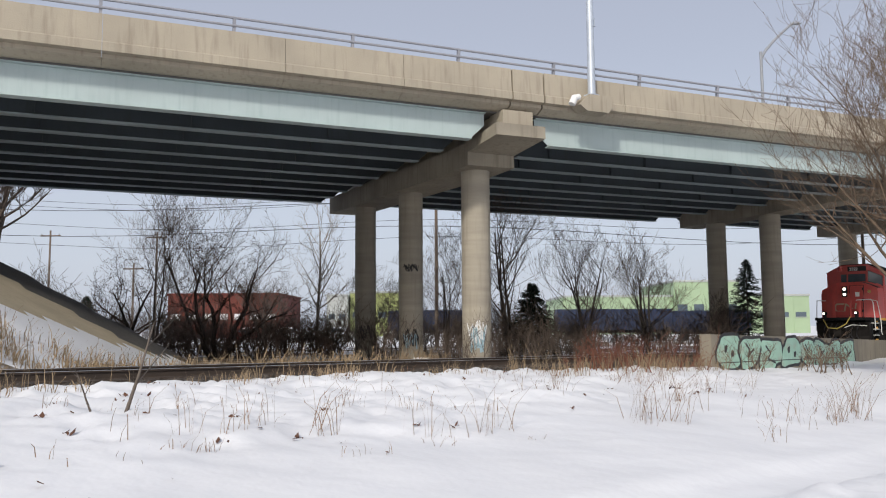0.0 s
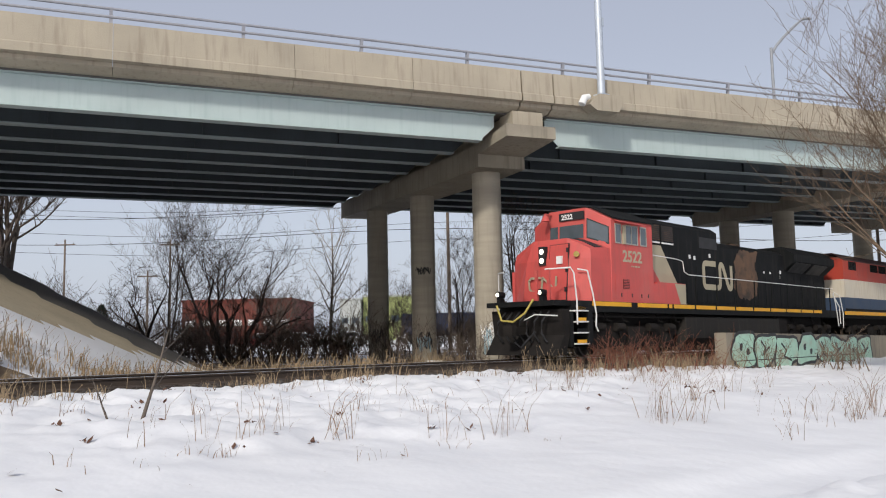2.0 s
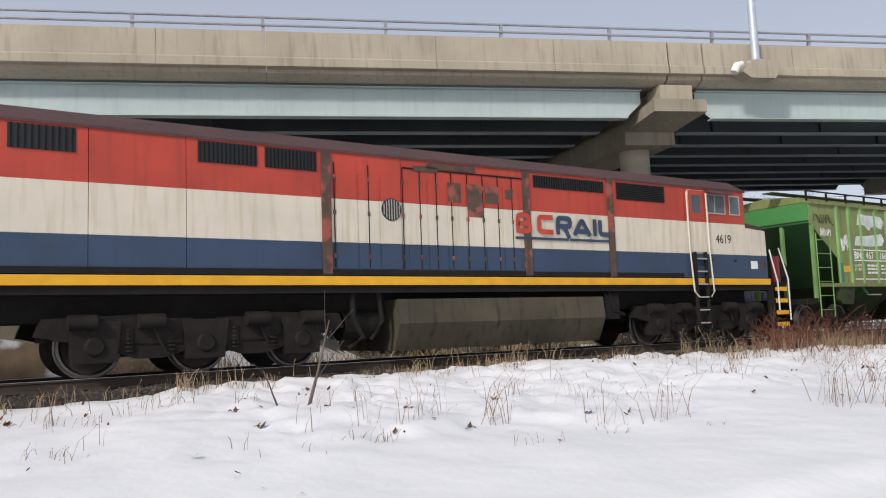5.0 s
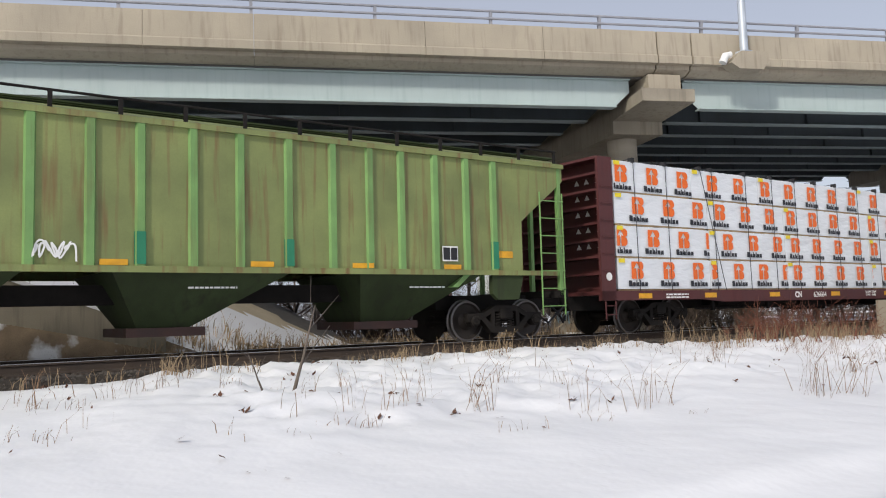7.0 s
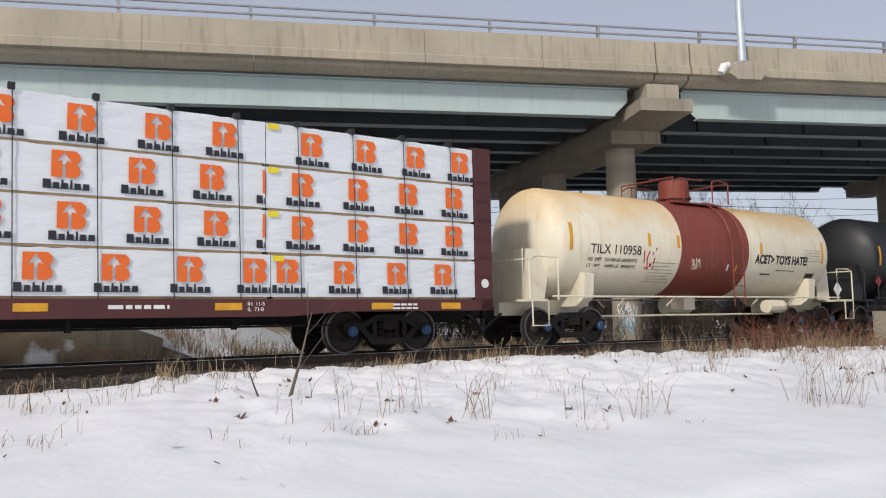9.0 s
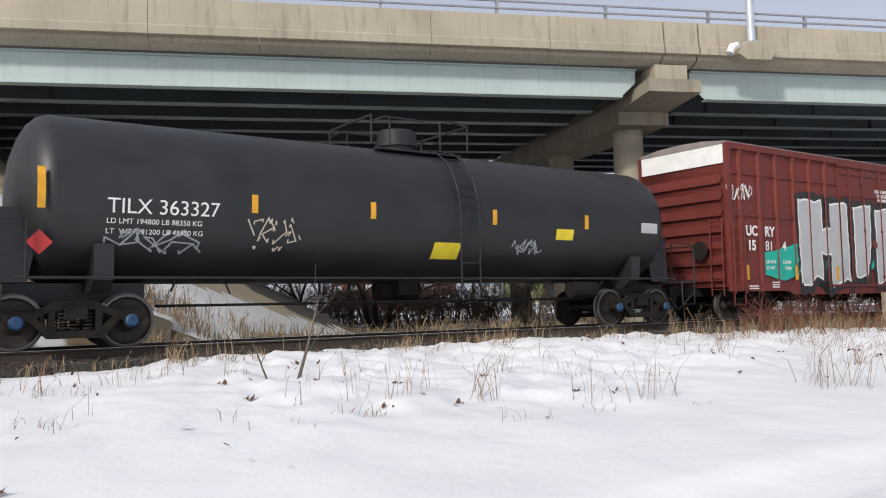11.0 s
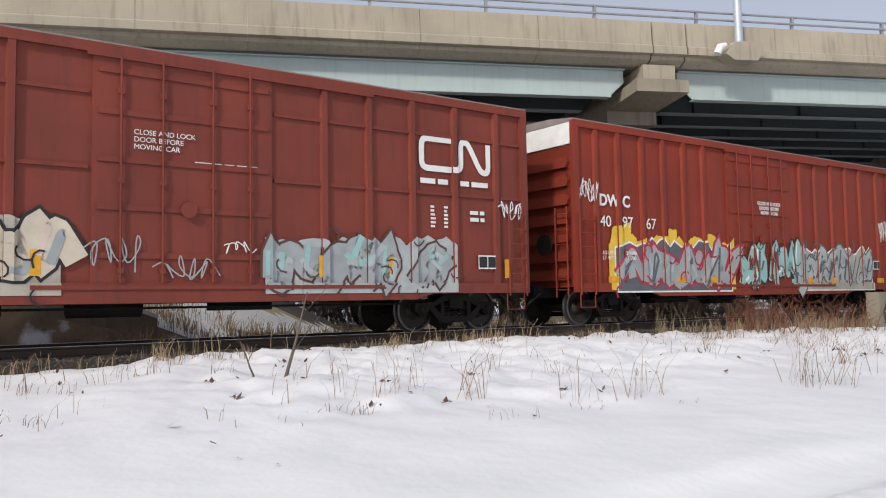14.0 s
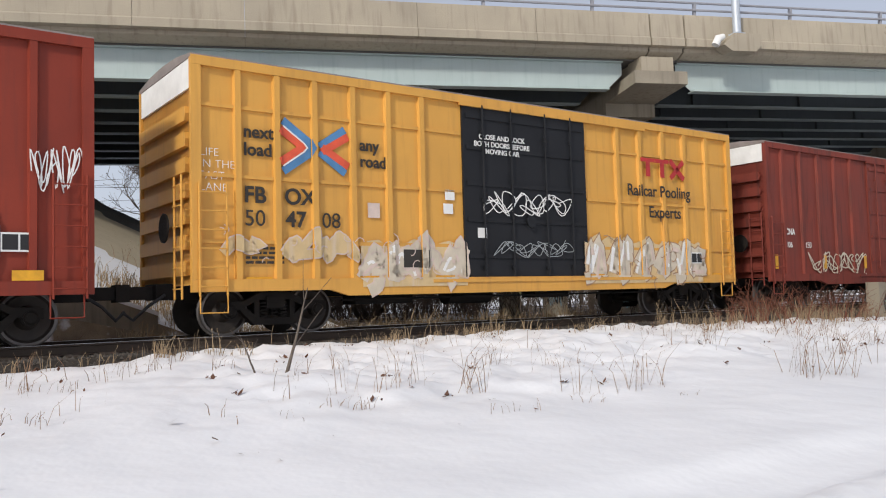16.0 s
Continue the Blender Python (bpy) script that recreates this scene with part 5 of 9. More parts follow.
def build_hopper():
    c = vehicle("covered_hopper", 89.2, "weathered green covered hopper car with rust streaks and tags", "hopper car")
    side = [(0, 4.06), (0, 3.4), (1.4, 2.33), (1.4, 1.56), (15.4, 1.56), (15.4, 2.7), (16.7, 3.7), (16.7, 4.06)]
    for y0, y1 in ((-1.54, -1.5), (1.5, 1.54)):
        bm = bmesh.new()
        prism(bm, side, "y", y0, y1)
        part("side_sheet", bm, HOPGREEN, c)
    bm = bmesh.new()
    prism(bm, [(-1.54, 4.062), (-1.2, 4.24), (0, 4.36), (1.2, 4.24), (1.54, 4.062)], "x", 0, 16.7)
    part("roof", bm, HOPGREEN, c)
    bm = bmesh.new()
    prism(bm, [(0.03, 4.05), (0.03, 3.42), (3.0, 1.2), (3.15, 1.2), (0.2, 3.5), (0.2, 4.05)], "y", -1.498, 1.498)
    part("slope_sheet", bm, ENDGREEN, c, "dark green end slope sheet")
    block("end_band", (-0.012, 0.028, -1.49, 1.49, 3.5, 4.05), LITGREEN, c, "bright green end band with light in its colour")
    bm = bmesh.new()
    prism(bm, [(16.67, 4.05), (16.67, 3.72), (13.6, 1.2), (13.45, 1.2), (16.5, 3.8), (16.5, 4.05)], "y", -1.498, 1.498)
    part("slope_sheet", bm, RIBGREEN, c)
    posts = [1.45, 2.13, 2.84, 3.72, 4.44, 5.25, 6.15, 6.95, 7.85, 8.71, 9.66, 10.58, 11.41, 12.16, 13.0, 13.82, 14.58]
    for y in (-1.6, 1.54):
        for x in posts:
            bm = bmesh.new()
            prism(bm, [(x - 0.09, y + 0.06 if y < 0 else y), (x + 0.09, y + 0.06 if y < 0 else y), (x + 0.06, y if y < 0 else y + 0.06), (x - 0.06, y if y < 0 else y + 0.06)], "z", 1.57, 4.05)
            part("side_rib", bm, RIBGREEN, c)
        bm = bmesh.new()
        box(bm, 0, 16.7, y - 0.01, y + 0.06, 4.0, 4.10)
        box(bm, 0.3, 16.4, y - 0.005, y + 0.06, 1.46, 1.57)
        part("side_rail", bm, HOPGREEN, c)
    for a, b, d, e in ((1.9, 5.2, 3.25, 4.1), (6.5, 9.75, 7.1, 8.05), (11.2, 14.3, 11.6, 12.7)):
        bm = bmesh.new()
        lo = [(d, -0.75), (e, -0.75), (e, 0.75), (d, 0.75)]
        hi = [(a, -1.5), (b, -1.5), (b, 1.5), (a, 1.5)]
        v0 = [bm.verts.new((x, y, 0.52)) for x, y in lo]
        v1 = [bm.verts.new((x, y, 1.5)) for x, y in hi]
        bm.faces.new(v0[::-1])
        bm.faces.new(v1)
        for i in range(4):
            bm.faces.new((v0[i], v0[(i + 1) % 4], v1[(i + 1) % 4], v1[i]))
        h = part("hopper_bay", bm, DARKGREEN, c, "dark tapering hopper bay")
        bm = bmesh.new()
        box(bm, d - 0.2, e + 0.25, -0.85, 0.85, 0.36, 0.52)
        part("outlet_gate", bm, mat("red_gate_paint", (0.06, 0.03, 0.025), 0.7, var=0.3), h, "dull red outlet gate")
        bars("stencil", (a + b) / 2 - 0.3, 1.18, 0.9, 0.06, 1, -1.34, WHITE, h)
    # running board and hatches
    for y in (-0.75, 0.35):
        for k in range(3):
            bm = bmesh.new()
            box(bm, -0.6, 17.2, y + k * 0.14, y + k * 0.14 + 0.09, 4.42, 4.45)
            part("running_board", bm, DARKGREEN, c)
    bm = bmesh.new()
    for y in (-1.45, 1.45):
        tube(bm, [(0.05, y, 4.42), (16.6, y, 4.42)], 0.025, 6)
    for x in [0.05 + 1.1 * k for k in range(16)]:
        for y in (-1.45, 1.45):
            box(bm, x - 0.035, x + 0.035, y - 0.02, y + 0.02, 4.08, 4.42)
    part("roof_rail", bm, UNDER, c, "dark roof edge rail")
    for x in [1.0 + 1.6 * k for k in range(10)]:
        bm = bmesh.new()
        box(bm, x, x + 1.3, -0.3, 0.3, 4.36, 4.43)
        part("roof_hatch", bm, HOPGREEN, c)
    # end frames
    for s, x0 in ((1, 0.0), (-1, 16.7)):
        for dx, ys in ((0.12, (-1.5, -0.5, 0.5, 1.5)),):
            for y in ys:
                bm = bmesh.new()
                box(bm, x0 + s * dx - 0.05, x0 + s * dx + 0.05, y - 0.05, y + 0.05, 1.0, 3.5 if abs(y) < 1.4 else 4.0)
                part("end_post", bm, RIBGREEN, c)
        bm = bmesh.new()
        box(bm, min(x0 - s * 0.5, x0 + s * 2.9), max(x0 - s * 0.5, x0 + s * 2.9), -0.32, 0.32, 0.72, 1.05)
        box(bm, min(x0 - s * 0.05, x0 + s * 0.2), max(x0 - s * 0.05, x0 + s * 0.2), -1.55, 1.55, 0.95, 1.12)
        part("end_sill", bm, UNDER, c)
        bm = bmesh.new()
        xa = x0 + s * 1.75
        prism(bm, [(xa - 0.45, 1.46), (xa - 0.45, 1.05), (xa - 0.3, 0.92), (xa + 0.3, 0.92), (xa + 0.45, 1.46)], "y", -1.55, -1.42)
        part("bolster_web", bm, DARKGREEN, c, bevel=0.02)
        if s > 0:
            ladder(c, 0.12, 0.85, -1.62, 0.55, 3.1, 6, RIBGREEN)
        else:
            ladder(c, 15.9, 16.6, -1.62, 0.55, 3.4, 7, RIBGREEN)
    bm = bmesh.new()
    lathe(bm, [(-0.28, 0.28), (-0.25, 0.28)], "x", (0, -0.55, 2.05), 20)
    tube(bm, [(-0.26, -0.8, 2.05), (-0.26, -0.3, 2.05)], 0.015, 5)
    tube(bm, [(-0.26, -0.55, 1.8), (-0.26, -0.55, 2.3)], 0.015, 5)
    box(bm, -0.22, 0.0, -0.7, -0.4, 1.6, 2.0)
    part("brake_wheel", bm, CAST, c)
    bm = bmesh.new()
    box(bm, 2.6, 14.2, -0.3, 0.3, 0.95, 1.3)
    part("centre_sill", bm, UNDER, c)
    # lettering and paint
    P = dict(sheet=-1.545, proud=-1.606)
    white = mat("faded_white_emblem", (0.62, 0.68, 0.66), 0.6, var=0.2, scale=3, bump=0, patch=(0.35, 0.45, 0.40), patch_amount=0.7)
    painted("faded_emblem", [[(2.6, 3.45), (2.72, 3.8), (4.1, 3.76), (4.28, 3.58), (4.1, 3.36), (3.5, 3.42), (3.3, 3.28), (3.05, 3.45)], [(2.38, 2.78), (2.5, 3.08), (3.1, 3.1), (4.05, 3.2), (4.22, 3.0), (4.05, 2.8), (3.3, 2.76)]], white, c, posts, 0.0, label="faded white railway emblem", **P)
    lettering("reporting_mark", "BN", 2.32, 2.36, 0.32, -1.545, WHITE, c, bold=0.008)
    lettering("car_number", "467", 3.0, 2.36, 0.32, -1.545, WHITE, c, bold=0.008)
    lettering("car_number", "266", 3.82, 2.36, 0.32, -1.545, WHITE, c, bold=0.008)
    painted("stencil_line", [[(2.2, 2.62), (4.3, 2.62), (4.3, 2.66), (2.2, 2.66)], [(2.2, 2.28), (4.3, 2.28), (4.3, 2.32), (2.2, 2.32)], [(2.2, 1.68), (4.3, 1.68), (4.3, 1.72), (2.2, 1.72)]], WHITE, c, posts, 0.0, **P)
    lettering("weight_stencil", "LD LMT\nLT  WT", 2.3, 2.1, 0.13, -1.545, WHITE, c)
    bars("stencil", 3.05, 1.85, 1.1, 0.35, 3, -1.545, WHITE, c)
    scribble(c, posts, 0.25, 3.3, 0.9, 0.5, BLACK, 4, 0.025, 20)
    scribble(c, posts, 0.45, 2.95, 0.55, 0.4, WHITE, 7, 0.03, 22)
    scribble(c, posts, 1.55, 2.4, 0.4, 0.8, WHITE, 11, 0.03, 24)
    scribble(c, posts, 5.3, 1.62, 0.6, 0.4, WHITE, 13, 0.04, 22)
    for x, z in ((1.45, 2.2), (4.5, 2.1), (6.95, 2.15), (9.66, 2.1), (14.58, 2.2)):
        painted("touch_up", [[(x - 0.1, 1.6), (x + 0.1, 1.6), (x + 0.1, z), (x - 0.1, z)]], PATCHGREEN, c, posts, 0.004, label="fresh green touch-up paint", **P)
    for x0, x1, z0, z1 in ((1.6, 2.02, 1.92, 2.12), (14.7, 15.1, 1.85, 2.0), (6.3, 6.75, 1.58, 1.68), (8.9, 9.35, 1.58, 1.68), (11.0, 11.45, 1.58, 1.68), (13.2, 13.65, 1.58, 1.68)):
        painted("reflector", [[(x0, z0), (x1, z0), (x1, z1), (x0, z1)]], YELLOWMARK, c, posts, 0.004, label="yellow reflective strip", **P)
    plate(c, 13.15, 1.75, 0.4, 0.32)
    bm = bmesh.new()
    lathe(bm, [(-1.565, 0.11), (-1.552, 0.11)], "y", (1.85, 0, 1.25), 16)
    part("lightening_hole", bm, BLACK, c)
    truck(c, 1.46)
    truck(c, 15.2)
    coupler(c, -0.5, -1)
    coupler(c, 17.2, 1)


build_hopper()

# ---- centre-beam flat car with wrapped lumber ----
CBRED = mat("maroon_car_paint", (0.085, 0.022, 0.022), 0.6, var=0.16, scale=1.0, bump=0.04, streak=(0.05, 0.016, 0.015), streak_amount=0.4)
WRAP = mat("white_lumber_wrap", (0.74, 0.77, 0.80), 0.38, var=0.05, scale=1.6, bump=0.5, grain=5.0, stretch=(0.5, 1, 1.4), depth=0.05)
ORANGE = mat("orange_print", (0.80, 0.15, 0.02), 0.5, var=0.04, bump=0)
PRINT = mat("dark_print", (0.02, 0.022, 0.03), 0.5, bump=0)
TAGY = mat("yellow_tag", (0.85, 0.68, 0.03), 0.5, bump=0)
LUMBER = mat("sawn_lumber", (0.46, 0.33, 0.18), 0.8, var=0.2, scale=4)


def build_centrebeam():
    c = vehicle("centerbeam_flatcar", 107.5, "maroon centerbeam flatcar loaded with wrapped lumber", "flat car")
    L = 22.4
    bm = bmesh.new()
    box(bm, -0.35, L + 0.3, -0.35, 0.35, 0.62, 1.0)
    part("centre_sill", bm, UNDER, c)
    for y0, y1 in ((-1.52, -1.40), (1.40, 1.52)):
        bm = bmesh.new()
        prism(bm, [(-0.36, 0.86), (-0.36, 1.1), (L + 0.3, 1.1), (L + 0.3, 0.86), (L - 3.5, 0.86), (L - 4.5, 0.78), (4.5, 0.78), (3.5, 0.86)], "y", y0, y1)
        part("side_sill", bm, CBRED, c)
    bm = bmesh.new()
    box(bm, -0.36, L + 0.3, -1.4, 1.4, 1.0, 1.09)
    part("deck", bm, CBRED, c)
    bm = bmesh.new()
    box(bm, 0.2, L - 0.2, -0.1, 0.1, 4.25, 4.5)
    k = 1.2
    while k < L:
        box(bm, k - 0.08, k + 0.08, -0.09, 0.09, 1.1, 4.25)
        k += 1.22
    part("centre_beam", bm, CBRED, c)
    for x0, x1, face in ((-0.36, 0.14, -1), (L - 0.14, L + 0.3, 1)):
        bm = bmesh.new()
        for y0, y1 in ((-1.52, -1.44), (1.44, 1.52)):
            box(bm, x0, x1, y0, y1, 0.86, 4.46)
        xi = x1 - 0.06 if face < 0 else x0
        box(bm, xi, xi + 0.06, -1.44, 1.44, 1.1, 4.4)
        box(bm, x0, x1, -1.44, 1.44, 4.40, 4.47)
        bh = part("bulkhead", bm, CBRED, c, "tall maroon end bulkhead", bevel=0.012)
        for k in range(7):
            bm = bmesh.new()
            z = 1.5 + 0.42 * k
            box(bm, x0 + 0.03 if face < 0 else x0 + 0.07, x1 - 0.07 if face < 0 else x1 - 0.03, -1.43, 1.43, z, z + 0.06)
            part("bulkhead_shelf", bm, CBRED, bh)
        for k in range(6):
            bm = bmesh.new()
            z = 1.6 + 0.42 * k
            tube(bm, [(x0 + 0.06, -1.55, z), (x1 - 0.06, -1.55, z)], 0.012, 5)
            part("grab_iron", bm, CBRED, bh)
    bm = bmesh.new()
    for k in range(5):
        z = 2.2 + 0.42 * k
        for y in (-1.1, -0.7, -0.35):
            prism(bm, [(y - 0.09, z), (y + 0.09, z), (y, z + 0.14)], "x", 0.066, 0.074)
    part("stencil", bm, WHITE, c, "white triangular stencils")
    bm = bmesh.new()
    lathe(bm, [(-1.535, 0.10), (-1.525, 0.10)], "y", (-0.1, 0, 1.45), 16)
    lathe(bm, [(-1.535, 0.10), (-1.525, 0.10)], "y", (L + 0.08, 0, 1.45), 16)
    part("round_badge", bm, WHITE, c)
    for x in (0.95, 3.6, 6.6, 9.9, 13.2, 16.4, 19.6, 21.3):
        bm = bmesh.new()
        rect(bm, x, x + 0.5, 0.90, 1.03, -1.522)
        part("reflector", bm, YELLOWMARK, c, "yellow reflective strip")
    lettering("reporting_mark", "CN", 7.9, 0.87, 0.24, -1.525, WHITE, c, bold=0.008)
    lettering("car_number", "626664", 8.9, 0.87, 0.24, -1.525, WHITE, c, bold=0.008)
    lettering("weight_stencil", "LD LMT 223600\nLT WT   62400", 12.0, 0.98, 0.10, -1.525, WHITE, c)
    lettering("dimension_stencil", "IH  11-5\nIL  73-0", 17.0, 0.98, 0.10, -1.525, WHITE, c)
    bars("web_address", 14.6, 0.90, 1.0, 0.12, 1, -1.525, WHITE, c)
    bars("stencil", 2.0, 0.88, 0.9, 0.15, 2, -1.525, WHITE, c)
    bars("stencil", 20.1, 0.88, 0.6, 0.15, 2, -1.525, WHITE, c)
    bm = bmesh.new()
    tube(bm, [(3.5, -1.25, 0.6), (L - 3.5, -1.25, 0.6)], 0.02, 5)
    box(bm, 9.0, 10.4, -1.0, -0.4, 0.5, 0.95)
    for x in (4.2, 6.8, 11.5, 14.0, 16.8):
        box(bm, x, x + 0.09, -1.3, -1.22, 0.55, 0.9)
    box(bm, 5.0, 17.4, -0.9, 0.9, 0.70, 0.99)
    part("brake_rigging", bm, UNDER, c)
    truck(c, 2.24)
    truck(c, 20.27, blue=True)
    coupler(c, -0.5, -1)
    coupler(c, L + 0.4, 1)
    ladder(c, -0.3, 0.05, -1.57, 0.4, 0.84, 2, CBRED, "sill_step")

    # cables drawn over the load down to the sill
    for x in (0.95, 2.2, 3.65, 4.15, 5.7, 7.0, 8.2, 9.37, 10.55, 11.85, 13.1, 14.36, 15.6, 16.8, 18.0, 19.2, 20.4, 21.6):
        bm = bmesh.new()
        tube(bm, [(x, -0.3, 4.50), (x, -1.46, 4.50), (x + 0.01, -1.505, 4.42), (x + (0.95 if x == 3.65 else 0.09), -1.50, 1.08)], 0.009, 5)
        cb = part("tie_down_cable", bm, PRINT, c, "dark tie-down cable")
        block("corner_guard", (x - 0.05, x + 0.05, -1.52, -1.38, 4.40, 4.515), BLACK, cb, "black corner guard")

    # lumber packs: length, where each printed emblem begins, height of the print
    emblem_a = [(0, 0), (0.165, 0), (0.165, 0.27), (0.07, 0.25), (0.19, 0.41), (0.19, 0.44), (0, 0.44)]
    emblem_b = [(0.195, 0.44), (0.195, 0.41), (0.31, 0.25), (0.22, 0.27), (0.22, 0), (0.36, 0), (0.43, 0.05), (0.44, 0.13), (0.41, 0.20), (0.36, 0.225), (0.41, 0.25), (0.44, 0.31), (0.43, 0.38), (0.37, 0.44)]
    word = [(0, 0), (0.70, 0), (0.70, 0.105), (0.605, 0.105), (0.60, 0.012), (0.572, 0.012), (0.567, 0.105), (0.475, 0.105), (0.47, 0.012), (0.445, 0.012), (0.44, 0.15), (0.41, 0.15), (0.405, 0.012), (0.38, 0.012),
            (0.375, 0.10), (0.31, 0.105), (0.305, 0.15), (0.275, 0.15), (0.27, 0.012), (0.245, 0.012), (0.24, 0.105), (0.155, 0.105), (0.15, 0.012), (0.125, 0.012), (0.115, 0.15), (0, 0.15)]

    def pack(length, prints, drop, seed):
        nx, nz = max(8, int(length * 7)), 7

        def y_at(x, z):
            e = min(1.0, 6 * z * (0.78 - z) / 0.15)
            return -0.612 - 0.016 * e * noise.noise((x * 1.6 + seed * 3.7 + 2.0 * z, z * 5.0 - x, seed)) - 0.008 * noise.noise((x * 4.0 + 6 * z, z * 7 - 3 * x, seed + 5.0))
        rng = random.Random(seed)
        bm = bmesh.new()
        rows = []
        for q in range(nz + 1):
            z = 0.78 * q / nz
            rows.append([bm.verts.new((length * i / nx, y_at(length * i / nx, z), z + (rng.uniform(-0.012, 0.006) if q == nz else 0))) for i in range(nx + 1)])
        back = [[bm.verts.new((length * i / nx, 0.60, z)) for i in (0, nx)] for z in (0, 0.78)]
        for a, b in zip(rows, rows[1:]):
            for i in range(nx):
                bm.faces.new((a[i], a[i + 1], b[i + 1], b[i]))
        bm.faces.new(rows[-1] + [back[1][1], back[1][0]])
        bm.faces.new(rows[0][::-1] + [back[0][0], back[0][1]])
        bm.faces.new([r[0] for r in rows] + [back[1][0], back[0][0]])
        bm.faces.new([r[-1] for r in rows][::-1] + [back[0][1], back[1][1]])
        bm.faces.new([back[0][0], back[0][1], back[1][1], back[1][0]])
        p = new("lumber_pack")
        tagged(p, "white plastic-wrapped lumber pack with orange printed emblems" if prints else "white plastic-wrapped lumber pack", "lumber pack", "wrapped lumber packs on the flatcar")
        part("wrap", bm, WRAP, p, smooth=True)

        def print_on(name, polys, x, z, material, label):
            bm = bmesh.new()
            for poly in polys:
                q = cut(cut([(x + a, z + b) for a, b in poly], 0.012, False), length - 0.012, True)
                q = [v for k, v in enumerate(q) if math.dist(v, q[k - 1]) > 1e-4]
                if len(q) >= 3:
                    flat(bm, q, -0.640, 0.004)
            if bm.faces:
                part(name, bm, material, p, label)
            else:
                bm.free()
        for x in prints:
            print_on("printed_emblem", [emblem_a, emblem_b], x, 0.255 - drop, ORANGE, "orange square emblem with a white arrow")
            print_on("printed_word", [word], x - 0.12, 0.065 - drop, PRINT, "dark printed brand word")
        bm = bmesh.new()
        rect(bm, 0.02, 0.24, 0.66, 0.765, -0.642, 0.004)
        part("corner_tag", bm, TAGY, p, "yellow corner tag")
        bm = bmesh.new()
        box(bm, 0.05, length - 0.05, -0.58, 0.55, -0.045, -0.002)
        part("dunnage", bm, LUMBER, p, "sawn spacer boards")
        return p

    tiers = [
        ((0.27, 3.93, (0.75, 1.97, 3.18)), (3.95, 7.62, (3.78, 4.99, 6.18, 7.38)), (7.64, 12.54, (7.95, 9.14, 10.37, 11.58)), (12.56, 17.46, (12.15, 13.32, 14.5, 15.74, 16.94)), (17.48, 22.24, (17.58, 18.78, 19.99, 21.16))),
        ((0.25, 3.92, (0.2, 1.42, 2.64, 3.8)), (3.94, 7.57, (4.56, 5.76, 6.96)), (7.6, 12.46, (7.9, 9.08, 10.32, 11.52)), (12.48, 17.36, (12.57, 13.8, 15.0, 16.2, 17.3)), (17.38, 22.24, (17.89, 19.1, 20.29, 21.46))),
        ((0.23, 3.92, (0.87, 2.07, 3.28)), (3.94, 7.55, (4.26, 5.44, 6.63)), (7.57, 12.46, (7.72, 8.92, 10.12, 11.34)), (12.48, 17.36, (12.5, 13.7, 14.9, 16.12, 17.3)), (17.38, 22.24, (17.89, 19.11, 20.3, 21.48))),
        ((0.22, 3.28, (0.28, 1.47, 2.68)), (3.30, 6.34, (3.97, 5.17)), (6.36, 11.85, (6.47, 7.69, 8.92, 10.11, 11.32)), (11.87, 17.36, (12.71, 13.92, 15.16, 16.34)), (17.38, 22.24, (18.09, 19.3, 20.5, 21.66))),
    ]
    for tier, packs in enumerate(tiers):
        z = 1.145 + tier * 0.83
        for n, (x0, x1, prints) in enumerate(packs):
            p = pack(x1 - x0, [x - x0 for x in prints], 0.03 if tier == 3 else 0.0, tier * 7 + n)
            MOVING.append((p, Matrix.Translation((107.5 + x0, -0.86, z))))
            p = pack(x1 - x0, [], 0.0, 40 + tier * 7 + n)
            MOVING.append((p, Matrix.Translation((107.5 + x1, 0.86, z)) @ Matrix.Rotation(math.pi, 4, "Z")))


build_centrebeam()

# ---- tank cars ----
CREAM = mat("cream_tank_paint", (0.80, 0.735, 0.58), 0.5, var=0.06, scale=0.8, bump=0.03, streak=(0.60, 0.42, 0.18), streak_amount=0.35, top_stain=((0.68, 0.40, 0.11), 3.0, 4.1))
TANKRED = mat("tank_band_red", (0.22, 0.045, 0.030), 0.55, var=0.14, scale=1.2, bump=0.04, streak=(0.36, 0.15, 0.08), streak_amount=0.3)
TANKBLACK = mat("black_tank_paint", (0.017, 0.018, 0.021), 0.5, var=0.3, scale=1.2, bump=0.04)


def tank_shell(L, r, zc, x0=0.0, x1=None, head0=True, head1=True):
    prof = []
    x1 = L if x1 is None else x1
    if head0:
        for k in range(7):
            a = math.pi / 2 * k / 6
            prof.append((x0 + 0.62 * (1 - math.sin(a)) if k < 6 else x0, max(0.02, r * math.cos(a))))
        prof = prof[::-1]
    else:
        prof = [(x0, r)]
    if head1:
        for k in range(7):
            a = math.pi / 2 * k / 6
            prof.append((x1 - 0.62 * (1 - math.sin(a)), max(0.02, r * math.cos(a))))
    else:
        prof.append((x1, r))
    bm = bmesh.new()
    lathe(bm, prof, "x", (0, 0, zc), 56)
    return bm


def curved_text(name, text, x, ang, size, r, zc, material, car, squeeze=1.0, bold=0.0):
    """Letters wrapped on the near side of a shell; ang: degrees above the middle."""
    ob = lettering(name, text, 0, 0, size, 0, material, car, squeeze=squeeze, bold=bold)
    wrap_on(ob, x, ang, r, zc)
    return ob


def wrap_on(ob, x, ang, r, zc):
    for v in ob.data.vertices:
        a = radians(ang) + v.co.z / r
        rr = r + 0.006 - v.co.y
        v.co = Vector((x + v.co.x, -rr * math.cos(a), zc + rr * math.sin(a)))


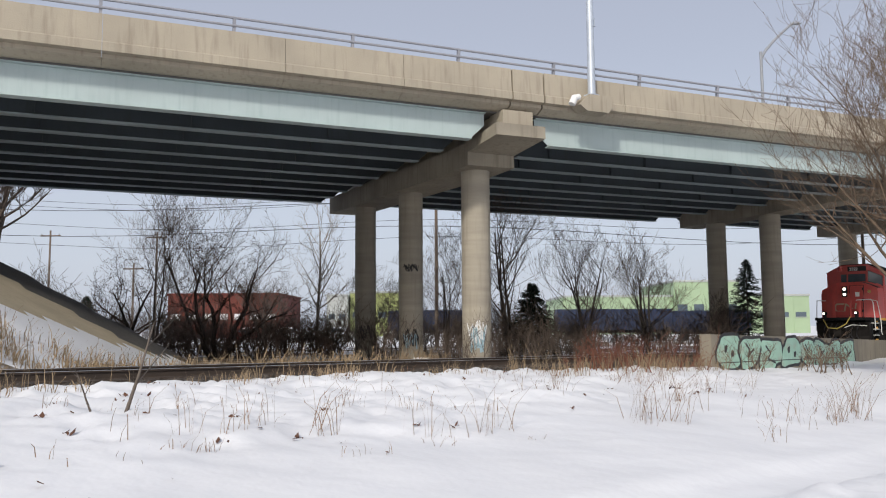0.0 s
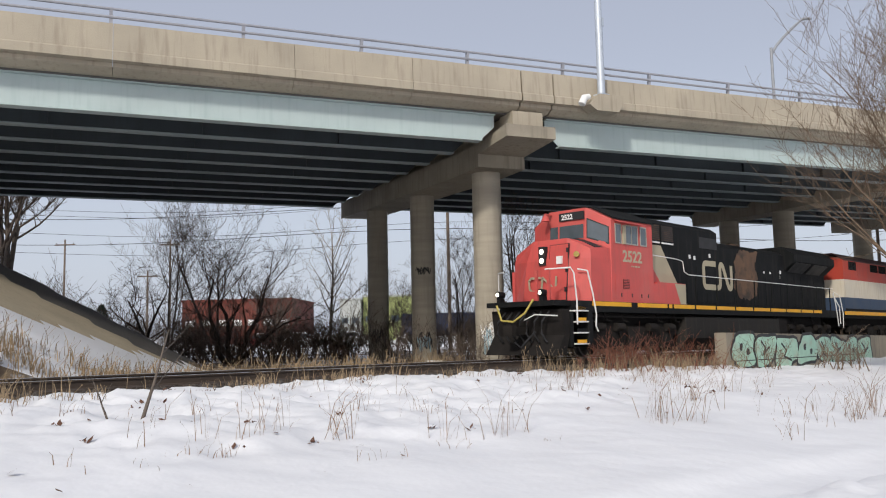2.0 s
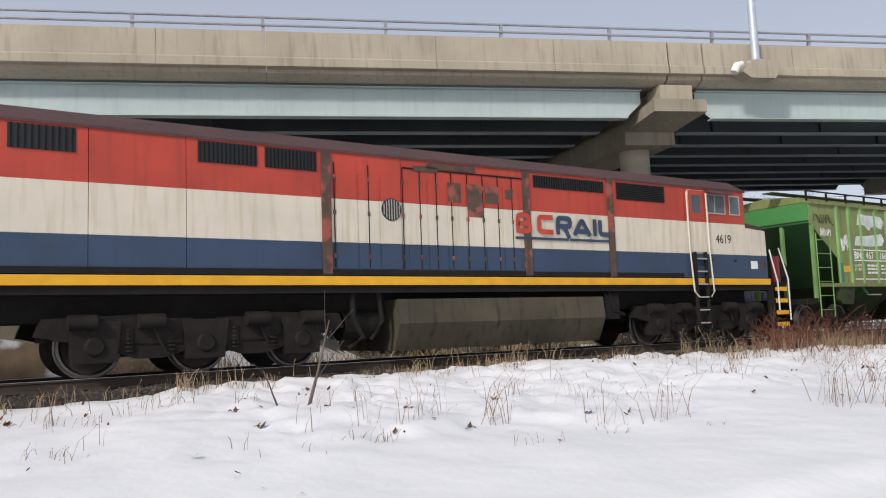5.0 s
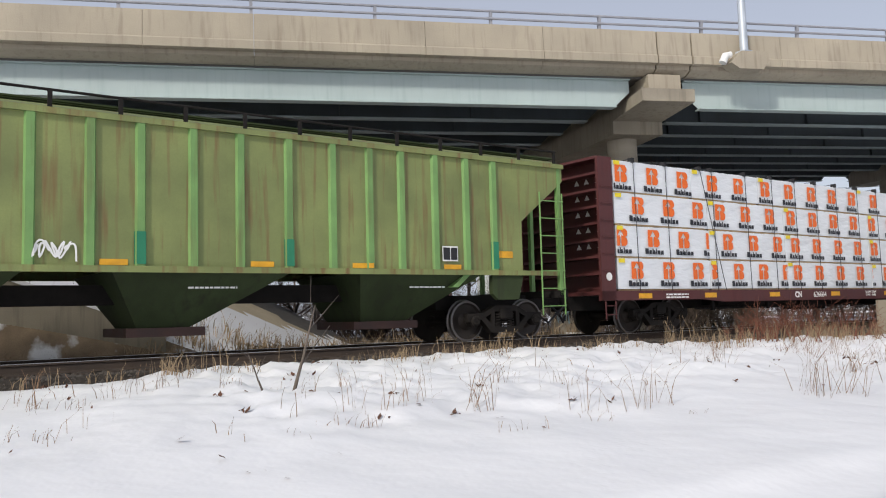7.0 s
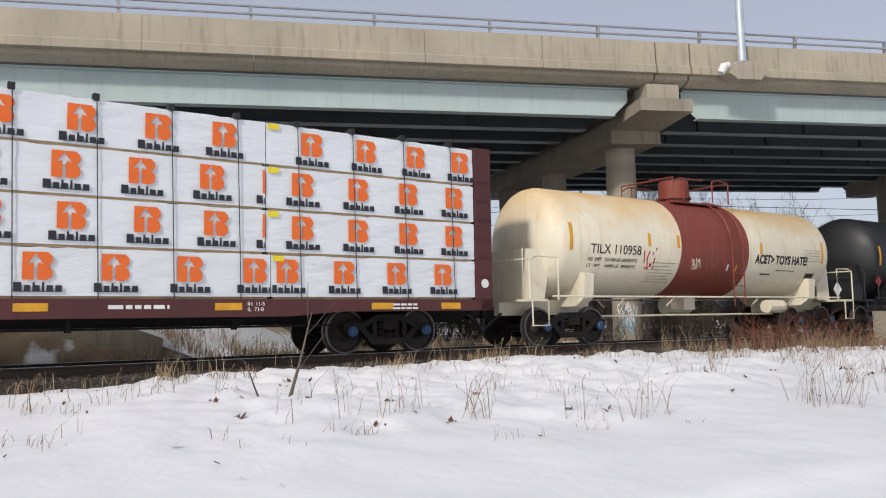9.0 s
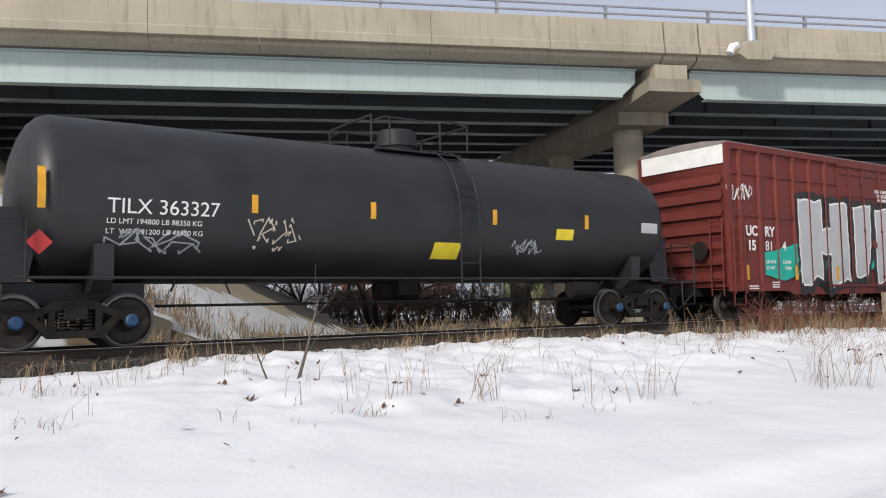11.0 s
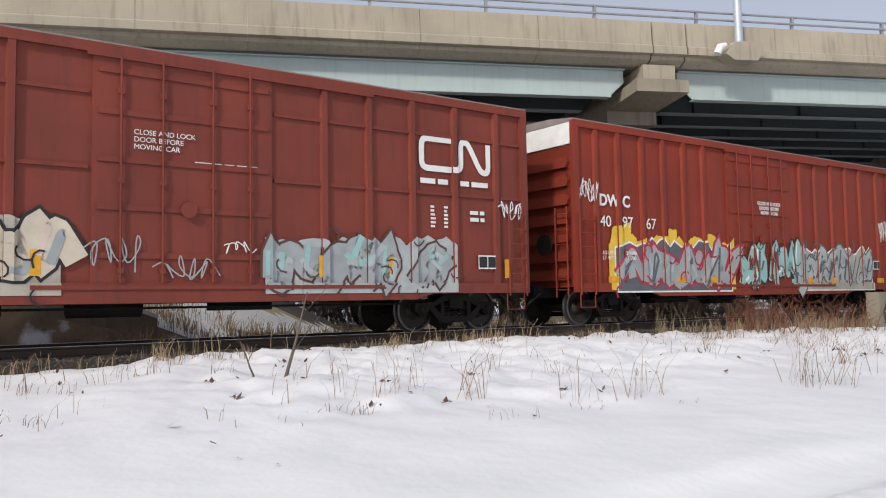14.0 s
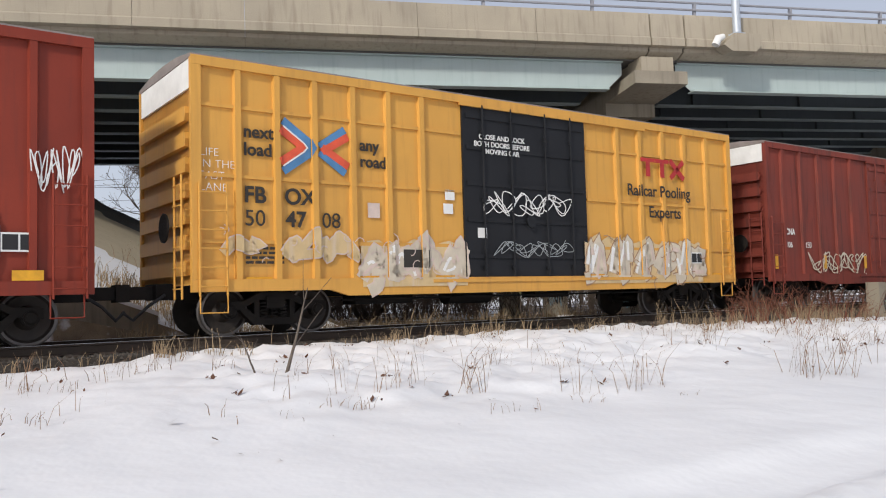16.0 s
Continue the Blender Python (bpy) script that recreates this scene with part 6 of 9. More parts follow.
def curved_rect(name, x0, x1, a0, a1, r, zc, material, car, label=""):
    bm = bmesh.new()
    n = 8
    f = [[bm.verts.new((x, -(r + d) * math.cos(radians(a0 + (a1 - a0) * k / n)), zc + (r + d) * math.sin(radians(a0 + (a1 - a0) * k / n)))) for k in range(n + 1) for x in (x0, x1)] for d in (0.003, 0.008)]
    for k in range(n):
        for g in f:
            bm.faces.new((g[2 * k], g[2 * k + 1], g[2 * k + 3], g[2 * k + 2]))
    return part(name, bm, material, car, label)


def curved_scribble(car, x, ang, w, h, r, zc, material, seed, width=0.03, n=24):
    rng = random.Random(seed)
    pts = [(w * (k / n + 0.14 * math.sin(k * 1.9 + seed)), h * (0.5 + 0.48 * math.sin(k * 2.3 + rng.uniform(-0.6, 0.6)))) for k in range(n)]
    bm = bmesh.new()
    for q in strip(pts, width):
        flat(bm, q, 0, 0.003)
    ob = part("tag", bm, material, car, "scrawled paint tag")
    wrap_on(ob, x, ang, r, zc)


def tank_car(s0, L, r, zc, paint, label, frame_paint, red=None, dome=None):
    c = vehicle("tank_car", s0, label, "tank car")
    if red:
        a, b = red
        part("tank_shell", tank_shell(L, r, zc, 0, a, True, False), paint, c, "rust-stained cream shell", smooth=True)
        part("tank_shell", tank_shell(L, r, zc, b, L, False, True), paint, c, "rust-stained cream shell", smooth=True)
        part("centre_band", tank_shell(L, r + 0.004, zc, a, b, False, False), TANKRED, c, "oxide red centre band", smooth=True)
    else:
        part("tank_shell", tank_shell(L, r, zc), paint, c, "matt black shell", smooth=True)
    dome = dome or L / 2
    top = zc + r
    band = TANKRED if red else TANKBLACK
    bm = bmesh.new()
    lathe(bm, [(top - 0.1, 0.42), (top + 0.1, 0.42), (top + 0.1, 0.5), (top + 0.16, 0.5), (top + 0.16, 0.44), (top + (0.62 if red else 0.45), 0.44), (top + (0.66 if red else 0.48), 0.38)], "z", (dome, 0, 0), 24)
    part("valve_dome", bm, band, c, "valve housing", smooth=True)
    bm = bmesh.new()
    box(bm, dome - 0.9, dome + 1.3, -0.72, 0.72, top - 0.10, top - 0.06)
    part("platform", bm, band, c)
    bm = bmesh.new()
    for y in (-0.95, 0.95):
        for xx in (dome - 1.2, dome - 0.75, dome + 0.55, dome + 1.3):
            tube(bm, [(xx, y, top - 0.05), (xx, y, top + 0.55)], 0.022, 6)
        tube(bm, [(dome - 1.2, y, top + 0.4), (dome - 0.9, y, top + 0.55), (dome + 0.1, y, top + 0.55)], 0.022, 6)
        tube(bm, [(dome + 0.55, y, top + 0.55), (dome + 0.85, y, top + 0.62), (dome + 1.3, y, top + 0.55)], 0.022, 6)
    for xx in (dome - 1.2, dome + 1.3):
        tube(bm, [(xx, -0.95, top + 0.55), (xx, 0.95, top + 0.55)], 0.022, 6)
    part("platform_rail", bm, band, c, smooth=True)
    # side ladder
    bm = bmesh.new()
    for xx in (dome + 0.62, dome + 1.12):
        pts = [(xx, -(r + 0.09) * math.cos(radians(a)), zc + (r + 0.09) * math.sin(radians(a))) for a in range(70, -1, -10)] + [(xx, -(r + 0.09), 0.95)]
        tube(bm, pts, 0.02, 6)
    for k in range(9):
        a = radians(70 - k * 9)
        tube(bm, [(dome + 0.62, -(r + 0.09) * math.cos(a), zc + (r + 0.09) * math.sin(a)), (dome + 1.12, -(r + 0.09) * math.cos(a), zc + (r + 0.09) * math.sin(a))], 0.014, 5)
    for z in (2.2, 1.85, 1.5, 1.15):
        tube(bm, [(dome + 0.62, -(r + 0.09), z), (dome + 1.12, -(r + 0.09), z)], 0.014, 5)
    part("side_ladder", bm, band, c)
    # saddles, end frames, walk rails
    for x in (1.35, L - 1.35):
        bm = bmesh.new()
        prism(bm, [(-0.95, 0.95), (-1.25, 1.15), (-1.30, 1.75), (-1.12, 1.8), (-0.8, 1.45), (0, 1.3), (0.8, 1.45), (1.12, 1.8), (1.30, 1.75), (1.25, 1.15), (0.95, 0.95)], "x", x - 0.16, x + 0.16)
        part("saddle", bm, frame_paint, c, bevel=0.02)
    for s, x in ((-1, -0.75), (1, L + 0.75)):
        bm = bmesh.new()
        box(bm, min(x, x - s * 3.0), max(x, x - s * 3.0), -0.33, 0.33, 0.75, 1.12)
        box(bm, min(x, x - s * 0.55), max(x, x - s * 0.55), -1.45, 1.45, 1.06, 1.12)
        part("stub_sill", bm, frame_paint, c)
        bm = bmesh.new()
        prism(bm, [(x - s * 0.35, 1.12), (x - s * 1.0, 1.12), (x - s * 1.25, 2.35), (x - s * 0.45, 2.35)], "y", -0.85, -0.80)
        prism(bm, [(x - s * 0.35, 1.12), (x - s * 1.0, 1.12), (x - s * 1.25, 2.35), (x - s * 0.45, 2.35)], "y", 0.80, 0.85)
        box(bm, min(x - s * 0.35, x - s * 0.39), max(x - s * 0.35, x - s * 0.39), -0.8, 0.8, 1.12, 2.35)
        part("head_shield", bm, frame_paint, c, "welded end shield")
        bm = bmesh.new()
        tube(bm, [(x, -1.45, 1.1), (x, -1.45, 2.0), (x - s * 0.2, -1.45, 2.12), (x - s * 0.9, -1.45, 2.1), (x - s * 0.9, -1.45, 1.1)], 0.022, 6)
        tube(bm, [(x, 1.45, 1.1), (x, 1.45, 2.05), (x, -1.45, 2.05)], 0.022, 6)
        tube(bm, [(x - s * 0.05, -1.48, 1.08), (x - s * 0.05, -1.48, 0.5), (x - s * 0.55, -1.48, 0.5), (x - s * 0.55, -1.48, 1.08)], 0.022, 6)
        part("end_handrail", bm, frame_paint, c, smooth=True)
    bm = bmesh.new()
    for y in (-1.42, 1.42):
        tube(bm, [(0, y, 1.18), (L, y, 1.18)], 0.026, 6)
        for x in (2.5, 4.4, L - 4.4, L - 2.6):
            tube(bm, [(x, y, 1.18), (x, y * 0.8, 0.95)], 0.02, 5)
    part("side_rail", bm, frame_paint, c)
    bm = bmesh.new()
    lathe(bm, [(dome - 0.5, 0.25), (dome + 0.5, 0.25)], "x", (0, 0.1, 0.98), 14)
    box(bm, dome - 0.25, dome + 0.25, -0.4, 0.4, 0.85, 1.25)
    tube(bm, [(2.4, -0.5, 0.7), (L - 2.4, -0.5, 0.7)], 0.03, 6)
    lathe(bm, [(L - 3.3, 0.2), (L - 2.5, 0.2)], "x", (0, -0.9, 0.92), 12)
    part("brake_gear", bm, UNDER if not red else frame_paint, c)
    truck(c, 0.95, blue=True)
    truck(c, L - 0.95, blue=True)
    coupler(c, -0.75, -1)
    coupler(c, L + 0.75, 1)
    return c


STENCILGREY = mat("thin_grey_stencil", (0.28, 0.25, 0.20), 0.6, bump=0)


def build_tanks():
    r, zc, L = 1.40, 2.60, 12.6
    c = tank_car(132.1, L, r, zc, CREAM, "rust-stained cream tank car with a red centre band", CREAM, (4.8, 7.85), 6.3)
    curved_text("reporting_mark", "TILX 110958", 1.35, -14, 0.34, r, zc, BLACK, c, squeeze=1.02, bold=0.004)
    curved_text("weight_stencil", "LD  LMT   221100 LB 100250 KG", 1.3, -22, 0.13, r, zc, BLACK, c)
    curved_text("weight_stencil", "LT   WT     64900 LB  29450 KG", 1.3, -29, 0.13, r, zc, BLACK, c)
    curved_text("tag_words", "ACET> TOYS HATE!", 8.2, -17, 0.36, r, zc, BLACK, c, squeeze=0.85, bold=0.012)
    curved_scribble(c, 3.35, -30, 0.5, 0.6, r, zc, TAGRED, 3, 0.04, 12)
    curved_scribble(c, 5.3, -28, 0.4, 0.35, r, zc, CREAM, 5, 0.015, 22)
    for x, a0, a1 in ((0.62, -12, 16), (3.45, -4, 10), (4.62, -4, 10), (8.4, -6, 8), (11.7, -14, 14)):
        curved_rect("reflector", x, x + 0.11, a0, a1, r, zc, YELLOWMARK, c)
    curved_rect("reflector", 6.9, 6.97, -28, -20, r, zc, WHITE, c)
    curved_rect("reflector", 7.3, 7.37, -28, -20, r, zc, YELLOWMARK, c)
    for k in range(7):
        curved_rect("stencil_line", 3.65, 4.65 - 0.1 * (k % 3), -46 + k * 4, -45.3 + k * 4, r, zc, STENCILGREY, c)
    for k in range(5):
        curved_rect("stencil_line", 10.75, 11.6, -12 + k * 3.4, -11.5 + k * 3.4, r, zc, STENCILGREY, c)
    curved_rect("service_stencil", 11.0, 11.45, -36, -28, r, zc, BLACK, c)
    curved_rect("stencil_line", 9.3, 10.3, -26, -25, r, zc, PRINT, c)
    curved_rect("stencil_line", 8.6, 9.1, -32, -30, r, zc, PRINT, c)
    bm = bmesh.new()
    flat(bm, [(12.35, 1.45), (12.6, 1.2), (12.85, 1.45), (12.6, 1.7)], -1.36, 0.01)
    part("placard", bm, WHITE, c, "diamond hazard placard")
    c = tank_car(147.0, 15.6, 1.48, 2.60, TANKBLACK, "matt black tank car with white stencils", TANKBLACK, None, 7.9)
    curved_text("reporting_mark", "TILX 363327", 1.35, -13, 0.36, 1.48, 2.60, WHITE, c)
    curved_text("weight_stencil", "LD LMT 194800 LB 88350 KG", 1.35, -20, 0.13, 1.48, 2.60, WHITE, c)
    curved_text("weight_stencil", "LT  WT    91200 LB 41350 KG", 1.35, -27, 0.13, 1.48, 2.60, WHITE, c)
    for x, a0, a1 in ((0.3, -12, 14), (3.86, -9, 4), (6.36, -9, 4), (9.47, -9, 4), (12.3, -9, 4)):
        curved_rect("reflector", x, x + 0.12, a0, a1, 1.48, 2.60, YELLOWMARK, c)
    curved_rect("yellow_panel", 8.0, 8.7, -42, -26, 1.48, 2.60, TAGY, c)
    curved_rect("yellow_panel", 11.4, 11.95, -20, -10, 1.48, 2.60, TAGY, c)
    curved_rect("stencil_panel", 14.3, 14.9, -10, 0, 1.48, 2.60, SILVER, c)
    curved_scribble(c, 1.4, -42, 1.6, 0.5, 1.48, 2.60, GREYTAG, 8, 0.03, 30)
    curved_scribble(c, 3.9, -38, 0.9, 0.7, 1.48, 2.60, CREAMTAG, 9, 0.025, 30)
    curved_scribble(c, 10.2, -36, 0.8, 0.4, 1.48, 2.60, GREYTAG, 10, 0.03, 20)
    bm = bmesh.new()
    flat(bm, [(0.15, 1.75), (0.35, 1.55), (0.55, 1.75), (0.35, 1.95)], -1.36, 0.01)
    part("placard", bm, TAGRED, c, "red diamond hazard placard")


build_tanks()


# ---- leading locomotive: red cab, black hood ----
CABRED = mat("faded_locomotive_red", (0.56, 0.085, 0.075), 0.5, var=0.14, scale=0.9, bump=0.04, streak=(0.36, 0.085, 0.07), streak_amount=0.6, patch=(0.50, 0.14, 0.12), patch_amount=0.35)
HOODBLACK = mat("dusty_black_hood", (0.008, 0.009, 0.010), 0.75, gloss=0.2, var=0.3, scale=0.9, bump=0.04, streak=(0.03, 0.027, 0.024), streak_amount=0.5)
STRIPE = mat("sill_stripe_yellow", (0.76, 0.385, 0.012), 0.5, var=0.10, scale=3, bump=0.02)
BEIGE = mat("beige_wedge_paint", (0.42, 0.37, 0.26), 0.6, var=0.1, scale=1.2, bump=0.02)
RUSTY = mat("rust_burn", (0.13, 0.075, 0.045), 0.8, var=0.35, scale=2.5, patch=(0.03, 0.025, 0.022), patch_amount=0.8)
TANKGREY = mat("fuel_tank_grime", (0.026, 0.024, 0.022), 0.75, gloss=0.25, var=0.3, scale=0.8, streak=(0.055, 0.048, 0.038), streak_amount=0.5)
LIGHTTRIM = mat("bare_window_trim", (0.42, 0.40, 0.36), 0.5, 0.3, var=0.1, bump=0)


def slab(name, pts, axis, a0, a1, material, parent, label="", bevel=0.0):
    bm = bmesh.new()
    prism(bm, pts, axis, a0, a1)
    return part(name, bm, material, parent, label, bevel=bevel)


def side_window(parent, x0, x1, z0, z1, y):
    t = 0.035
    bm = bmesh.new()
    box(bm, x0 - t, x0, y - 0.02, y, z0 - t, z1 + t)
    box(bm, x1, x1 + t, y - 0.02, y, z0 - t, z1 + t)
    box(bm, x0, x1, y - 0.02, y, z0 - t, z0)
    box(bm, x0, x1, y - 0.02, y, z1, z1 + t)
    f = part("window_frame", bm, LIGHTTRIM, parent)
    block("pane", (x0, x1, y - 0.008, y - 0.004, z0, z1), GLASS, f, "dark reflecting pane")


def rail_line(name, pts, parent, r=0.02, material=None):
    bm = bmesh.new()
    tube(bm, pts, r, 8)
    return part(name, bm, material or CHROME, parent, smooth=True)


def louvers(parent, x0, x1, z0, z1, y, n, vertical=False, material=None):
    f = block("grille_recess", (x0, x1, y - 0.012, y - 0.002, z0, z1), BLACK, parent)
    for k in range(n):
        if vertical:
            x = x0 + (k + 0.5) * (x1 - x0) / n
            b = (x - 0.012, x + 0.012, y - 0.03, y - 0.013, z0, z1)
        else:
            z = z0 + (k + 0.5) * (z1 - z0) / n
            b = (x0, x1, y - 0.03, y - 0.013, z - 0.012, z + 0.012)
        block("slat", b, material or HOODBLACK, f)


def facing(p0, p1):
    """A frame whose -y looks out of a facet that runs from p0 to p1 in plan."""
    d = Vector((p1[0] - p0[0], p1[1] - p0[1], 0))
    return Matrix.Translation((p0[0], p0[1], 0)) @ Matrix.Rotation(math.atan2(d.y, d.x), 4, "Z"), d.length


def build_red_loco():
    c = vehicle("locomotive", 46.06, "red and black diesel locomotive with a wide nose and lit headlights", "locomotive")
    L = 19.74
    # frame
    bm = bmesh.new()
    box(bm, -0.55, L + 0.3, -1.5, 1.5, 1.38, 1.70)
    fr = part("frame", bm, HOODBLACK, c, "black frame and walkway")
    x = 0.22
    for w in (2.2, 1.9, 0.3, 1.5, 1.5, 1.5, 1.5, 1.5, 1.5, 1.5, 1.3, 1.0):
        block("sill_stripe", (x, x + w - 0.1, -1.512, -1.502, 1.56, 1.69), STRIPE, fr, "yellow sill stripe")
        x += w + (0.28 if x < 2 else 0.02)
    # nose: raked centre facet, two angled facets, sloping shoulders
    low = [(-0.12, -0.87), (0.22, -1.48), (1.30, -1.48), (1.30, 1.48), (0.22, 1.48), (-0.12, 0.87)]
    mid = [(0.02, -0.80, 3.0), (0.25, -1.48, 3.0), (1.30, -1.48, 3.0), (1.30, 1.48, 3.0), (0.25, 1.48, 3.0), (0.02, 0.80, 3.0)]
    high = [(0.20, -0.66, 3.66), (0.30, -1.44, 3.28), (1.30, -1.44, 3.36), (1.30, 1.44, 3.36), (0.30, 1.44, 3.28), (0.20, 0.66, 3.66)]
    bm = bmesh.new()
    rings = [[bm.verts.new((x, y, 1.702)) for x, y in low], [bm.verts.new(p) for p in mid], [bm.verts.new(p) for p in high]]
    back0, back1 = bm.verts.new((1.30, -0.66, 3.62)), bm.verts.new((1.30, 0.66, 3.62))
    bm.faces.new(rings[0][::-1])
    for p, q in zip(rings, rings[1:]):
        for i in range(6):
            if i != 2 or q is rings[1]:
                bm.faces.new((p[i], p[(i + 1) % 6], q[(i + 1) % 6], q[i]))
    h = rings[2]
    bm.faces.new((rings[1][2], rings[1][3], h[3], back1, back0, h[2]))
    bm.faces.new((h[0], h[1], h[2], back0))
    bm.faces.new((h[5], h[0], back0, back1))
    bm.faces.new((h[4], h[5], back1, h[3]))
    nose = part("nose", bm, CABRED, c, "faceted red nose", bevel=0.025)
    slab("nose_door", [(-0.145, 1.76), (0.06, 3.46), (0.09, 3.46), (-0.115, 1.76)], "y", -0.80, -0.12, CABRED, nose, bevel=0.01)
    slab("door_seam", [(-0.128, 1.74), (0.085, 3.48), (0.095, 3.48), (-0.118, 1.74)], "y", -0.835, -0.085, BLACK, nose)
    for z in (2.0, 2.6, 3.2):
        xx = -0.15 + (z - 1.76) * 0.1206
        block("hinge", (xx - 0.02, xx + 0.02, -0.83, -0.76, z, z + 0.14), BLACK, nose)
    slab("anti_slip_deck", [(-1.38, 3.335), (-0.68, 3.635), (0.68, 3.635), (1.38, 3.335), (1.38, 3.375), (0.68, 3.675), (-0.68, 3.675), (-1.38, 3.375)], "x", 0.62, 1.25, BLACK, nose)
    block("class_plate", (-0.055, 0.02, -0.62, -0.42, 2.86, 3.10), WHITE, nose, "small white plate")
    m, fl = facing((-0.05, -0.82), (0.24, -1.48))
    bm = bmesh.new()
    lathe(bm, [(-0.06, 0.085), (0.03, 0.085)], "y", (0.30, 0, 3.12), 14)
    bm.transform(m)
    part("marker_light", bm, mat("amber_lens", (0.35, 0.26, 0.06), 0.3, bump=0), nose)
    emblem_m = Matrix.Translation((-0.075, 0.62, 2.05)) @ Matrix.Rotation(-math.pi / 2, 4, "Z")
    bm = bmesh.new()
    for q in strip([(0.45, 0.42), (0.1, 0.42), (0.0, 0.34), (0.0, 0.08), (0.1, 0.0), (0.45, 0.0), (0.55, 0.42), (1.0, 0.02), (1.08, 0.42)], 0.07):
        flat(bm, q, 0, 0.004)
    bm.transform(emblem_m @ Matrix.Rotation(0.12, 4, "X"))
    part("nose_emblem", bm, BEIGE, nose, "worn beige emblem on the nose")
    # headlights and ditch lights
    block("headlight_box", (-0.06, 0.10, 0.02, 0.26, 2.86, 3.44), BLACK, nose)
    for z in (3.0, 3.28):
        bm = bmesh.new()
        lathe(bm, [(-0.085, 0.07), (-0.061, 0.08)], "x", (0, 0.14, z), 16)
        part("headlight", bm, LAMP, nose, "lit headlight")
    for y in (-0.82, 0.82):
        bm = bmesh.new()
        lathe(bm, [(-1.40, 0.09), (-1.37, 0.115), (-1.12, 0.095)], "x", (0, y, 1.93), 16)
        d = part("ditch_light", bm, HOODBLACK, c)
        bm = bmesh.new()
        lathe(bm, [(-1.415, 0.05), (-1.402, 0.06)], "x", (0, y, 1.93), 16)
        part("lens", bm, LAMP, d, "lit lens")
        block("lamp_bracket", (-1.36, -1.14, y - 0.06, y + 0.06, 1.70, 1.83), HOODBLACK, d)
    # cab
    cabplan = [(0.98, -0.7), (1.28, -1.5), (3.71, -1.5), (3.71, 1.5), (1.28, 1.5), (0.98, 0.7)]
    bm = bmesh.new()
    lo = [bm.verts.new((x, y, 1.702)) for x, y in cabplan]
    hi = [bm.verts.new((x + (0.16 if x < 1.2 else 0.06 if x < 2 else 0), y, z)) for (x, y), z in zip(cabplan, (4.70, 4.28, 4.28, 4.28, 4.28, 4.70))]
    rl = bm.verts.new((3.71, -0.7, 4.70))
    rr = bm.verts.new((3.71, 0.7, 4.70))
    bm.faces.new(lo[::-1])
    bm.faces.new((hi[0], hi[5], rr, rl))
    bm.faces.new((hi[0], rl, hi[2], hi[1]))
    bm.faces.new((hi[5], hi[4], hi[3], rr))
    bm.faces.new((lo[0], lo[1], hi[1], hi[0]))
    bm.faces.new((lo[1], lo[2], hi[2], hi[1]))
    bm.faces.new((lo[2], lo[3], hi[3], rr, rl, hi[2]))
    bm.faces.new((lo[3], lo[4], hi[4], hi[3]))
    bm.faces.new((lo[4], lo[5], hi[5], hi[4]))
    bm.faces.new((lo[5], lo[0], hi[0], hi[5]))
    cab = part("cab", bm, CABRED, c, "red driving cab", bevel=0.02)
    bm = bmesh.new()
    prism(bm, [(-1.56, 4.285), (-0.7, 4.715), (0.7, 4.715), (1.56, 4.285), (1.56, 4.32), (0.7, 4.76), (-0.7, 4.76), (-1.56, 4.32)], "x", 1.42, 3.76)
    part("cab_roof", bm, HOODBLACK, cab, "dark cab roof")
    slab("sun_awning", [(-1.5, 4.25), (-1.72, 4.16), (-1.72, 4.18), (-1.5, 4.28)], "x", 1.5, 3.0, CABRED, cab)
    for a, b in ((1.57, 1.85), (2.14, 2.44), (2.48, 2.79), (3.0, 3.31)):
        side_window(cab, a, b, 3.56, 4.12, -1.502)
    block("arm_rest", (1.94, 2.08, -1.56, -1.50, 3.52, 4.12), BEIGE, cab)
    # windscreens on the front facets
    for y0, y1, z0, z1 in ((-0.64, 0.28, 3.74, 4.18), (0.36, 0.66, 3.74, 4.18)):
        bm = bmesh.new()
        prism(bm, [(0.96 + 0.053 * (z - 1.7) + k, z) for z, k in ((z0, 0), (z1, 0), (z1, 0.05), (z0, 0.05))], "y", y0, y1)
        part("windscreen", bm, GLASS, cab, "dark windscreen")
    def facet(name, y_t, z_t, material, lift, label=""):
        bm = bmesh.new()
        p = [Vector((0.98, -0.7, 1.7)), Vector((1.28, -1.5, 1.7)), Vector((1.34, -1.5, 4.28)), Vector((1.14, -0.7, 4.70))]
        n = (p[1] - p[0]).cross(p[3] - p[0]).normalized()
        n = n if n.x < 0 else -n
        q = []
        for s, t in ((y_t[0], z_t[0]), (y_t[1], z_t[0]), (y_t[1], z_t[1]), (y_t[0], z_t[1])):
            a = p[0].lerp(p[1], s)
            b = p[3].lerp(p[2], s)
            q.append(a.lerp(b, t) + n * lift)
        f = [bm.verts.new(v) for v in q]
        g = [bm.verts.new(v - n * 0.01) for v in q]
        bm.faces.new(f)
        bm.faces.new(g[::-1])
        for i in range(4):
            bm.faces.new((f[i], f[(i + 1) % 4], g[(i + 1) % 4], g[i]))
        return part(name, bm, material, cab, label)
    facet("windscreen_frame", (0.06, 0.93), (0.68, 0.895), BLACK, 0.012)
    facet("windscreen", (0.10, 0.89), (0.695, 0.88), GLASS, 0.02, "dark windscreen")
    block("number_board", (1.07, 1.14, -0.68, 0.28, 4.34, 4.60), BLACK, cab, "black number board")
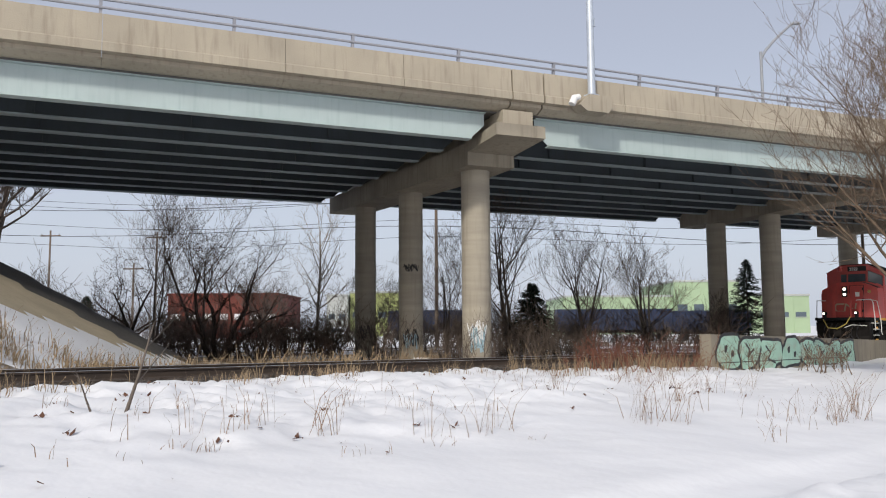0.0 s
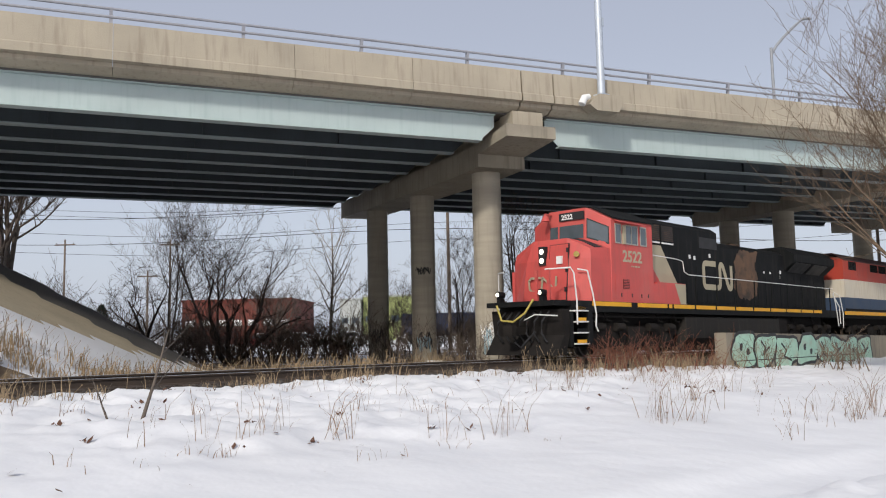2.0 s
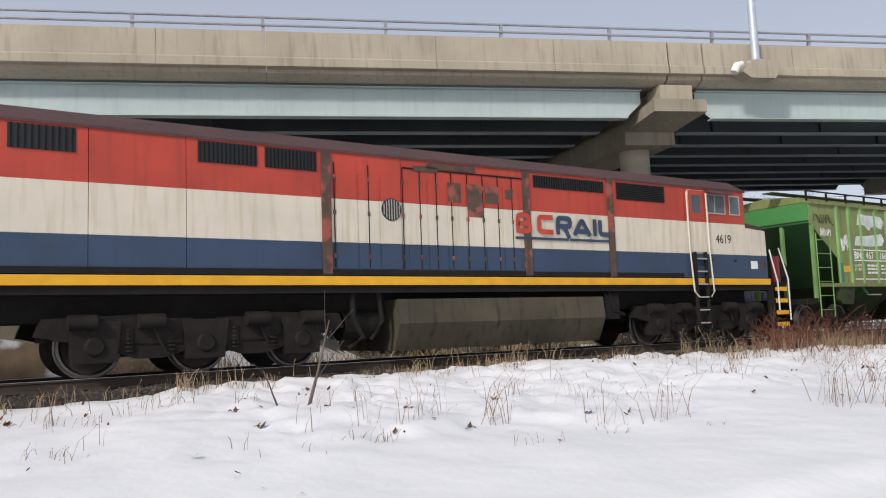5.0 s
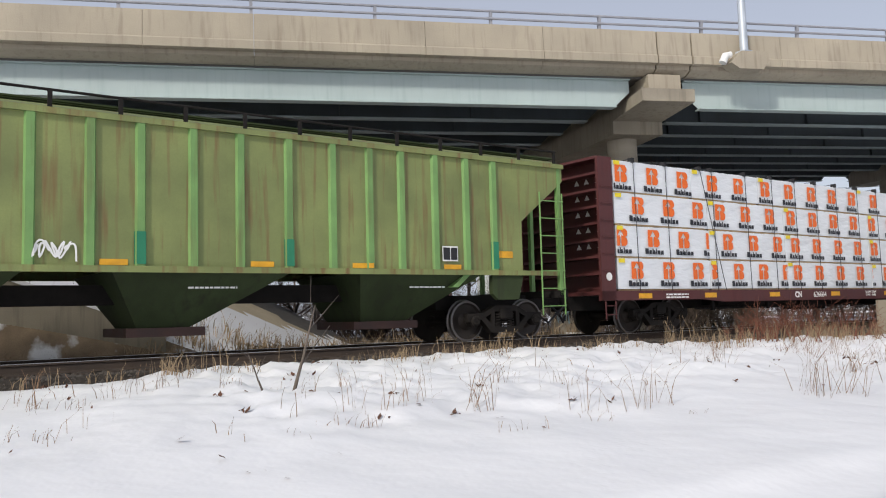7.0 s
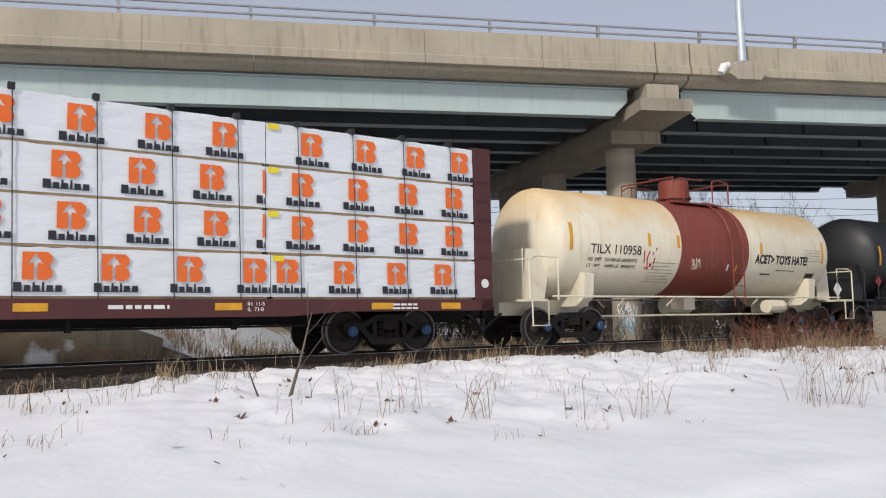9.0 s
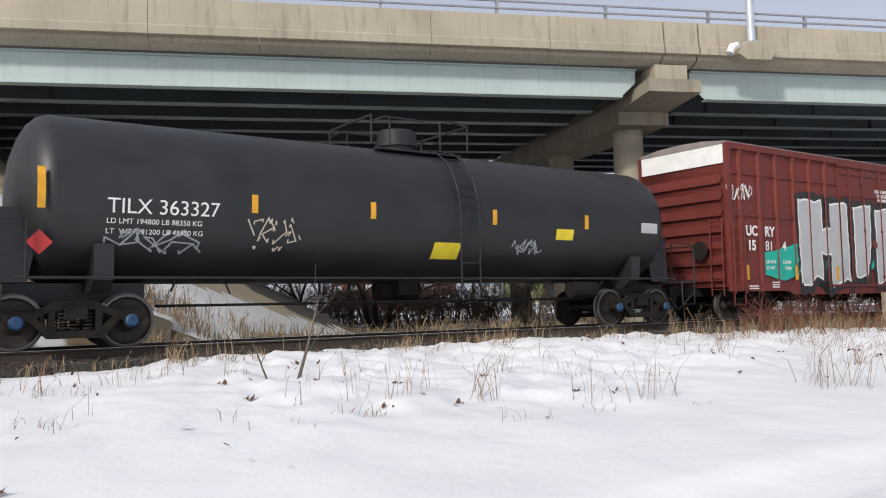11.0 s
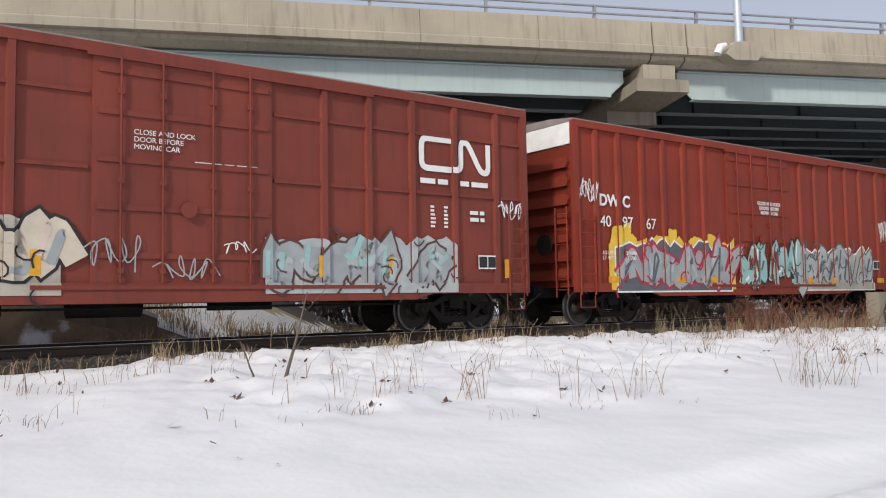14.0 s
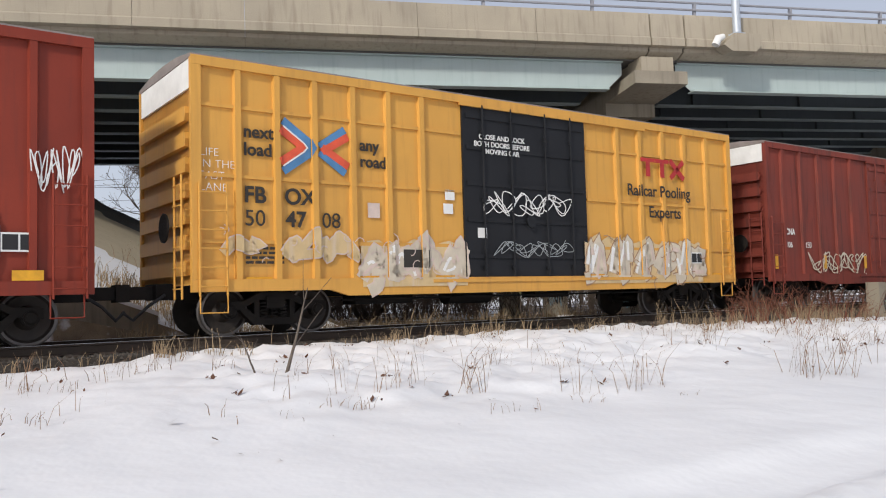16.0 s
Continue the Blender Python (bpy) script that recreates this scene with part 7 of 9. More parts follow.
    lettering("board_digits", "2522", 0, 0, 0.22, 0, WHITE, cab, m=Matrix.Translation((1.065, 0.18, 4.385)) @ Matrix.Rotation(-math.pi / 2, 4, "Z"), bold=0.006)
    bm = bmesh.new()
    lathe(bm, [(4.36, 0.15), (4.40, 0.13), (4.52, 0.09), (4.58, 0.03)], "z", (0.80, 0.62, 0), 14)
    box(bm, 0.76, 1.1, 0.58, 0.66, 4.57, 4.62)
    part("bell", bm, CABRED, cab, smooth=True)
    lettering("road_number", "2522", 1.93, 2.98, 0.50, -1.504, BEIGE, cab, squeeze=1.12, bold=0.014)
    bars("class_stencil", 2.4, 2.80, 0.5, 0.08, 1, -1.504, BEIGE, cab)
    slab("access_panel", [(1.48, 1.78), (3.69, 1.78), (3.69, 2.55), (1.48, 2.55)], "y", -1.515, -1.503, CABRED, cab, bevel=0.006)
    louvers(cab, 1.89, 2.24, 2.12, 2.42, -1.516, 6, material=CABRED)
    bm = bmesh.new()
    for x in (1.75, 2.35, 2.9, 3.3):
        rect(bm, x, x + 0.06, 1.86, 1.98, -1.516)
    part("latch", bm, DARKLETTER, cab)
    # low red cabinet and beige wedge behind the cab
    slab("equipment_cabinet", [(3.73, 1.702), (5.93, 1.702), (5.93, 2.42), (4.08, 2.42), (4.08, 2.36), (3.73, 2.36)], "y", -1.42, -1.06, CABRED, c, "low red cabinet", bevel=0.02)
    slab("beige_wedge", [(5.55, 1.71), (5.92, 1.71), (5.92, 2.40), (5.20, 2.40)], "y", -1.428, -1.421, BEIGE, c)
    slab("beige_wedge", [(3.73, 2.44), (3.73, 3.73), (4.99, 3.73), (6.04, 2.44)], "y", -1.058, -1.052, BEIGE, c, "slanted beige paint wedge")
    slab("red_wedge", [(3.74, 2.44), (3.74, 3.66), (4.19, 3.17), (4.88, 2.44)], "y", -1.064, -1.0585, CABRED, c)
    slab("beige_wedge", [(5.95, 1.71), (5.95, 2.5), (6.65, 1.71)], "y", -1.058, -1.052, BEIGE, c)
    # hood in its sections
    for a, b, top, lab in ((3.72, 9.1, 4.66, "tall forward hood section"), (9.1, 14.6, 4.18, "black engine hood with rust burns"), (14.6, 19.54, 4.18, "")):
        bm = bmesh.new()
        prism(bm, [(-1.05, 1.702), (-1.05, top - 0.18), (-0.8, top), (0.8, top), (1.05, top - 0.18), (1.05, 1.702)], "x", a, b - 0.01)
        part("hood", bm, HOODBLACK, c, lab, bevel=0.02)
    for x in (4.16, 5.06):
        louvers(c, x, x + 0.75, 3.90, 4.44, -1.06, 8, material=RUSTY)
        block("grille_sill", (x, x + 0.75, -1.09, -1.06, 3.80, 3.85), WHITE, c)
    block("mesh_panel", (7.69, 9.05, -1.068, -1.052, 3.84, 4.25), BLACK, c, "dark mesh grille")
    bm = bmesh.new()
    prism(bm, [(-1.5, 3.75), (-1.5, 4.05), (-1.0, 4.4), (1.0, 4.4), (1.5, 4.05), (1.5, 3.75), (1.05, 3.35), (-1.05, 3.35)], "x", 15.1, 19.64)
    part("radiator_wing", bm, HOODBLACK, c, "flared radiator section", bevel=0.03)
    for x in (15.3, 17.2):
        bm = bmesh.new()
        prism(bm, [(-1.49, 3.70), (-1.07, 3.33), (-1.10, 3.31), (-1.52, 3.68)], "x", x, x + 1.6)
        part("radiator_screen", bm, BLACK, c)
    k = 0
    for x0 in [6.7 + 0.72 * i for i in range(17)]:
        block("hood_door", (x0, x0 + 0.68, -1.064, -1.052, 1.85, 3.15), HOODBLACK, c, bevel=0.004)
    slab("rust_burn", roughened([(10.35, 2.5), (10.5, 3.1), (10.4, 3.5), (10.9, 3.97), (12.5, 3.97), (12.2, 3.4), (12.45, 2.9), (12.3, 2.2), (11.5, 2.0), (10.8, 2.1)], 0.06, 0.12, 31), "y", -1.0665, -1.0645, RUSTY, c, "burned rusty patch")
    emblem(c, 7.95, 2.42, 2.25, 0.88, BEIGE, [], 0.21, sheet=-1.066)
    bm = bmesh.new()
    for x, z in ((6.9, 3.4), (7.25, 3.38), (8.4, 3.52), (13.0, 3.1), (13.6, 3.1), (14.6, 3.2), (14.6, 3.0)):
        rect(bm, x, x + 0.14, z, z + 0.14, -1.055)
    part("sticker", bm, WHITE, c)
    block("exhaust_stack", (11.6, 12.4, -0.35, 0.35, 4.18, 4.36), RUSTY, c)
    bm = bmesh.new()
    tube(bm, [(9.3, -0.3, 4.42), (9.8, -0.3, 4.42)], [0.09, 0.05], 8)
    tube(bm, [(9.3, 0.0, 4.46), (9.9, 0.0, 4.46)], [0.10, 0.05], 8)
    box(bm, 9.5, 9.6, -0.4, 0.1, 4.16, 4.42)
    part("air_horn", bm, BLACK, c, smooth=True)
    # handrails
    rail_line("handrail", [(3.75, -1.45, 3.3), (5.4, -1.45, 3.25), (5.75, -1.45, 3.2), (5.82, -1.45, 2.85), (6.1, -1.45, 2.75), (19.4, -1.45, 2.70)], c, 0.017)
    for x in [6.6 + 1.55 * i for i in range(9)]:
        block("stanchion", (x - 0.02, x + 0.02, -1.47, -1.43, 1.70, 2.73), HOODBLACK, c)
    # front steps, rails, pilot
    for k in range(4):
        z = 0.42 + 0.32 * k
        block("step", (-0.60, -0.05, -1.55, -1.05, z, z + 0.04), CHROME, c)
        block("step_edge", (-0.55, -0.10, -1.50, -1.49, z + 0.045, z + 0.14), STRIPE if k != 1 else HOODBLACK, c, "yellow step edge")
    block("step_well", (-0.03, 0.20, -1.52, -0.9, 0.35, 1.38), HOODBLACK, c)
    block("step_well", (-0.72, -0.59, -1.4, -0.9, 0.35, 1.38), HOODBLACK, c)
    rail_line("grab_rail", [(-1.12, -0.8, 2.62), (-0.67, -1.40, 2.66), (-0.60, -1.46, 2.5), (-0.54, -1.5, 1.7), (-0.57, -1.52, 1.0)], c, 0.024)
    rail_line("grab_rail", [(-0.07, -1.2, 2.66), (0.08, -1.46, 2.6), (0.23, -1.53, 1.9), (0.36, -1.54, 1.3), (0.32, -1.54, 0.95), (0.43, -1.54, 0.8)], c, 0.024)
    rail_line("grab_rail", [(-1.12, 0.8, 2.62), (-0.67, 1.4, 2.66), (-0.54, 1.5, 1.7), (-0.57, 1.52, 1.0)], c, 0.024)
    for y in (-0.5, 0.35, -0.95):
        block("end_post", (-1.17, -1.11, y - 0.05, y + 0.05, 1.7, 2.6), CABRED, c)
    block("front_platform", (-1.36, -0.55, -1.3, 1.3, 1.55, 1.70), HOODBLACK, c)
    slab("pilot", [(-1.07, 1.45), (-0.97, 0.7), (-1.37, 0.12), (-0.92, 0.12), (-0.72, 0.7), (-0.72, 1.45)], "y", -1.35, 1.35, UNDER, c, "black pilot plough", bevel=0.03)
    bm = bmesh.new()
    for k in range(7):
        y = -0.9 + k * 0.28
        tube(bm, [(-1.07, y, 1.4), (-1.37, y + 0.05, 1.1), (-1.34, y + 0.1, 0.75), (-1.22, y, 0.5)], 0.03, 6)
    part("hose_bundle", bm, BLACK, c, "bundle of black air hoses", smooth=True)
    rail_line("jumper_cable", [(-1.37, -0.55, 1.75), (-1.52, -0.35, 1.35), (-1.52, 0.1, 1.1), (-1.47, 0.6, 1.15), (-1.40, 0.85, 1.6)], c, 0.032, mat("yellow_cable", (0.50, 0.40, 0.10), 0.6, var=0.2))
    rail_line("cut_lever", [(-1.22, -1.3, 1.25), (-1.37, -0.6, 1.3), (-1.37, -0.2, 1.15)], c, 0.02)
    coupler(c, -1.12, -1)
    coupler(c, L + 0.3, 1)
    # fuel tank and underfloor
    bm = bmesh.new()
    prism(bm, [(-1.42, 1.28), (-1.45, 0.55), (-1.15, 0.12), (1.15, 0.12), (1.45, 0.55), (1.42, 1.28)], "x", 5.8, 13.4)
    part("fuel_tank", bm, TANKGREY, c, "black fuel tank", bevel=0.05)
    block("battery_box", (13.25, 14.2, -1.4, -0.8, 0.55, 1.3), UNDER, c, bevel=0.03)
    bm = bmesh.new()
    for x in (0.2, 1.1, 2.0, 4.1, 5.2, 13.5, 15.0, 17.0, 18.2):
        tube(bm, [(x, -1.3, 1.38), (x + 0.1, -1.32, 1.15), (x + 0.4, -1.3, 1.1)], 0.035, 6)
    tube(bm, [(0.3, -1.38, 1.25), (5.8, -1.38, 1.25)], 0.03, 6)
    part("pipework", bm, UNDER, c)
    block("underbody", (0.2, 19.4, -0.85, 0.85, 0.95, 1.378), UNDER, c)
    loco_truck(c, 2.85)
    loco_truck(c, 16.74)
    rail_line("grab_rail", [(19.3, -1.5, 2.5), (19.5, -1.52, 1.9), (19.7, -1.52, 1.0)], c, 0.024)
    rail_line("grab_rail", [(19.75, -1.3, 2.5), (19.95, -1.5, 1.9), (19.95, -1.52, 1.1)], c, 0.024)


build_red_loco()

# ---- second locomotive: full-width striped body, cab at the rear ----
BCRED = mat("striped_loco_red", (0.46, 0.055, 0.032), 0.6, var=0.16, scale=0.8, bump=0.04, streak=(0.22, 0.04, 0.025), streak_amount=0.45)
BCWHITE = mat("striped_loco_cream", (0.66, 0.60, 0.49), 0.6, var=0.08, scale=1.0, bump=0.04, streak=(0.45, 0.33, 0.18), streak_amount=0.5)
BCBLUE = mat("striped_loco_blue", (0.032, 0.058, 0.110), 0.6, var=0.2, scale=1.0, bump=0.04, streak=(0.04, 0.045, 0.06), streak_amount=0.4)
BCROOF = mat("sooty_brown_roof", (0.085, 0.040, 0.038), 0.75, var=0.3, scale=1.0, streak=(0.03, 0.02, 0.02), streak_amount=0.6)
PEEL = mat("peeling_patch", (0.09, 0.055, 0.04), 0.8, var=0.4, scale=4, patch=(0.40, 0.10, 0.07), patch_amount=0.7)


def build_striped_loco():
    c = vehicle("locomotive", 67.3, "red, cream and blue striped diesel locomotive, rusty and weathered", "locomotive")
    X0, X1 = -0.5, 18.75
    secs = [X0, 1.4, 3.0, 5.69, 7.4, 10.72, 13.41, 16.2, X1]
    for a, b in zip(secs, secs[1:]):
        bm = bmesh.new()
        box(bm, a, b - 0.012, -1.5, 1.5, 1.72, 2.36)
        part("lower_panel", bm, BCBLUE, c, "dark blue lower band")
        bm = bmesh.new()
        box(bm, a, b - 0.012, -1.5, 1.5, 2.361, 3.22)
        part("middle_panel", bm, BCWHITE, c, "dirty cream middle band")
        bm = bmesh.new()
        prism(bm, [(-1.5, 3.221), (-1.5, 4.15), (-1.25, 4.28), (1.25, 4.28), (1.5, 4.15), (1.5, 3.221)], "x", a, b - 0.012)
        part("upper_panel", bm, BCRED, c, "faded red upper band")
    bm = bmesh.new()
    prism(bm, [(-1.53, 4.13), (-1.27, 4.28), (-1.0, 4.44), (1.0, 4.44), (1.27, 4.28), (1.53, 4.13), (1.53, 4.18), (1.0, 4.5), (-1.0, 4.5), (-1.53, 4.18)], "x", X0, X1 + 0.05)
    part("roof", bm, BCROOF, c, "soot-brown roof")
    for x in (5.69, 10.72, 13.41):
        block("panel_strap", (x - 0.1, x + 0.1, -1.53, -1.501, 1.75, 4.15), PEEL, c, "peeling rusty joint strip")
    # hood doors
    for x0 in [7.55 + 0.50 * k for k in range(6)] + [5.9, 6.4, 6.9]:
        for z0, z1, m in ((1.85, 2.352, BCBLUE), (2.368, 3.212, BCWHITE), (3.23, 3.72, BCRED)):
            block("hood_door", (x0, x0 + 0.46, -1.512, -1.5015, z0, z1), m, c)
    for x in (5.86, 6.62, 7.42, 7.84, 8.25, 8.64, 9.06, 9.48, 9.9, 10.3):
        block("door_seam", (x - 0.011, x + 0.011, -1.5165, -1.5125, 1.86, 3.93), UNDER, c)
        for z in (2.05, 2.9, 3.6):
            block("door_hinge", (x - 0.03, x + 0.03, -1.524, -1.5168, z, z + 0.09), PEEL, c)
    block("door_header", (7.42, 10.6, -1.5175, -1.5135, 3.93, 3.965), UNDER, c)
    for a, b in ((-0.5, 5.58), (5.8, 10.61), (10.83, 13.3), (13.52, 16.0)):
        block("sill_grime", (a, b, -1.5215, -1.5128, 1.722, 1.83), UNDER, c, "grimy rail above the sill")
    for x, z, w, h in ((8.0, 3.98, 1.3, 0.12), (8.55, 3.3, 0.34, 0.42), (9.05, 3.0, 0.42, 0.72), (9.55, 3.32, 0.36, 0.4), (10.1, 3.45, 0.22, 0.22), (7.7, 3.9, 0.6, 0.12)):
        block("peeled_patch", (x, x + w, -1.518, -1.5125, z, z + h), PEEL, c, "peeled and burned paint")
    bm = bmesh.new()
    lathe(bm, [(-1.53, 0.23), (-1.502, 0.23)], "y", (7.14, 0, 3.06), 24)
    port = part("round_vent", bm, BLACK, c, "round vent with bars")
    for k in range(7):
        x = 7.14 - 0.18 + k * 0.06
        h = math.sqrt(max(0, 0.21 ** 2 - (x - 7.14) ** 2))
        block("vent_bar", (x - 0.01, x + 0.01, -1.54, -1.531, 3.06 - h, 3.06 + h), LIGHTTRIM, port)
    for a, b in ((3.2, 4.3), (4.45, 5.5)):
        louvers(c, a, b, 3.72, 4.1, -1.502, 14, True)
    louvers(c, 0.2, 1.2, 3.7, 4.1, -1.502, 10, True)
    louvers(c, 10.95, 13.2, 3.78, 4.06, -1.502, 30, True)
    louvers(c, 13.65, 15.4, 3.66, 4.08, -1.502, 9, False)
    # painted railway wordmark drawn as bent bands
    bands = ((BCRED, [(10.43, 2.70), (10.43, 3.11), (10.74, 3.11), (10.74, 2.92), (10.43, 2.92)]), (BCRED, [(10.43, 2.75), (10.78, 2.75), (10.78, 2.92), (10.55, 2.92)]),
             (BCRED, [(11.48, 3.09), (11.06, 3.09), (11.06, 2.75), (11.48, 2.75)]),
             (BCBLUE, [(11.63, 2.70), (11.63, 3.09), (12.02, 3.09), (12.02, 2.90), (11.66, 2.90)]), (BCBLUE, [(11.84, 2.88), (11.98, 2.62)]),
             (BCBLUE, [(12.14, 2.70), (12.40, 3.08), (12.66, 2.70)]), (BCBLUE, [(12.24, 2.80), (12.56, 2.80)]),
             (BCBLUE, [(12.82, 2.70), (12.82, 3.11)]), (BCBLUE, [(13.0, 3.10), (13.0, 2.75), (13.32, 2.75)]))
    for k, (m, pts) in enumerate(bands):
        bm = bmesh.new()
        for q in ribbon(rounded(pts, 0.09, 3), 0.115):
            flat(bm, q, -1.532 - 0.0006 * (k % 3), 0.006)
        part("wordmark_band", bm, m, c, "painted railway wordmark")
    block("wordmark_line", (10.35, 11.95, -1.532, -1.526, 2.56, 2.62), BCBLUE, c)
    block("wordmark_line", (12.0, 13.32, -1.532, -1.526, 2.56, 2.62), BCBLUE, c)
    # frame and stripe
    block("frame", (X0 - 0.3, 19.75, -1.45, 1.45, 1.38, 1.71), UNDER, c)
    bm = bmesh.new()
    box(bm, X0, 19.74, -1.515, -1.452, 1.53, 1.70)
    part("sill_stripe", bm, STRIPE, c, "yellow sill stripe")
    # cab details
    dr = block("cab_door", (16.32, 16.92, -1.53, -1.501, 2.40, 4.08), BCWHITE, c, "cab side door", bevel=0.012)
    block("door_upper", (16.33, 16.91, -1.536, -1.5305, 3.22, 4.07), BCRED, dr)
    block("door_pane", (16.46, 16.80, -1.542, -1.537, 3.46, 3.95), GLASS, dr)
    for a, b in ((17.12, 17.42), (17.46, 17.86), (18.1, 18.5)):
        side_window(c, a, b, 3.50, 3.98, -1.502)
    slab("sun_awning", [(-1.5, 4.10), (-1.75, 3.98), (-1.75, 4.0), (-1.5, 4.14)], "x", 17.05, 18.0, BCROOF, c)
    lettering("road_number", "4619", 17.41, 2.67, 0.34, -1.504, PRINT, c, squeeze=0.98, bold=0.008)
    bm = bmesh.new()
    for x, z in ((17.2, 2.2), (18.2, 2.2)):
        lathe(bm, [(-1.53, 0.035), (-1.5, 0.035)], "y", (x, 0, z), 8)
    part("lug", bm, BLACK, c)
    rail_line("grab_rail", [(16.2, -1.58, 4.0), (16.2, -1.6, 2.4), (16.28, -1.6, 1.35), (16.45, -1.6, 1.2)], c, 0.022, BCWHITE)
    rail_line("grab_rail", [(17.0, -1.58, 4.0), (17.0, -1.6, 2.4), (17.08, -1.6, 1.35), (16.95, -1.6, 1.2)], c, 0.022, BCWHITE)
    bm = bmesh.new()
    for xx in (16.42, 16.86):
        box(bm, xx - 0.03, xx + 0.03, -1.60, -1.52, 0.45, 2.4)
    ldr = part("cab_ladder", bm, UNDER, c, "dark cab ladder")
    for k in range(6):
        z = 0.5 + k * 0.34
        block("rung", (16.45, 16.83, -1.62, -1.5, z, z + 0.035), LIGHTTRIM, ldr)
    # short nose and rear end
    bm = bmesh.new()
    box(bm, X1 + 0.002, 19.72, -1.46, 1.46, 1.72, 2.36)
    nz = part("nose", bm, BCBLUE, c)
    bm = bmesh.new()
    prism(bm, [(X1 + 0.002, 2.362), (19.72, 2.362), (19.70, 3.08), (X1 + 0.002, 3.14)], "y", -1.46, 1.46)
    part("nose_upper", bm, BCWHITE, nz)
    slab("nose_cap", [(X1 + 0.002, 3.142), (19.70, 3.082), (19.6, 3.2), (X1 + 0.002, 3.3)], "y", -1.4, 1.4, BCROOF, nz)
    block("placard", (18.95, 19.25, -1.468, -1.461, 1.98, 2.2), WHITE, nz, "white placard")
    block("placard", (19.4, 19.65, -1.468, -1.461, 1.98, 2.2), PEEL, nz)
    slab("step_well", [(19.72, 1.7), (19.72, 0.35), (20.0, 0.35), (19.9, 1.7)], "y", -1.45, -1.38, UNDER, c)
    for k in range(4):
        z = 0.35 + 0.34 * k
        block("step", (20.02, 20.6, -1.45, -0.95, z, z + 0.05), UNDER, c)
        block("step_edge", (20.02, 20.6, -1.458, -1.451, z - 0.02, z + 0.10), STRIPE, c, "yellow step edge")
    block("rear_platform", (19.76, 20.75, -1.3, 1.3, 1.50, 1.62), UNDER, c)
    for y in (-1.1, 0.2):
        block("end_post", (20.55, 20.7, y - 0.1, y + 0.1, 1.62, 2.4), mat("dull_red_post", (0.20, 0.03, 0.03), 0.6), c)
    rail_line("grab_rail", [(19.85, -1.46, 2.55), (20.1, -1.5, 1.6), (20.1, -1.5, 0.8)], c, 0.022)
    rail_line("grab_rail", [(20.3, -1.46, 2.6), (20.62, -1.5, 1.7), (20.62, -1.5, 0.5)], c, 0.022)
    # leading end
    bm = bmesh.new()
    for z in (3.55, 3.75):
        lathe(bm, [(X0 - 0.06, 0.09), (X0 - 0.002, 0.09)], "x", (0, -0.7, z), 14)
    part("rear_light", bm, GLASS, c, "unlit marker lights")
    block("end_platform", (X0 - 1.0, X0 - 0.3, -1.3, 1.3, 1.5, 1.62), UNDER, c)
    lettering("end_number", "4619", 0, 0, 0.26, 0, WHITE, c, m=Matrix.Translation((X0 - 0.01, -0.4, 3.75)) @ Matrix.Rotation(-math.pi / 2, 4, "Z"))
    rail_line("grab_rail", [(X0 - 0.9, -1.3, 2.6), (X0 - 0.6, -1.48, 2.4), (X0 - 0.35, -1.5, 1.6), (X0 - 0.4, -1.5, 0.9)], c, 0.022)
    # underfloor
    bm = bmesh.new()
    prism(bm, [(-1.40, 1.25), (-1.46, 0.75), (-1.2, 0.2), (1.2, 0.2), (1.46, 0.75), (1.40, 1.25)], "x", 7.3, 13.1)
    part("fuel_tank", bm, mat("dusty_fuel_tank", (0.085, 0.073, 0.052), 0.8, gloss=0.2, var=0.35, scale=0.7, streak=(0.03, 0.027, 0.022), streak_amount=0.8), c, "dusty brown fuel tank", bevel=0.05)
    bm = bmesh.new()
    tube(bm, [(6.3, -1.3, 1.4), (6.3, -1.35, 0.9), (6.5, -1.35, 0.5), (6.2, -1.3, 0.3)], 0.06, 8)
    tube(bm, [(6.9, -1.3, 1.4), (6.95, -1.35, 0.8), (6.7, -1.3, 0.45)], 0.05, 8)
    tube(bm, [(13.4, -1.3, 1.38), (13.5, -1.35, 0.9), (13.9, -1.3, 0.8)], 0.05, 8)
    box(bm, 13.2, 13.7, -1.35, -0.8, 0.7, 1.3)
    lathe(bm, [(6.2, 0.3), (7.0, 0.3)], "x", (0, -0.9, 0.75), 14)
    part("pipework", bm, UNDER, c)
    block("underbody", (0.2, 19.4, -0.85, 0.85, 0.95, 1.378), UNDER, c)
    loco_truck(c, 3.4, 1.85)
    loco_truck(c, 17.1, 1.85)
    coupler(c, X0 - 1.0, -1)
    coupler(c, 20.7, 1)


build_striped_loco()


# ---- painted wall by the track ----
MINT = mat("mint_spray", (0.36, 0.56, 0.45), 0.7, var=0.12, scale=3, bump=0.05, patch=(0.40, 0.36, 0.28), patch_amount=0.4)


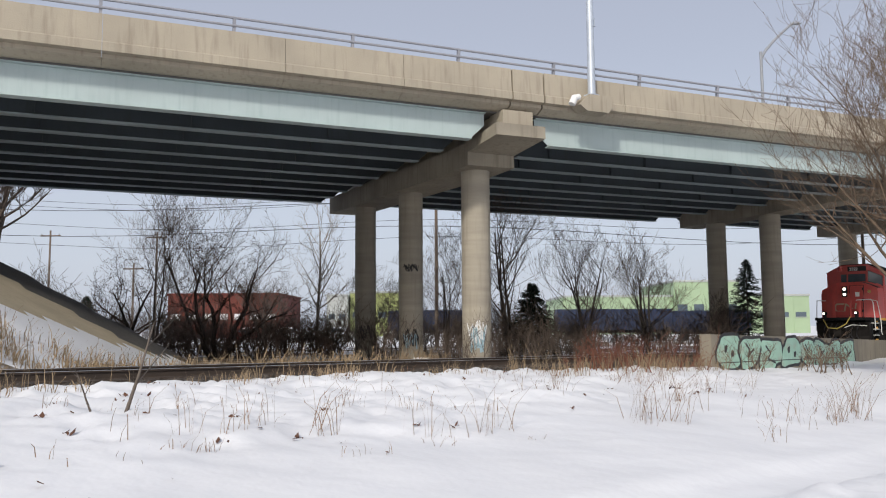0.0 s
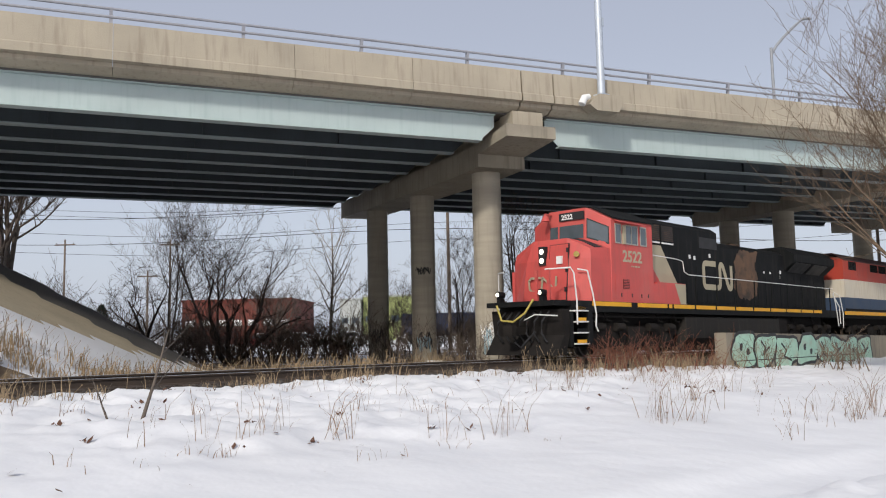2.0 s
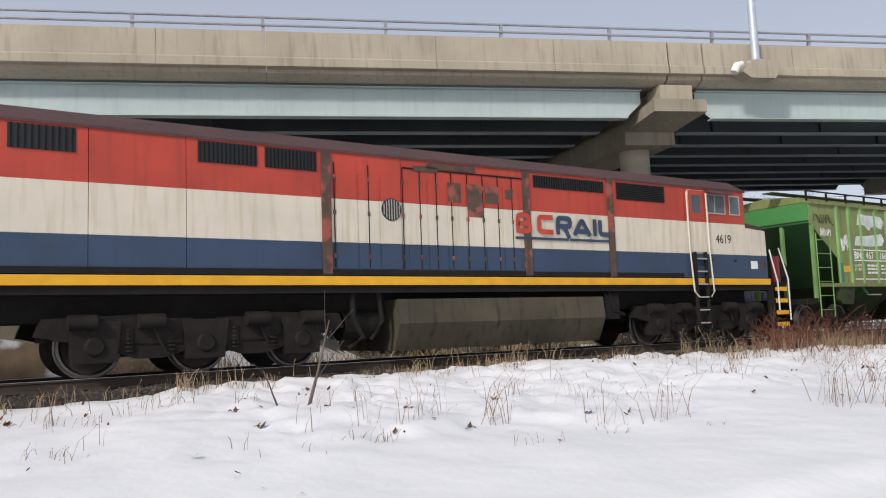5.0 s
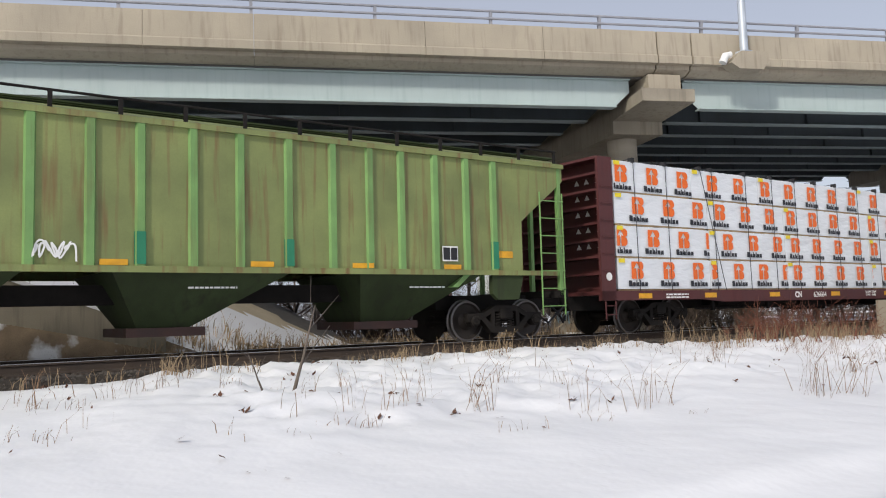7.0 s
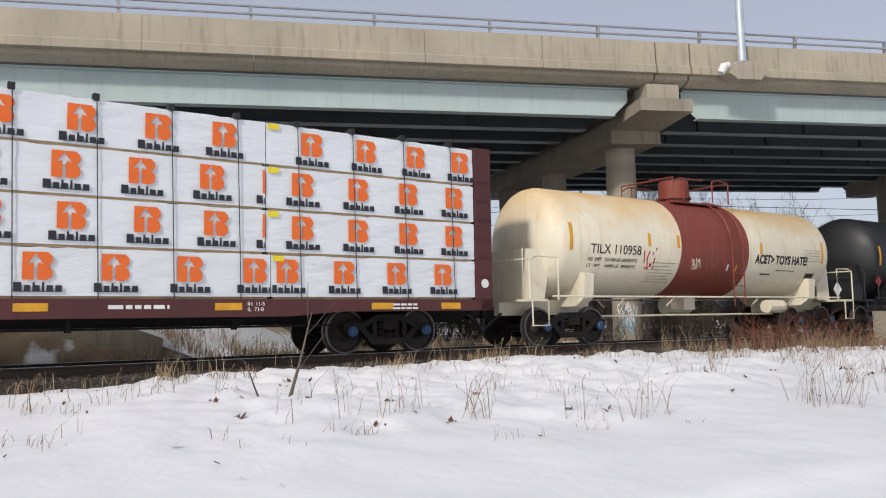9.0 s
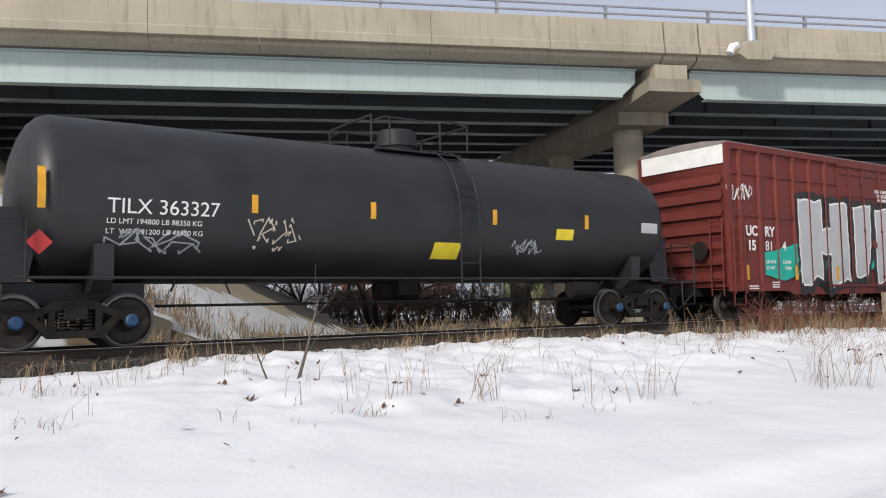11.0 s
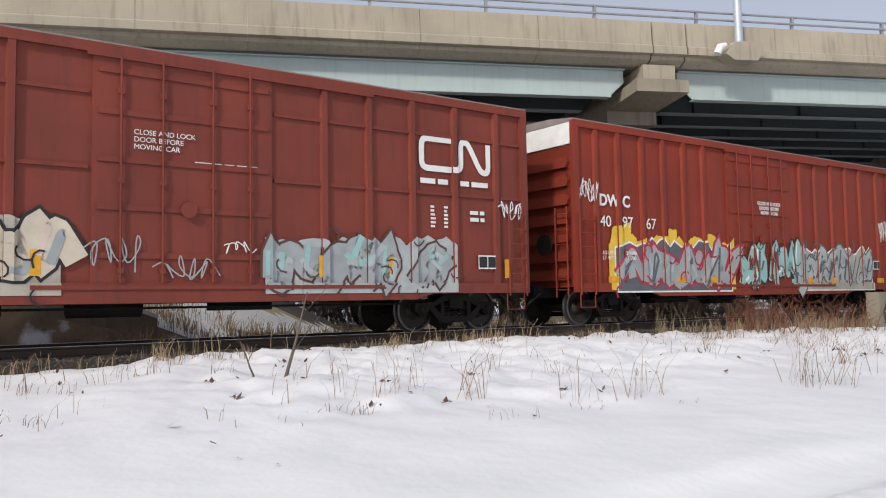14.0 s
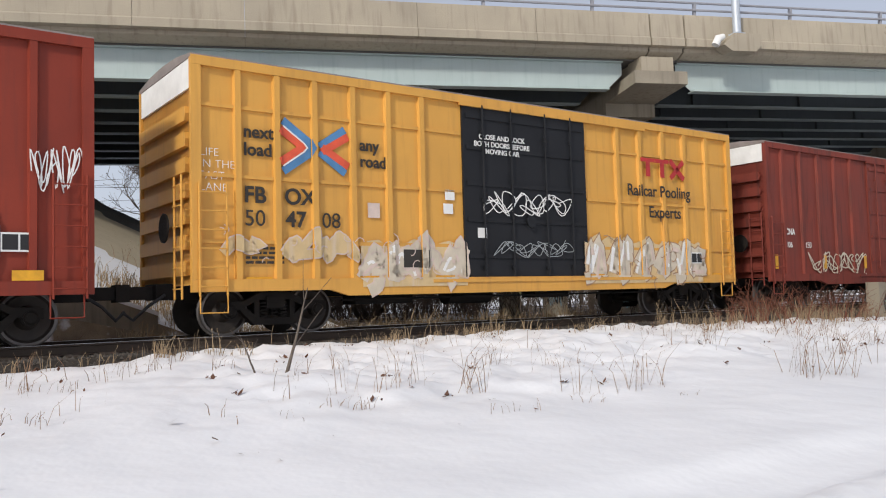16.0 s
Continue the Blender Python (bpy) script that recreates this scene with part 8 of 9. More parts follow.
def build_painted_wall():
    w = root("painted_wall", TRACK, "low concrete wall with mint and black graffiti", "concrete wall", "structure")
    y = -3.3
    for a, b in ((25.0, 30.0), (30.0, 36.0), (36.0, 42.0), (42.0, 48.0)):
        slab("wall_panel", [(a + 0.006, -1.3), (b - 0.006, -1.3), (b - 0.006, 0.72 - (b - 25) * 0.012), (a + 0.006, 0.72 - (a - 25) * 0.012)], "y", y, y + 0.4, WALLC, w, bevel=0.02)
    rng = random.Random(17)
    shapes, eyes = [], []
    x = 25.4
    for k in range(8):
        wd = rng.uniform(1.3, 2.0)
        z0 = 0.10 - 0.012 * (x - 25) + rng.uniform(-0.06, 0.06)
        shapes.append(bubble(x + wd / 2, z0, wd * rng.uniform(0.9, 1.05), rng.uniform(0.92, 1.08), rng))
        if k % 3 == 0:
            eyes.append(bubble(x + wd * 0.36, z0 + 0.12, 0.2, 0.26, rng, 10))
            eyes.append(bubble(x + wd * 0.66, z0 - 0.05, 0.24, 0.2, rng, 10))
        else:
            a = x + wd * 0.3
            eyes.extend(strip([(a, z0 + 0.3), (a + wd * 0.2, z0 + 0.05), (a + wd * 0.08, z0 - 0.15), (a + wd * 0.4, z0 - 0.3 + 0.4 * (k % 2))], 0.08))
        x += wd
    for nm, polys, m, lift in (("graffiti_outline", [grown(s, 0.11) for s in shapes], BLACK, 0.004), ("graffiti_fill", shapes, MINT, 0.008), ("graffiti_linework", eyes, BLACK, 0.012)):
        bm = bmesh.new()
        for p in polys:
            flat(bm, p, y - lift, 0.003)
        part(nm, bm, m, w, "mint green sprayed bubble letters" if m is MINT else "")
    bm = bmesh.new()
    rect(bm, 25.2, 37, -0.22, -0.19, y - 0.013, 0.003)
    part("painted_line", bm, BLACK, w)


build_painted_wall()


def column_tag(column, b, c, r, z, w, h, material, seed, n=26, width=0.035):
    rng = random.Random(seed)
    pts = [(w * (k / n - 0.5 + 0.14 * math.sin(k * 1.9 + seed)), h * (0.5 + 0.48 * math.sin(k * 2.3 + rng.uniform(-0.6, 0.6)))) for k in range(n)]
    bm = bmesh.new()
    for q in strip(pts, width):
        flat(bm, q, 0, 0.003)
    for v in bm.verts:
        a = v.co.x / r - 0.35
        rr = r + 0.012 - v.co.y
        v.co = Vector((b + rr * math.sin(a), c - rr * math.cos(a), z + v.co.z))
    part("tag", bm, material, column, "sprayed paint tag")


PALEBLUE = mat("pale_blue_spray", (0.35, 0.50, 0.56), 0.7, bump=0)
cols_by_name = [o for o in bpy.data.objects if o.name.split(".")[0] == "column"]
cols_by_name.sort(key=lambda o: o.name)
column_tag(cols_by_name[0], PIER1 - 0.07, 27.55, 0.55, 1.0, 0.7, 0.9, WHITE, 3)
column_tag(cols_by_name[0], PIER1 - 0.07, 27.55, 0.55, 0.7, 0.6, 1.0, PALEBLUE, 6, 18, 0.06)
column_tag(cols_by_name[1], PIER1 - 0.1, 34.2, 0.55, 4.1, 0.6, 0.35, BLACK, 5)
column_tag(cols_by_name[1], PIER1 - 0.1, 34.2, 0.55, 0.8, 0.7, 0.8, BLACK, 8, 30)
column_tag(cols_by_name[1], PIER1 - 0.1, 34.2, 0.55, 0.7, 0.6, 0.7, PALEBLUE, 9, 16, 0.06)
column_tag(cols_by_name[2], PIER1 - 0.1, 40.7, 0.55, 1.0, 0.7, 0.8, BLACK, 12, 26)

# ---- plants ----
BARK_DARK = mat("dark_wet_bark", (0.058, 0.045, 0.037), 0.9, var=0.3, scale=5)
BARK_GREY = mat("grey_brown_bark", (0.13, 0.105, 0.085), 0.9, var=0.3, scale=5)
BARK_PALE = mat("pale_bark", (0.30, 0.25, 0.20), 0.9, var=0.2, scale=5)
TWIG = mat("winter_twigs", (0.14, 0.105, 0.082), 0.9, var=0.25, scale=4, island=0.4)
TWIG_DARK = mat("dark_russet_twigs", (0.115, 0.075, 0.056), 0.9, var=0.3, scale=4, island=0.5)
TWIG_TAN = mat("tan_twigs", (0.22, 0.155, 0.105), 0.9, var=0.25, scale=4, island=0.4)
TWIG_RED = mat("russet_stems", (0.20, 0.075, 0.045), 0.9, var=0.3, scale=4, island=0.5)
STRAW = mat("dry_straw_grass", (0.38, 0.28, 0.17), 0.9, var=0.25, scale=3, island=0.6, bump=0)
STALK = mat("dead_weed_stalk", (0.28, 0.175, 0.105), 0.9, var=0.25, scale=3, island=0.5, bump=0)
NEEDLE = mat("spruce_needles", (0.030, 0.048, 0.030), 0.8, var=0.35, scale=4, island=0.6, bump=0)


class Tubes:
    """Many tapered tubes in one mesh."""
    def __init__(self):
        self.v, self.f = [], []

    def add(self, pts, radii, n=3):
        base = len(self.v)
        for i, p in enumerate(pts):
            d = (pts[min(i + 1, len(pts) - 1)] - pts[max(i - 1, 0)])
            d = d.normalized() if d.length > 1e-9 else Vector((0, 0, 1))
            a = d.orthogonal().normalized()
            b = d.cross(a)
            for k in range(n):
                t = 2 * math.pi * k / n
                self.v.append(p + radii[i] * (a * math.cos(t) + b * math.sin(t)))
        for i in range(len(pts) - 1):
            for k in range(n):
                o = base + i * n
                self.f.append((o + k, o + (k + 1) % n, o + n + (k + 1) % n, o + n + k))

    def mesh(self, name, material):
        me = bpy.data.meshes.new(name)
        me.from_pydata(self.v, [], self.f)
        me.materials.append(material)
        me.shade_smooth()
        return me


def grow(rng, tubes, p, d, length, r, level, top_level, up=0.10, wild=0.28, kids=(5, 5, 4, 3), reach=1.0, thin=0.0035):
    n = 5 if level < 2 else 3
    pts, radii = [p.copy()], [r]
    d = d.copy()
    for i in range(n):
        d = (d + Vector((rng.uniform(-1, 1), rng.uniform(-1, 1), rng.uniform(-0.7, 0.9))) * wild * 0.5 + Vector((0, 0, up))).normalized()
        p = p + d * length / n
        pts.append(p.copy())
        radii.append(max(thin, r * (1 - 0.75 * (i + 1) / n)))
    tubes[min(level, 1) if level < 2 else 1].add(pts, radii, 7 if level == 0 else 4 if level == 1 else 3)
    if level >= top_level:
        return
    for k in range(kids[min(level, 3)]):
        f = 0.28 + 0.72 * (k + rng.random()) / kids[min(level, 3)]
        i = min(n - 1, int(f * n))
        q = pts[i].lerp(pts[i + 1], f * n - i if f < 1 else 1)
        dd = (pts[i + 1] - pts[i]).normalized()
        side = Vector((rng.uniform(-1, 1), rng.uniform(-1, 1), rng.uniform(-0.3, 0.7))).normalized()
        nd = (dd * 0.65 + side * 0.85).normalized()
        grow(rng, tubes, q, nd, length * rng.uniform(0.42, 0.66) * reach, max(thin, radii[i] * 0.55), level + 1, top_level, up, wild, kids, reach, thin)


def bare_tree(x, y, h, r, seed, label, bark, twig, stems=1, lean=0.15, wild=0.28, up=0.10, levels=4, kids=(6, 5, 4, 3), group="", reach=1.0, fine=0.00012):
    rng = random.Random(seed)
    tubes = [Tubes(), Tubes()]
    for s in range(stems):
        d = Vector((rng.uniform(-1, 1) * lean, rng.uniform(-1, 1) * lean, 1)).normalized()
        grow(rng, tubes, Vector((rng.uniform(-0.15, 0.15) * (stems > 1), rng.uniform(-0.15, 0.15) * (stems > 1), -0.15)), d, h * rng.uniform(0.62, 0.75), r, 0, levels, up, wild, kids, reach, fine * math.hypot(x, y))
    t = root("tree", Matrix.Translation((x, y, ground_z(x, y))), label, "tree", group=group)
    for nm, tb, m in (("trunk", tubes[0], bark), ("crown", tubes[1], twig)):
        ob = new(nm, tb.mesh(nm, m))
        ob.parent = t
    return t


def plant_trees():
    bare_tree(-24.4, 43.9, 10.5, 0.18, 11, "tall bare winter tree on the bank top", BARK_GREY, TWIG, 3, 0.3, up=0.12, kids=(9, 7, 5, 4), fine=0.0002)
    bare_tree(-10.6, 38.5, 6.6, 0.15, 23, "spreading dark bare crab apple tree", BARK_DARK, TWIG_DARK, 4, 0.9, 0.75, 0.0, 4, (6, 5, 4, 3))
    bare_tree(-14.6, 39.5, 5.2, 0.12, 29, "low tangled dark bare tree", BARK_DARK, TWIG_DARK, 4, 1.0, 0.75, 0.0, 4, (5, 5, 4, 3))
    bare_tree(-13.6, 46.5, 9.0, 0.09, 31, "slender bare tree with upright limbs", BARK_GREY, TWIG, 3, 0.3, 0.2, 0.14)
    bare_tree(-16.8, 47.5, 8.4, 0.09, 37, "slender bare tree with upright limbs", BARK_GREY, TWIG, 2, 0.25, 0.2, 0.14)
    bare_tree(-7.9, 51.5, 11.0, 0.13, 41, "pale slender bare tree", BARK_PALE, BARK_PALE, 1, 0.04, 0.14, 0.08, 3, (18, 6, 4, 3), reach=0.62)
    bare_tree(-19.5, 90.0, 6.5, 0.2, 43, "far rounded bare tree", BARK_GREY, TWIG, 4, 0.7, 0.3, 0.08, 4, (6, 5, 4, 3))
    bare_tree(3.6, 44.5, 9.5, 0.12, 47, "bare tree with thin upright branches", BARK_GREY, TWIG, 3, 0.35, 0.22, 0.13, 4, (7, 5, 4, 3))
    bare_tree(9.2, 52.0, 7.8, 0.13, 53, "bare tree with a rounded crown", BARK_GREY, TWIG, 3, 0.45, 0.22, 0.13, 4, (7, 5, 4, 3))
    bare_tree(13.2, 53.0, 7.0, 0.11, 59, "bare tree with a fanned crown", BARK_PALE, TWIG_TAN, 4, 0.55, 0.2, 0.12, 4, (6, 5, 4, 3))
    bare_tree(0.2, 48.0, 6.8, 0.08, 61, "thin bare sapling by the pier", BARK_GREY, TWIG, 3, 0.35, 0.25, 0.12)
    bare_tree(-3.6, 47.0, 4.6, 0.07, 67, "thin bare sapling by the pier", BARK_DARK, TWIG, 4, 0.6, 0.3, 0.08)
    bare_tree(13.6, 22.6, 9.6, 0.13, 71, "dense tan bare tree beside the track", BARK_GREY, TWIG_TAN, 4, 0.42, 0.26, 0.10, 4, (9, 7, 5, 4), fine=0.00018)
    bare_tree(16.8, 49.0, 3.4, 0.06, 73, "small dark bare bush", BARK_DARK, BARK_DARK, 5, 0.8, 0.35, 0.05)


plant_trees()


def conifer(x, y, h, w, seed, label):
    rng = random.Random(seed)
    t = root("conifer", Matrix.Translation((x, y, ground_z(x, y))), label, "conifer")
    bm = bmesh.new()
    tube(bm, [(0, 0, -0.2), (0, 0, h * 0.97)], [0.10, 0.02], 7)
    part("trunk", bm, BARK_DARK, t)
    v, f = [], []
    for k in range(300):
        z = h * (0.06 + 0.93 * (k / 300) ** 0.9)
        reach = w * (1 - z / h) ** 0.85 * rng.uniform(0.65, 1.1) + 0.1
        a = rng.uniform(0, 6.283)
        d = Vector((math.cos(a), math.sin(a), rng.uniform(-0.35, 0.05)))
        s = Vector((-math.sin(a), math.cos(a), 0))
        for j in range(16):
            q = Vector((0, 0, z)) + d * reach * (0.15 + 0.85 * j / 15) + Vector((0, 0, rng.uniform(-0.08, 0.05)))
            ln = rng.uniform(0.16, 0.30) * (0.5 + 0.6 * (1 - z / h))
            n = (s * rng.choice((-1, 1)) + d * 0.8 + Vector((0, 0, rng.uniform(-0.6, 0.3)))).normalized() * ln
            o = len(v)
            wv = n.cross(Vector((0, 0, 1))).normalized() * 0.035
            v += [q - wv, q + wv, q + n]
            f.append((o, o + 1, o + 2))
            v += [q + Vector((0, 0, 0.035)), q - Vector((0, 0, 0.035)), q + n]
            f.append((o + 3, o + 4, o + 5))
    me = bpy.data.meshes.new("crown")
    me.from_pydata(v, [], f)
    me.materials.append(NEEDLE)
    ob = new("crown", me)
    ob.parent = t


conifer(20.6, 55.5, 6.3, 2.5, 5, "dark green spruce tree beyond the bridge")
conifer(4.9, 45.0, 4.0, 2.2, 6, "dark green cedar bush")
conifer(-29.5, 68.0, 4.2, 2.0, 7, "dark green cedar bush on the bank")


def shrub_belt(name, spots, material, label, seed, levels=2):
    """Thickets of bare shrubs, one object."""
    rng = random.Random(seed)
    tb = Tubes()
    for x, y, h, n in spots:
        z = ground_z(x, y)
        for k in range(n):
            a = rng.uniform(0, 6.283)
            d = Vector((math.cos(a) * rng.uniform(0.1, 0.75), math.sin(a) * rng.uniform(0.1, 0.75), 1)).normalized()
            p = Vector((x + rng.uniform(-0.5, 0.5), y + rng.uniform(-0.5, 0.5), z - 0.05))
            grow(rng, [tb, tb], p, d, h * rng.uniform(0.5, 0.8), 0.012 + 0.006 * h, 1, 1 + levels, 0.06, 0.35, (4, 4, 3, 2), 1.0, 0.00017 * math.hypot(x, y))
    return tagged(new(name, tb.mesh(name, material)), label, "shrubs", kind="stuff")


def on_plan(u, v):
    p = TRACK @ Vector((u, v - 15.7, 0))
    return p.x, p.y


rng0 = random.Random(101)
spots = []
for k in range(230):
    y = rng0.uniform(37, 64)
    x = rng0.uniform(-0.52, 0.36) * y
    q = BR_INV @ Vector((x, y, 0))
    if q.x > 3.5 or q.y > 47:
        spots.append((x, y, rng0.uniform(1.4, 3.6), 5))
shrub_belt("brush_thicket", spots, TWIG, "tangled grey-brown winter brush behind the track", 201)
spots = []
for k in range(95):
    y = rng0.uniform(34, 50)
    x = rng0.uniform(-0.40, -0.13) * y
    if (BR_INV @ Vector((x, y, 0))).x > 3.2:
        spots.append((x, y, rng0.uniform(1.0, 2.6), 4))
shrub_belt("dark_brush", spots, TWIG_DARK, "dark tangled winter brush", 202)
spots = [(*on_plan(rng0.uniform(17.2, 24.6), rng0.uniform(11.6, 13.6)), rng0.uniform(0.6, 1.25), 3) for k in range(26)]
shrub_belt("russet_shrubs", spots, TWIG_RED, "russet leafless shrubs beside the track", 203)
spots = [(*on_plan(rng0.uniform(20, 34), rng0.uniform(18.8, 24)), rng0.uniform(1.0, 2.2), 4) for k in range(40)]
shrub_belt("brush_beyond_track", spots, TWIG, "grey-brown brush between the piers", 204)
spots = [(*on_plan(rng0.uniform(24.5, 33), rng0.uniform(9.0, 11.8)), rng0.uniform(0.6, 1.3), 3) for k in range(14)]
shrub_belt("tan_shrubs", spots, TWIG_TAN, "tan leafless shrubs before the painted wall", 205)


U_DIR = TRACK.to_3x3() @ Vector((1, 0, 0))


def grass(name, tufts, material, label, seed, width=0.006, lean=1.0):
    """Dry blades in tufts: (x, y, height, count, spread)."""
    rng = random.Random(seed)
    v, f = [], []
    for x, y, h, n, sp in tufts:
        for k in range(n):
            a = rng.uniform(0, 6.283)
            px, py = x + rng.gauss(0, sp), y + rng.gauss(0, sp)
            p = Vector((px, py, ground_z(px, py) - 0.03))
            hh = h * rng.uniform(0.45, 1.1)
            out = Vector((math.cos(a) + 0.35 * U_DIR.x, math.sin(a) + 0.35 * U_DIR.y, 0)) * hh * rng.uniform(0.08, 0.5) * lean
            s = Vector((math.sin(a * 3.1), math.cos(a * 3.1), 0)) * width * rng.uniform(0.6, 1.5)
            mid, tip = p + out * 0.35 + Vector((0, 0, hh * 0.6)), p + out + Vector((0, 0, hh * rng.uniform(0.75, 1.0)))
            o = len(v)
            v += [p - s, p + s, mid + s * 0.8, mid - s * 0.8, tip + s * 0.5, tip - s * 0.5]
            f += [(o, o + 1, o + 2, o + 3), (o + 3, o + 2, o + 4, o + 5)]
            if rng.random() < 0.35:
                e = tip + Vector((0, 0, hh * 0.10)) + out * 0.08
                v += [tip - s * 1.6, tip + s * 1.6, e]
                f.append((o + 6, o + 7, o + 8))
    me = bpy.data.meshes.new(name)
    me.from_pydata(v, [], f)
    me.materials.append(material)
    return tagged(new(name, me), label, "dry grass", kind="stuff")


def leaves(r):
    """Curled dead leaves and bits of stalk lying on the snow."""
    v, f = [], []
    for k in range(120):
        x, y = on_plan(r.uniform(-1, 17), 13.4 - 7.2 * r.random() ** 1.2)
        z = ground_z(x, y) + 0.012
        for j in range(r.choice((1, 1, 2, 5))):
            a, s = r.uniform(0, 6.283), r.uniform(0.015, 0.05)
            px, py = x + r.gauss(0, 0.05), y + r.gauss(0, 0.05)
            d, e = Vector((math.cos(a), math.sin(a), r.uniform(-0.2, 0.9))) * s, Vector((-math.sin(a), math.cos(a), r.uniform(0, 0.6))) * s * 0.6
            p = Vector((px, py, z))
            o = len(v)
            v += [p - d, p + e, p + d + Vector((0, 0, s * 0.5)), p - e + Vector((0, 0, s * 0.4))]
            f += [(o, o + 1, o + 2), (o, o + 2, o + 3)]
    me = bpy.data.meshes.new("dead_leaves")
    me.from_pydata(v, [], f)
    me.materials.append(mat("dead_leaf", (0.16, 0.075, 0.045), 0.9, var=0.3, island=0.5, bump=0))
    tagged(new("dead_leaves", me), "curled brown dead leaves lying on the snow", "dead leaves", kind="stuff")


def sow():
    r = random.Random(7)
    t = []
    for k in range(420):
        u = r.uniform(-6, 34)
        thick = any(a < u < b for a, b in ((-6, 1.6), (2.8, 5.4), (8.0, 11.6), (13.0, 15.0), (16.0, 34.0)))
        if r.random() < (0.95 if thick else 0.25):
            t.append((*on_plan(u, r.uniform(12.7, 14.2)), r.uniform(0.18, 0.45), r.randint(4, 11), 0.10))
    grass("trackside_grass", t, STRAW, "dry straw-coloured grass along the track", 1)
    t = []
    for k in range(150):
        t.append((*on_plan(24.6 - 9.5 * r.random() ** 1.6, r.uniform(11.2, 14.2)), r.uniform(0.3, 0.8), r.randint(2, 7), 0.15))
    grass("tall_grass", t, STRAW, "tall straw grass among the shrubs", 2)
    t = []
    for k in range(300):
        u, v = 5 + 16 * r.random() ** 1.5, r.uniform(18.6, 22.0)
        t.append((*on_plan(u, v), r.uniform(0.35, 0.8), r.randint(7, 14), 0.2))
    grass("far_grass", t, STRAW, "tall dry grass beyond the track", 3, 0.011)
    t = []
    for k in range(90):
        t.append((*on_plan(r.uniform(-6, 5), r.uniform(18.4, 19.8)), r.uniform(0.2, 0.6), r.randint(5, 10), 0.22))
    for k in range(26):
        p = BRIDGE @ Vector((r.uniform(-8, 1.5), r.uniform(20, 26), 0))
        if (TR_INV @ p).y + 15.7 > 20.4:
            t.append((p.x, p.y, r.uniform(0.4, 0.8), r.randint(4, 9), 0.25))
    for k in range(60):
        p = BRIDGE @ Vector((r.uniform(-14, -2), r.uniform(44.5, 47), 0))
        t.append((p.x, p.y, r.uniform(0.3, 0.8), r.randint(4, 8), 0.25))
    grass("bank_grass", t, STALK, "brown weeds poking through the snowy bank", 4, 0.0065, 1.6)
    t = []
    for u, v, h, n in ((1.73, 10.41, 0.2, 3), (3.13, 11.0, 0.32, 9), (3.3, 11.2, 0.25, 7), (3.98, 10.6, 0.2, 14), (4.5, 8.24, 0.5, 9), (4.26, 7.6, 0.16, 16), (3.98, 7.85, 0.16, 6),
                       (4.92, 7.96, 0.34, 9), (5.33, 8.1, 0.4, 8), (5.91, 7.73, 0.55, 12), (6.1, 7.9, 0.5, 8), (7.34, 9.1, 0.45, 9), (6.94, 7.1, 0.5, 10), (6.72, 6.64, 0.16, 9), (7.52, 6.72, 0.62, 12), (8.1, 6.8, 0.62, 8),
                       (7.84, 6.12, 0.12, 6), (11.72, 8.7, 0.5, 12), (5.31, 6.53, 0.14, 4), (5.67, 6.39, 0.16, 5), (2.99, 7.86, 0.18, 4), (3.47, 7.4, 0.12, 4), (10.12, 6.0, 0.75, 16), (10.5, 6.3, 0.75, 14), (10.7, 5.9, 0.7, 14),
                       (13.14, 7.18, 0.45, 24), (9.0, 10.1, 0.4, 7), (12.3, 9.1, 0.5, 6), (13.5, 4.6, 0.6, 12), (14.2, 4.5, 0.8, 14), (15.0, 4.9, 0.8, 14)):
        t.append((*on_plan(u, v), h * 1.1, n, 0.10))
    for k in range(46):                                # loose drifts of weeds, thicker towards the track
        cu, cv = r.uniform(-1, 19), 13.0 - 5.2 * r.random() ** 1.5
        for q in range(r.randint(2, 6)):
            t.append((*on_plan(cu + r.gauss(0, 0.35), cv + r.gauss(0, 0.25)), r.uniform(0.12, 0.42), r.randint(1, 5), 0.09))
    for k in range(40):
        v = r.uniform(4.2, 11)
        t.append((*on_plan(r.uniform(10, 14) + (v - 4) * 0.9, v), r.uniform(0.3, 0.75), r.randint(2, 7), 0.12))
    grass("snow_weeds", t, STALK, "thin brown weed stalks standing in the snow", 5, 0.0036, 1.7)
    leaves(r)


sow()


def twig(u, v, tilt, h, r, seed, label):
    x, y = on_plan(u, v)
    tb = Tubes()
    rng = random.Random(seed)
    d = Vector((tilt * U_DIR.x, tilt * U_DIR.y, 1)).normalized()
    grow(rng, [tb, tb], Vector((0, 0, -0.05)), d, h, r, 1, 2, 0.02, 0.12, (3, 3, 2, 2))
    ob = new("dead_sapling", tb.mesh("dead_sapling", BARK_GREY))
    ob.matrix_world = Matrix.Translation((x, y, ground_z(x, y)))
    tagged(ob, label, "sapling")


twig(4.5, 9.8, 0.35, 1.2, 0.028, 3, "thin dead sapling leaning in the snow")
twig(4.1, 9.8, -0.3, 0.55, 0.016, 4, "short dead twig in the snow")

# ---- far things: poles, wires, buildings, trailers, cars ----
WOODPOLE = mat("weathered_pole_wood", (0.17, 0.13, 0.10), 0.9, var=0.2, scale=2)


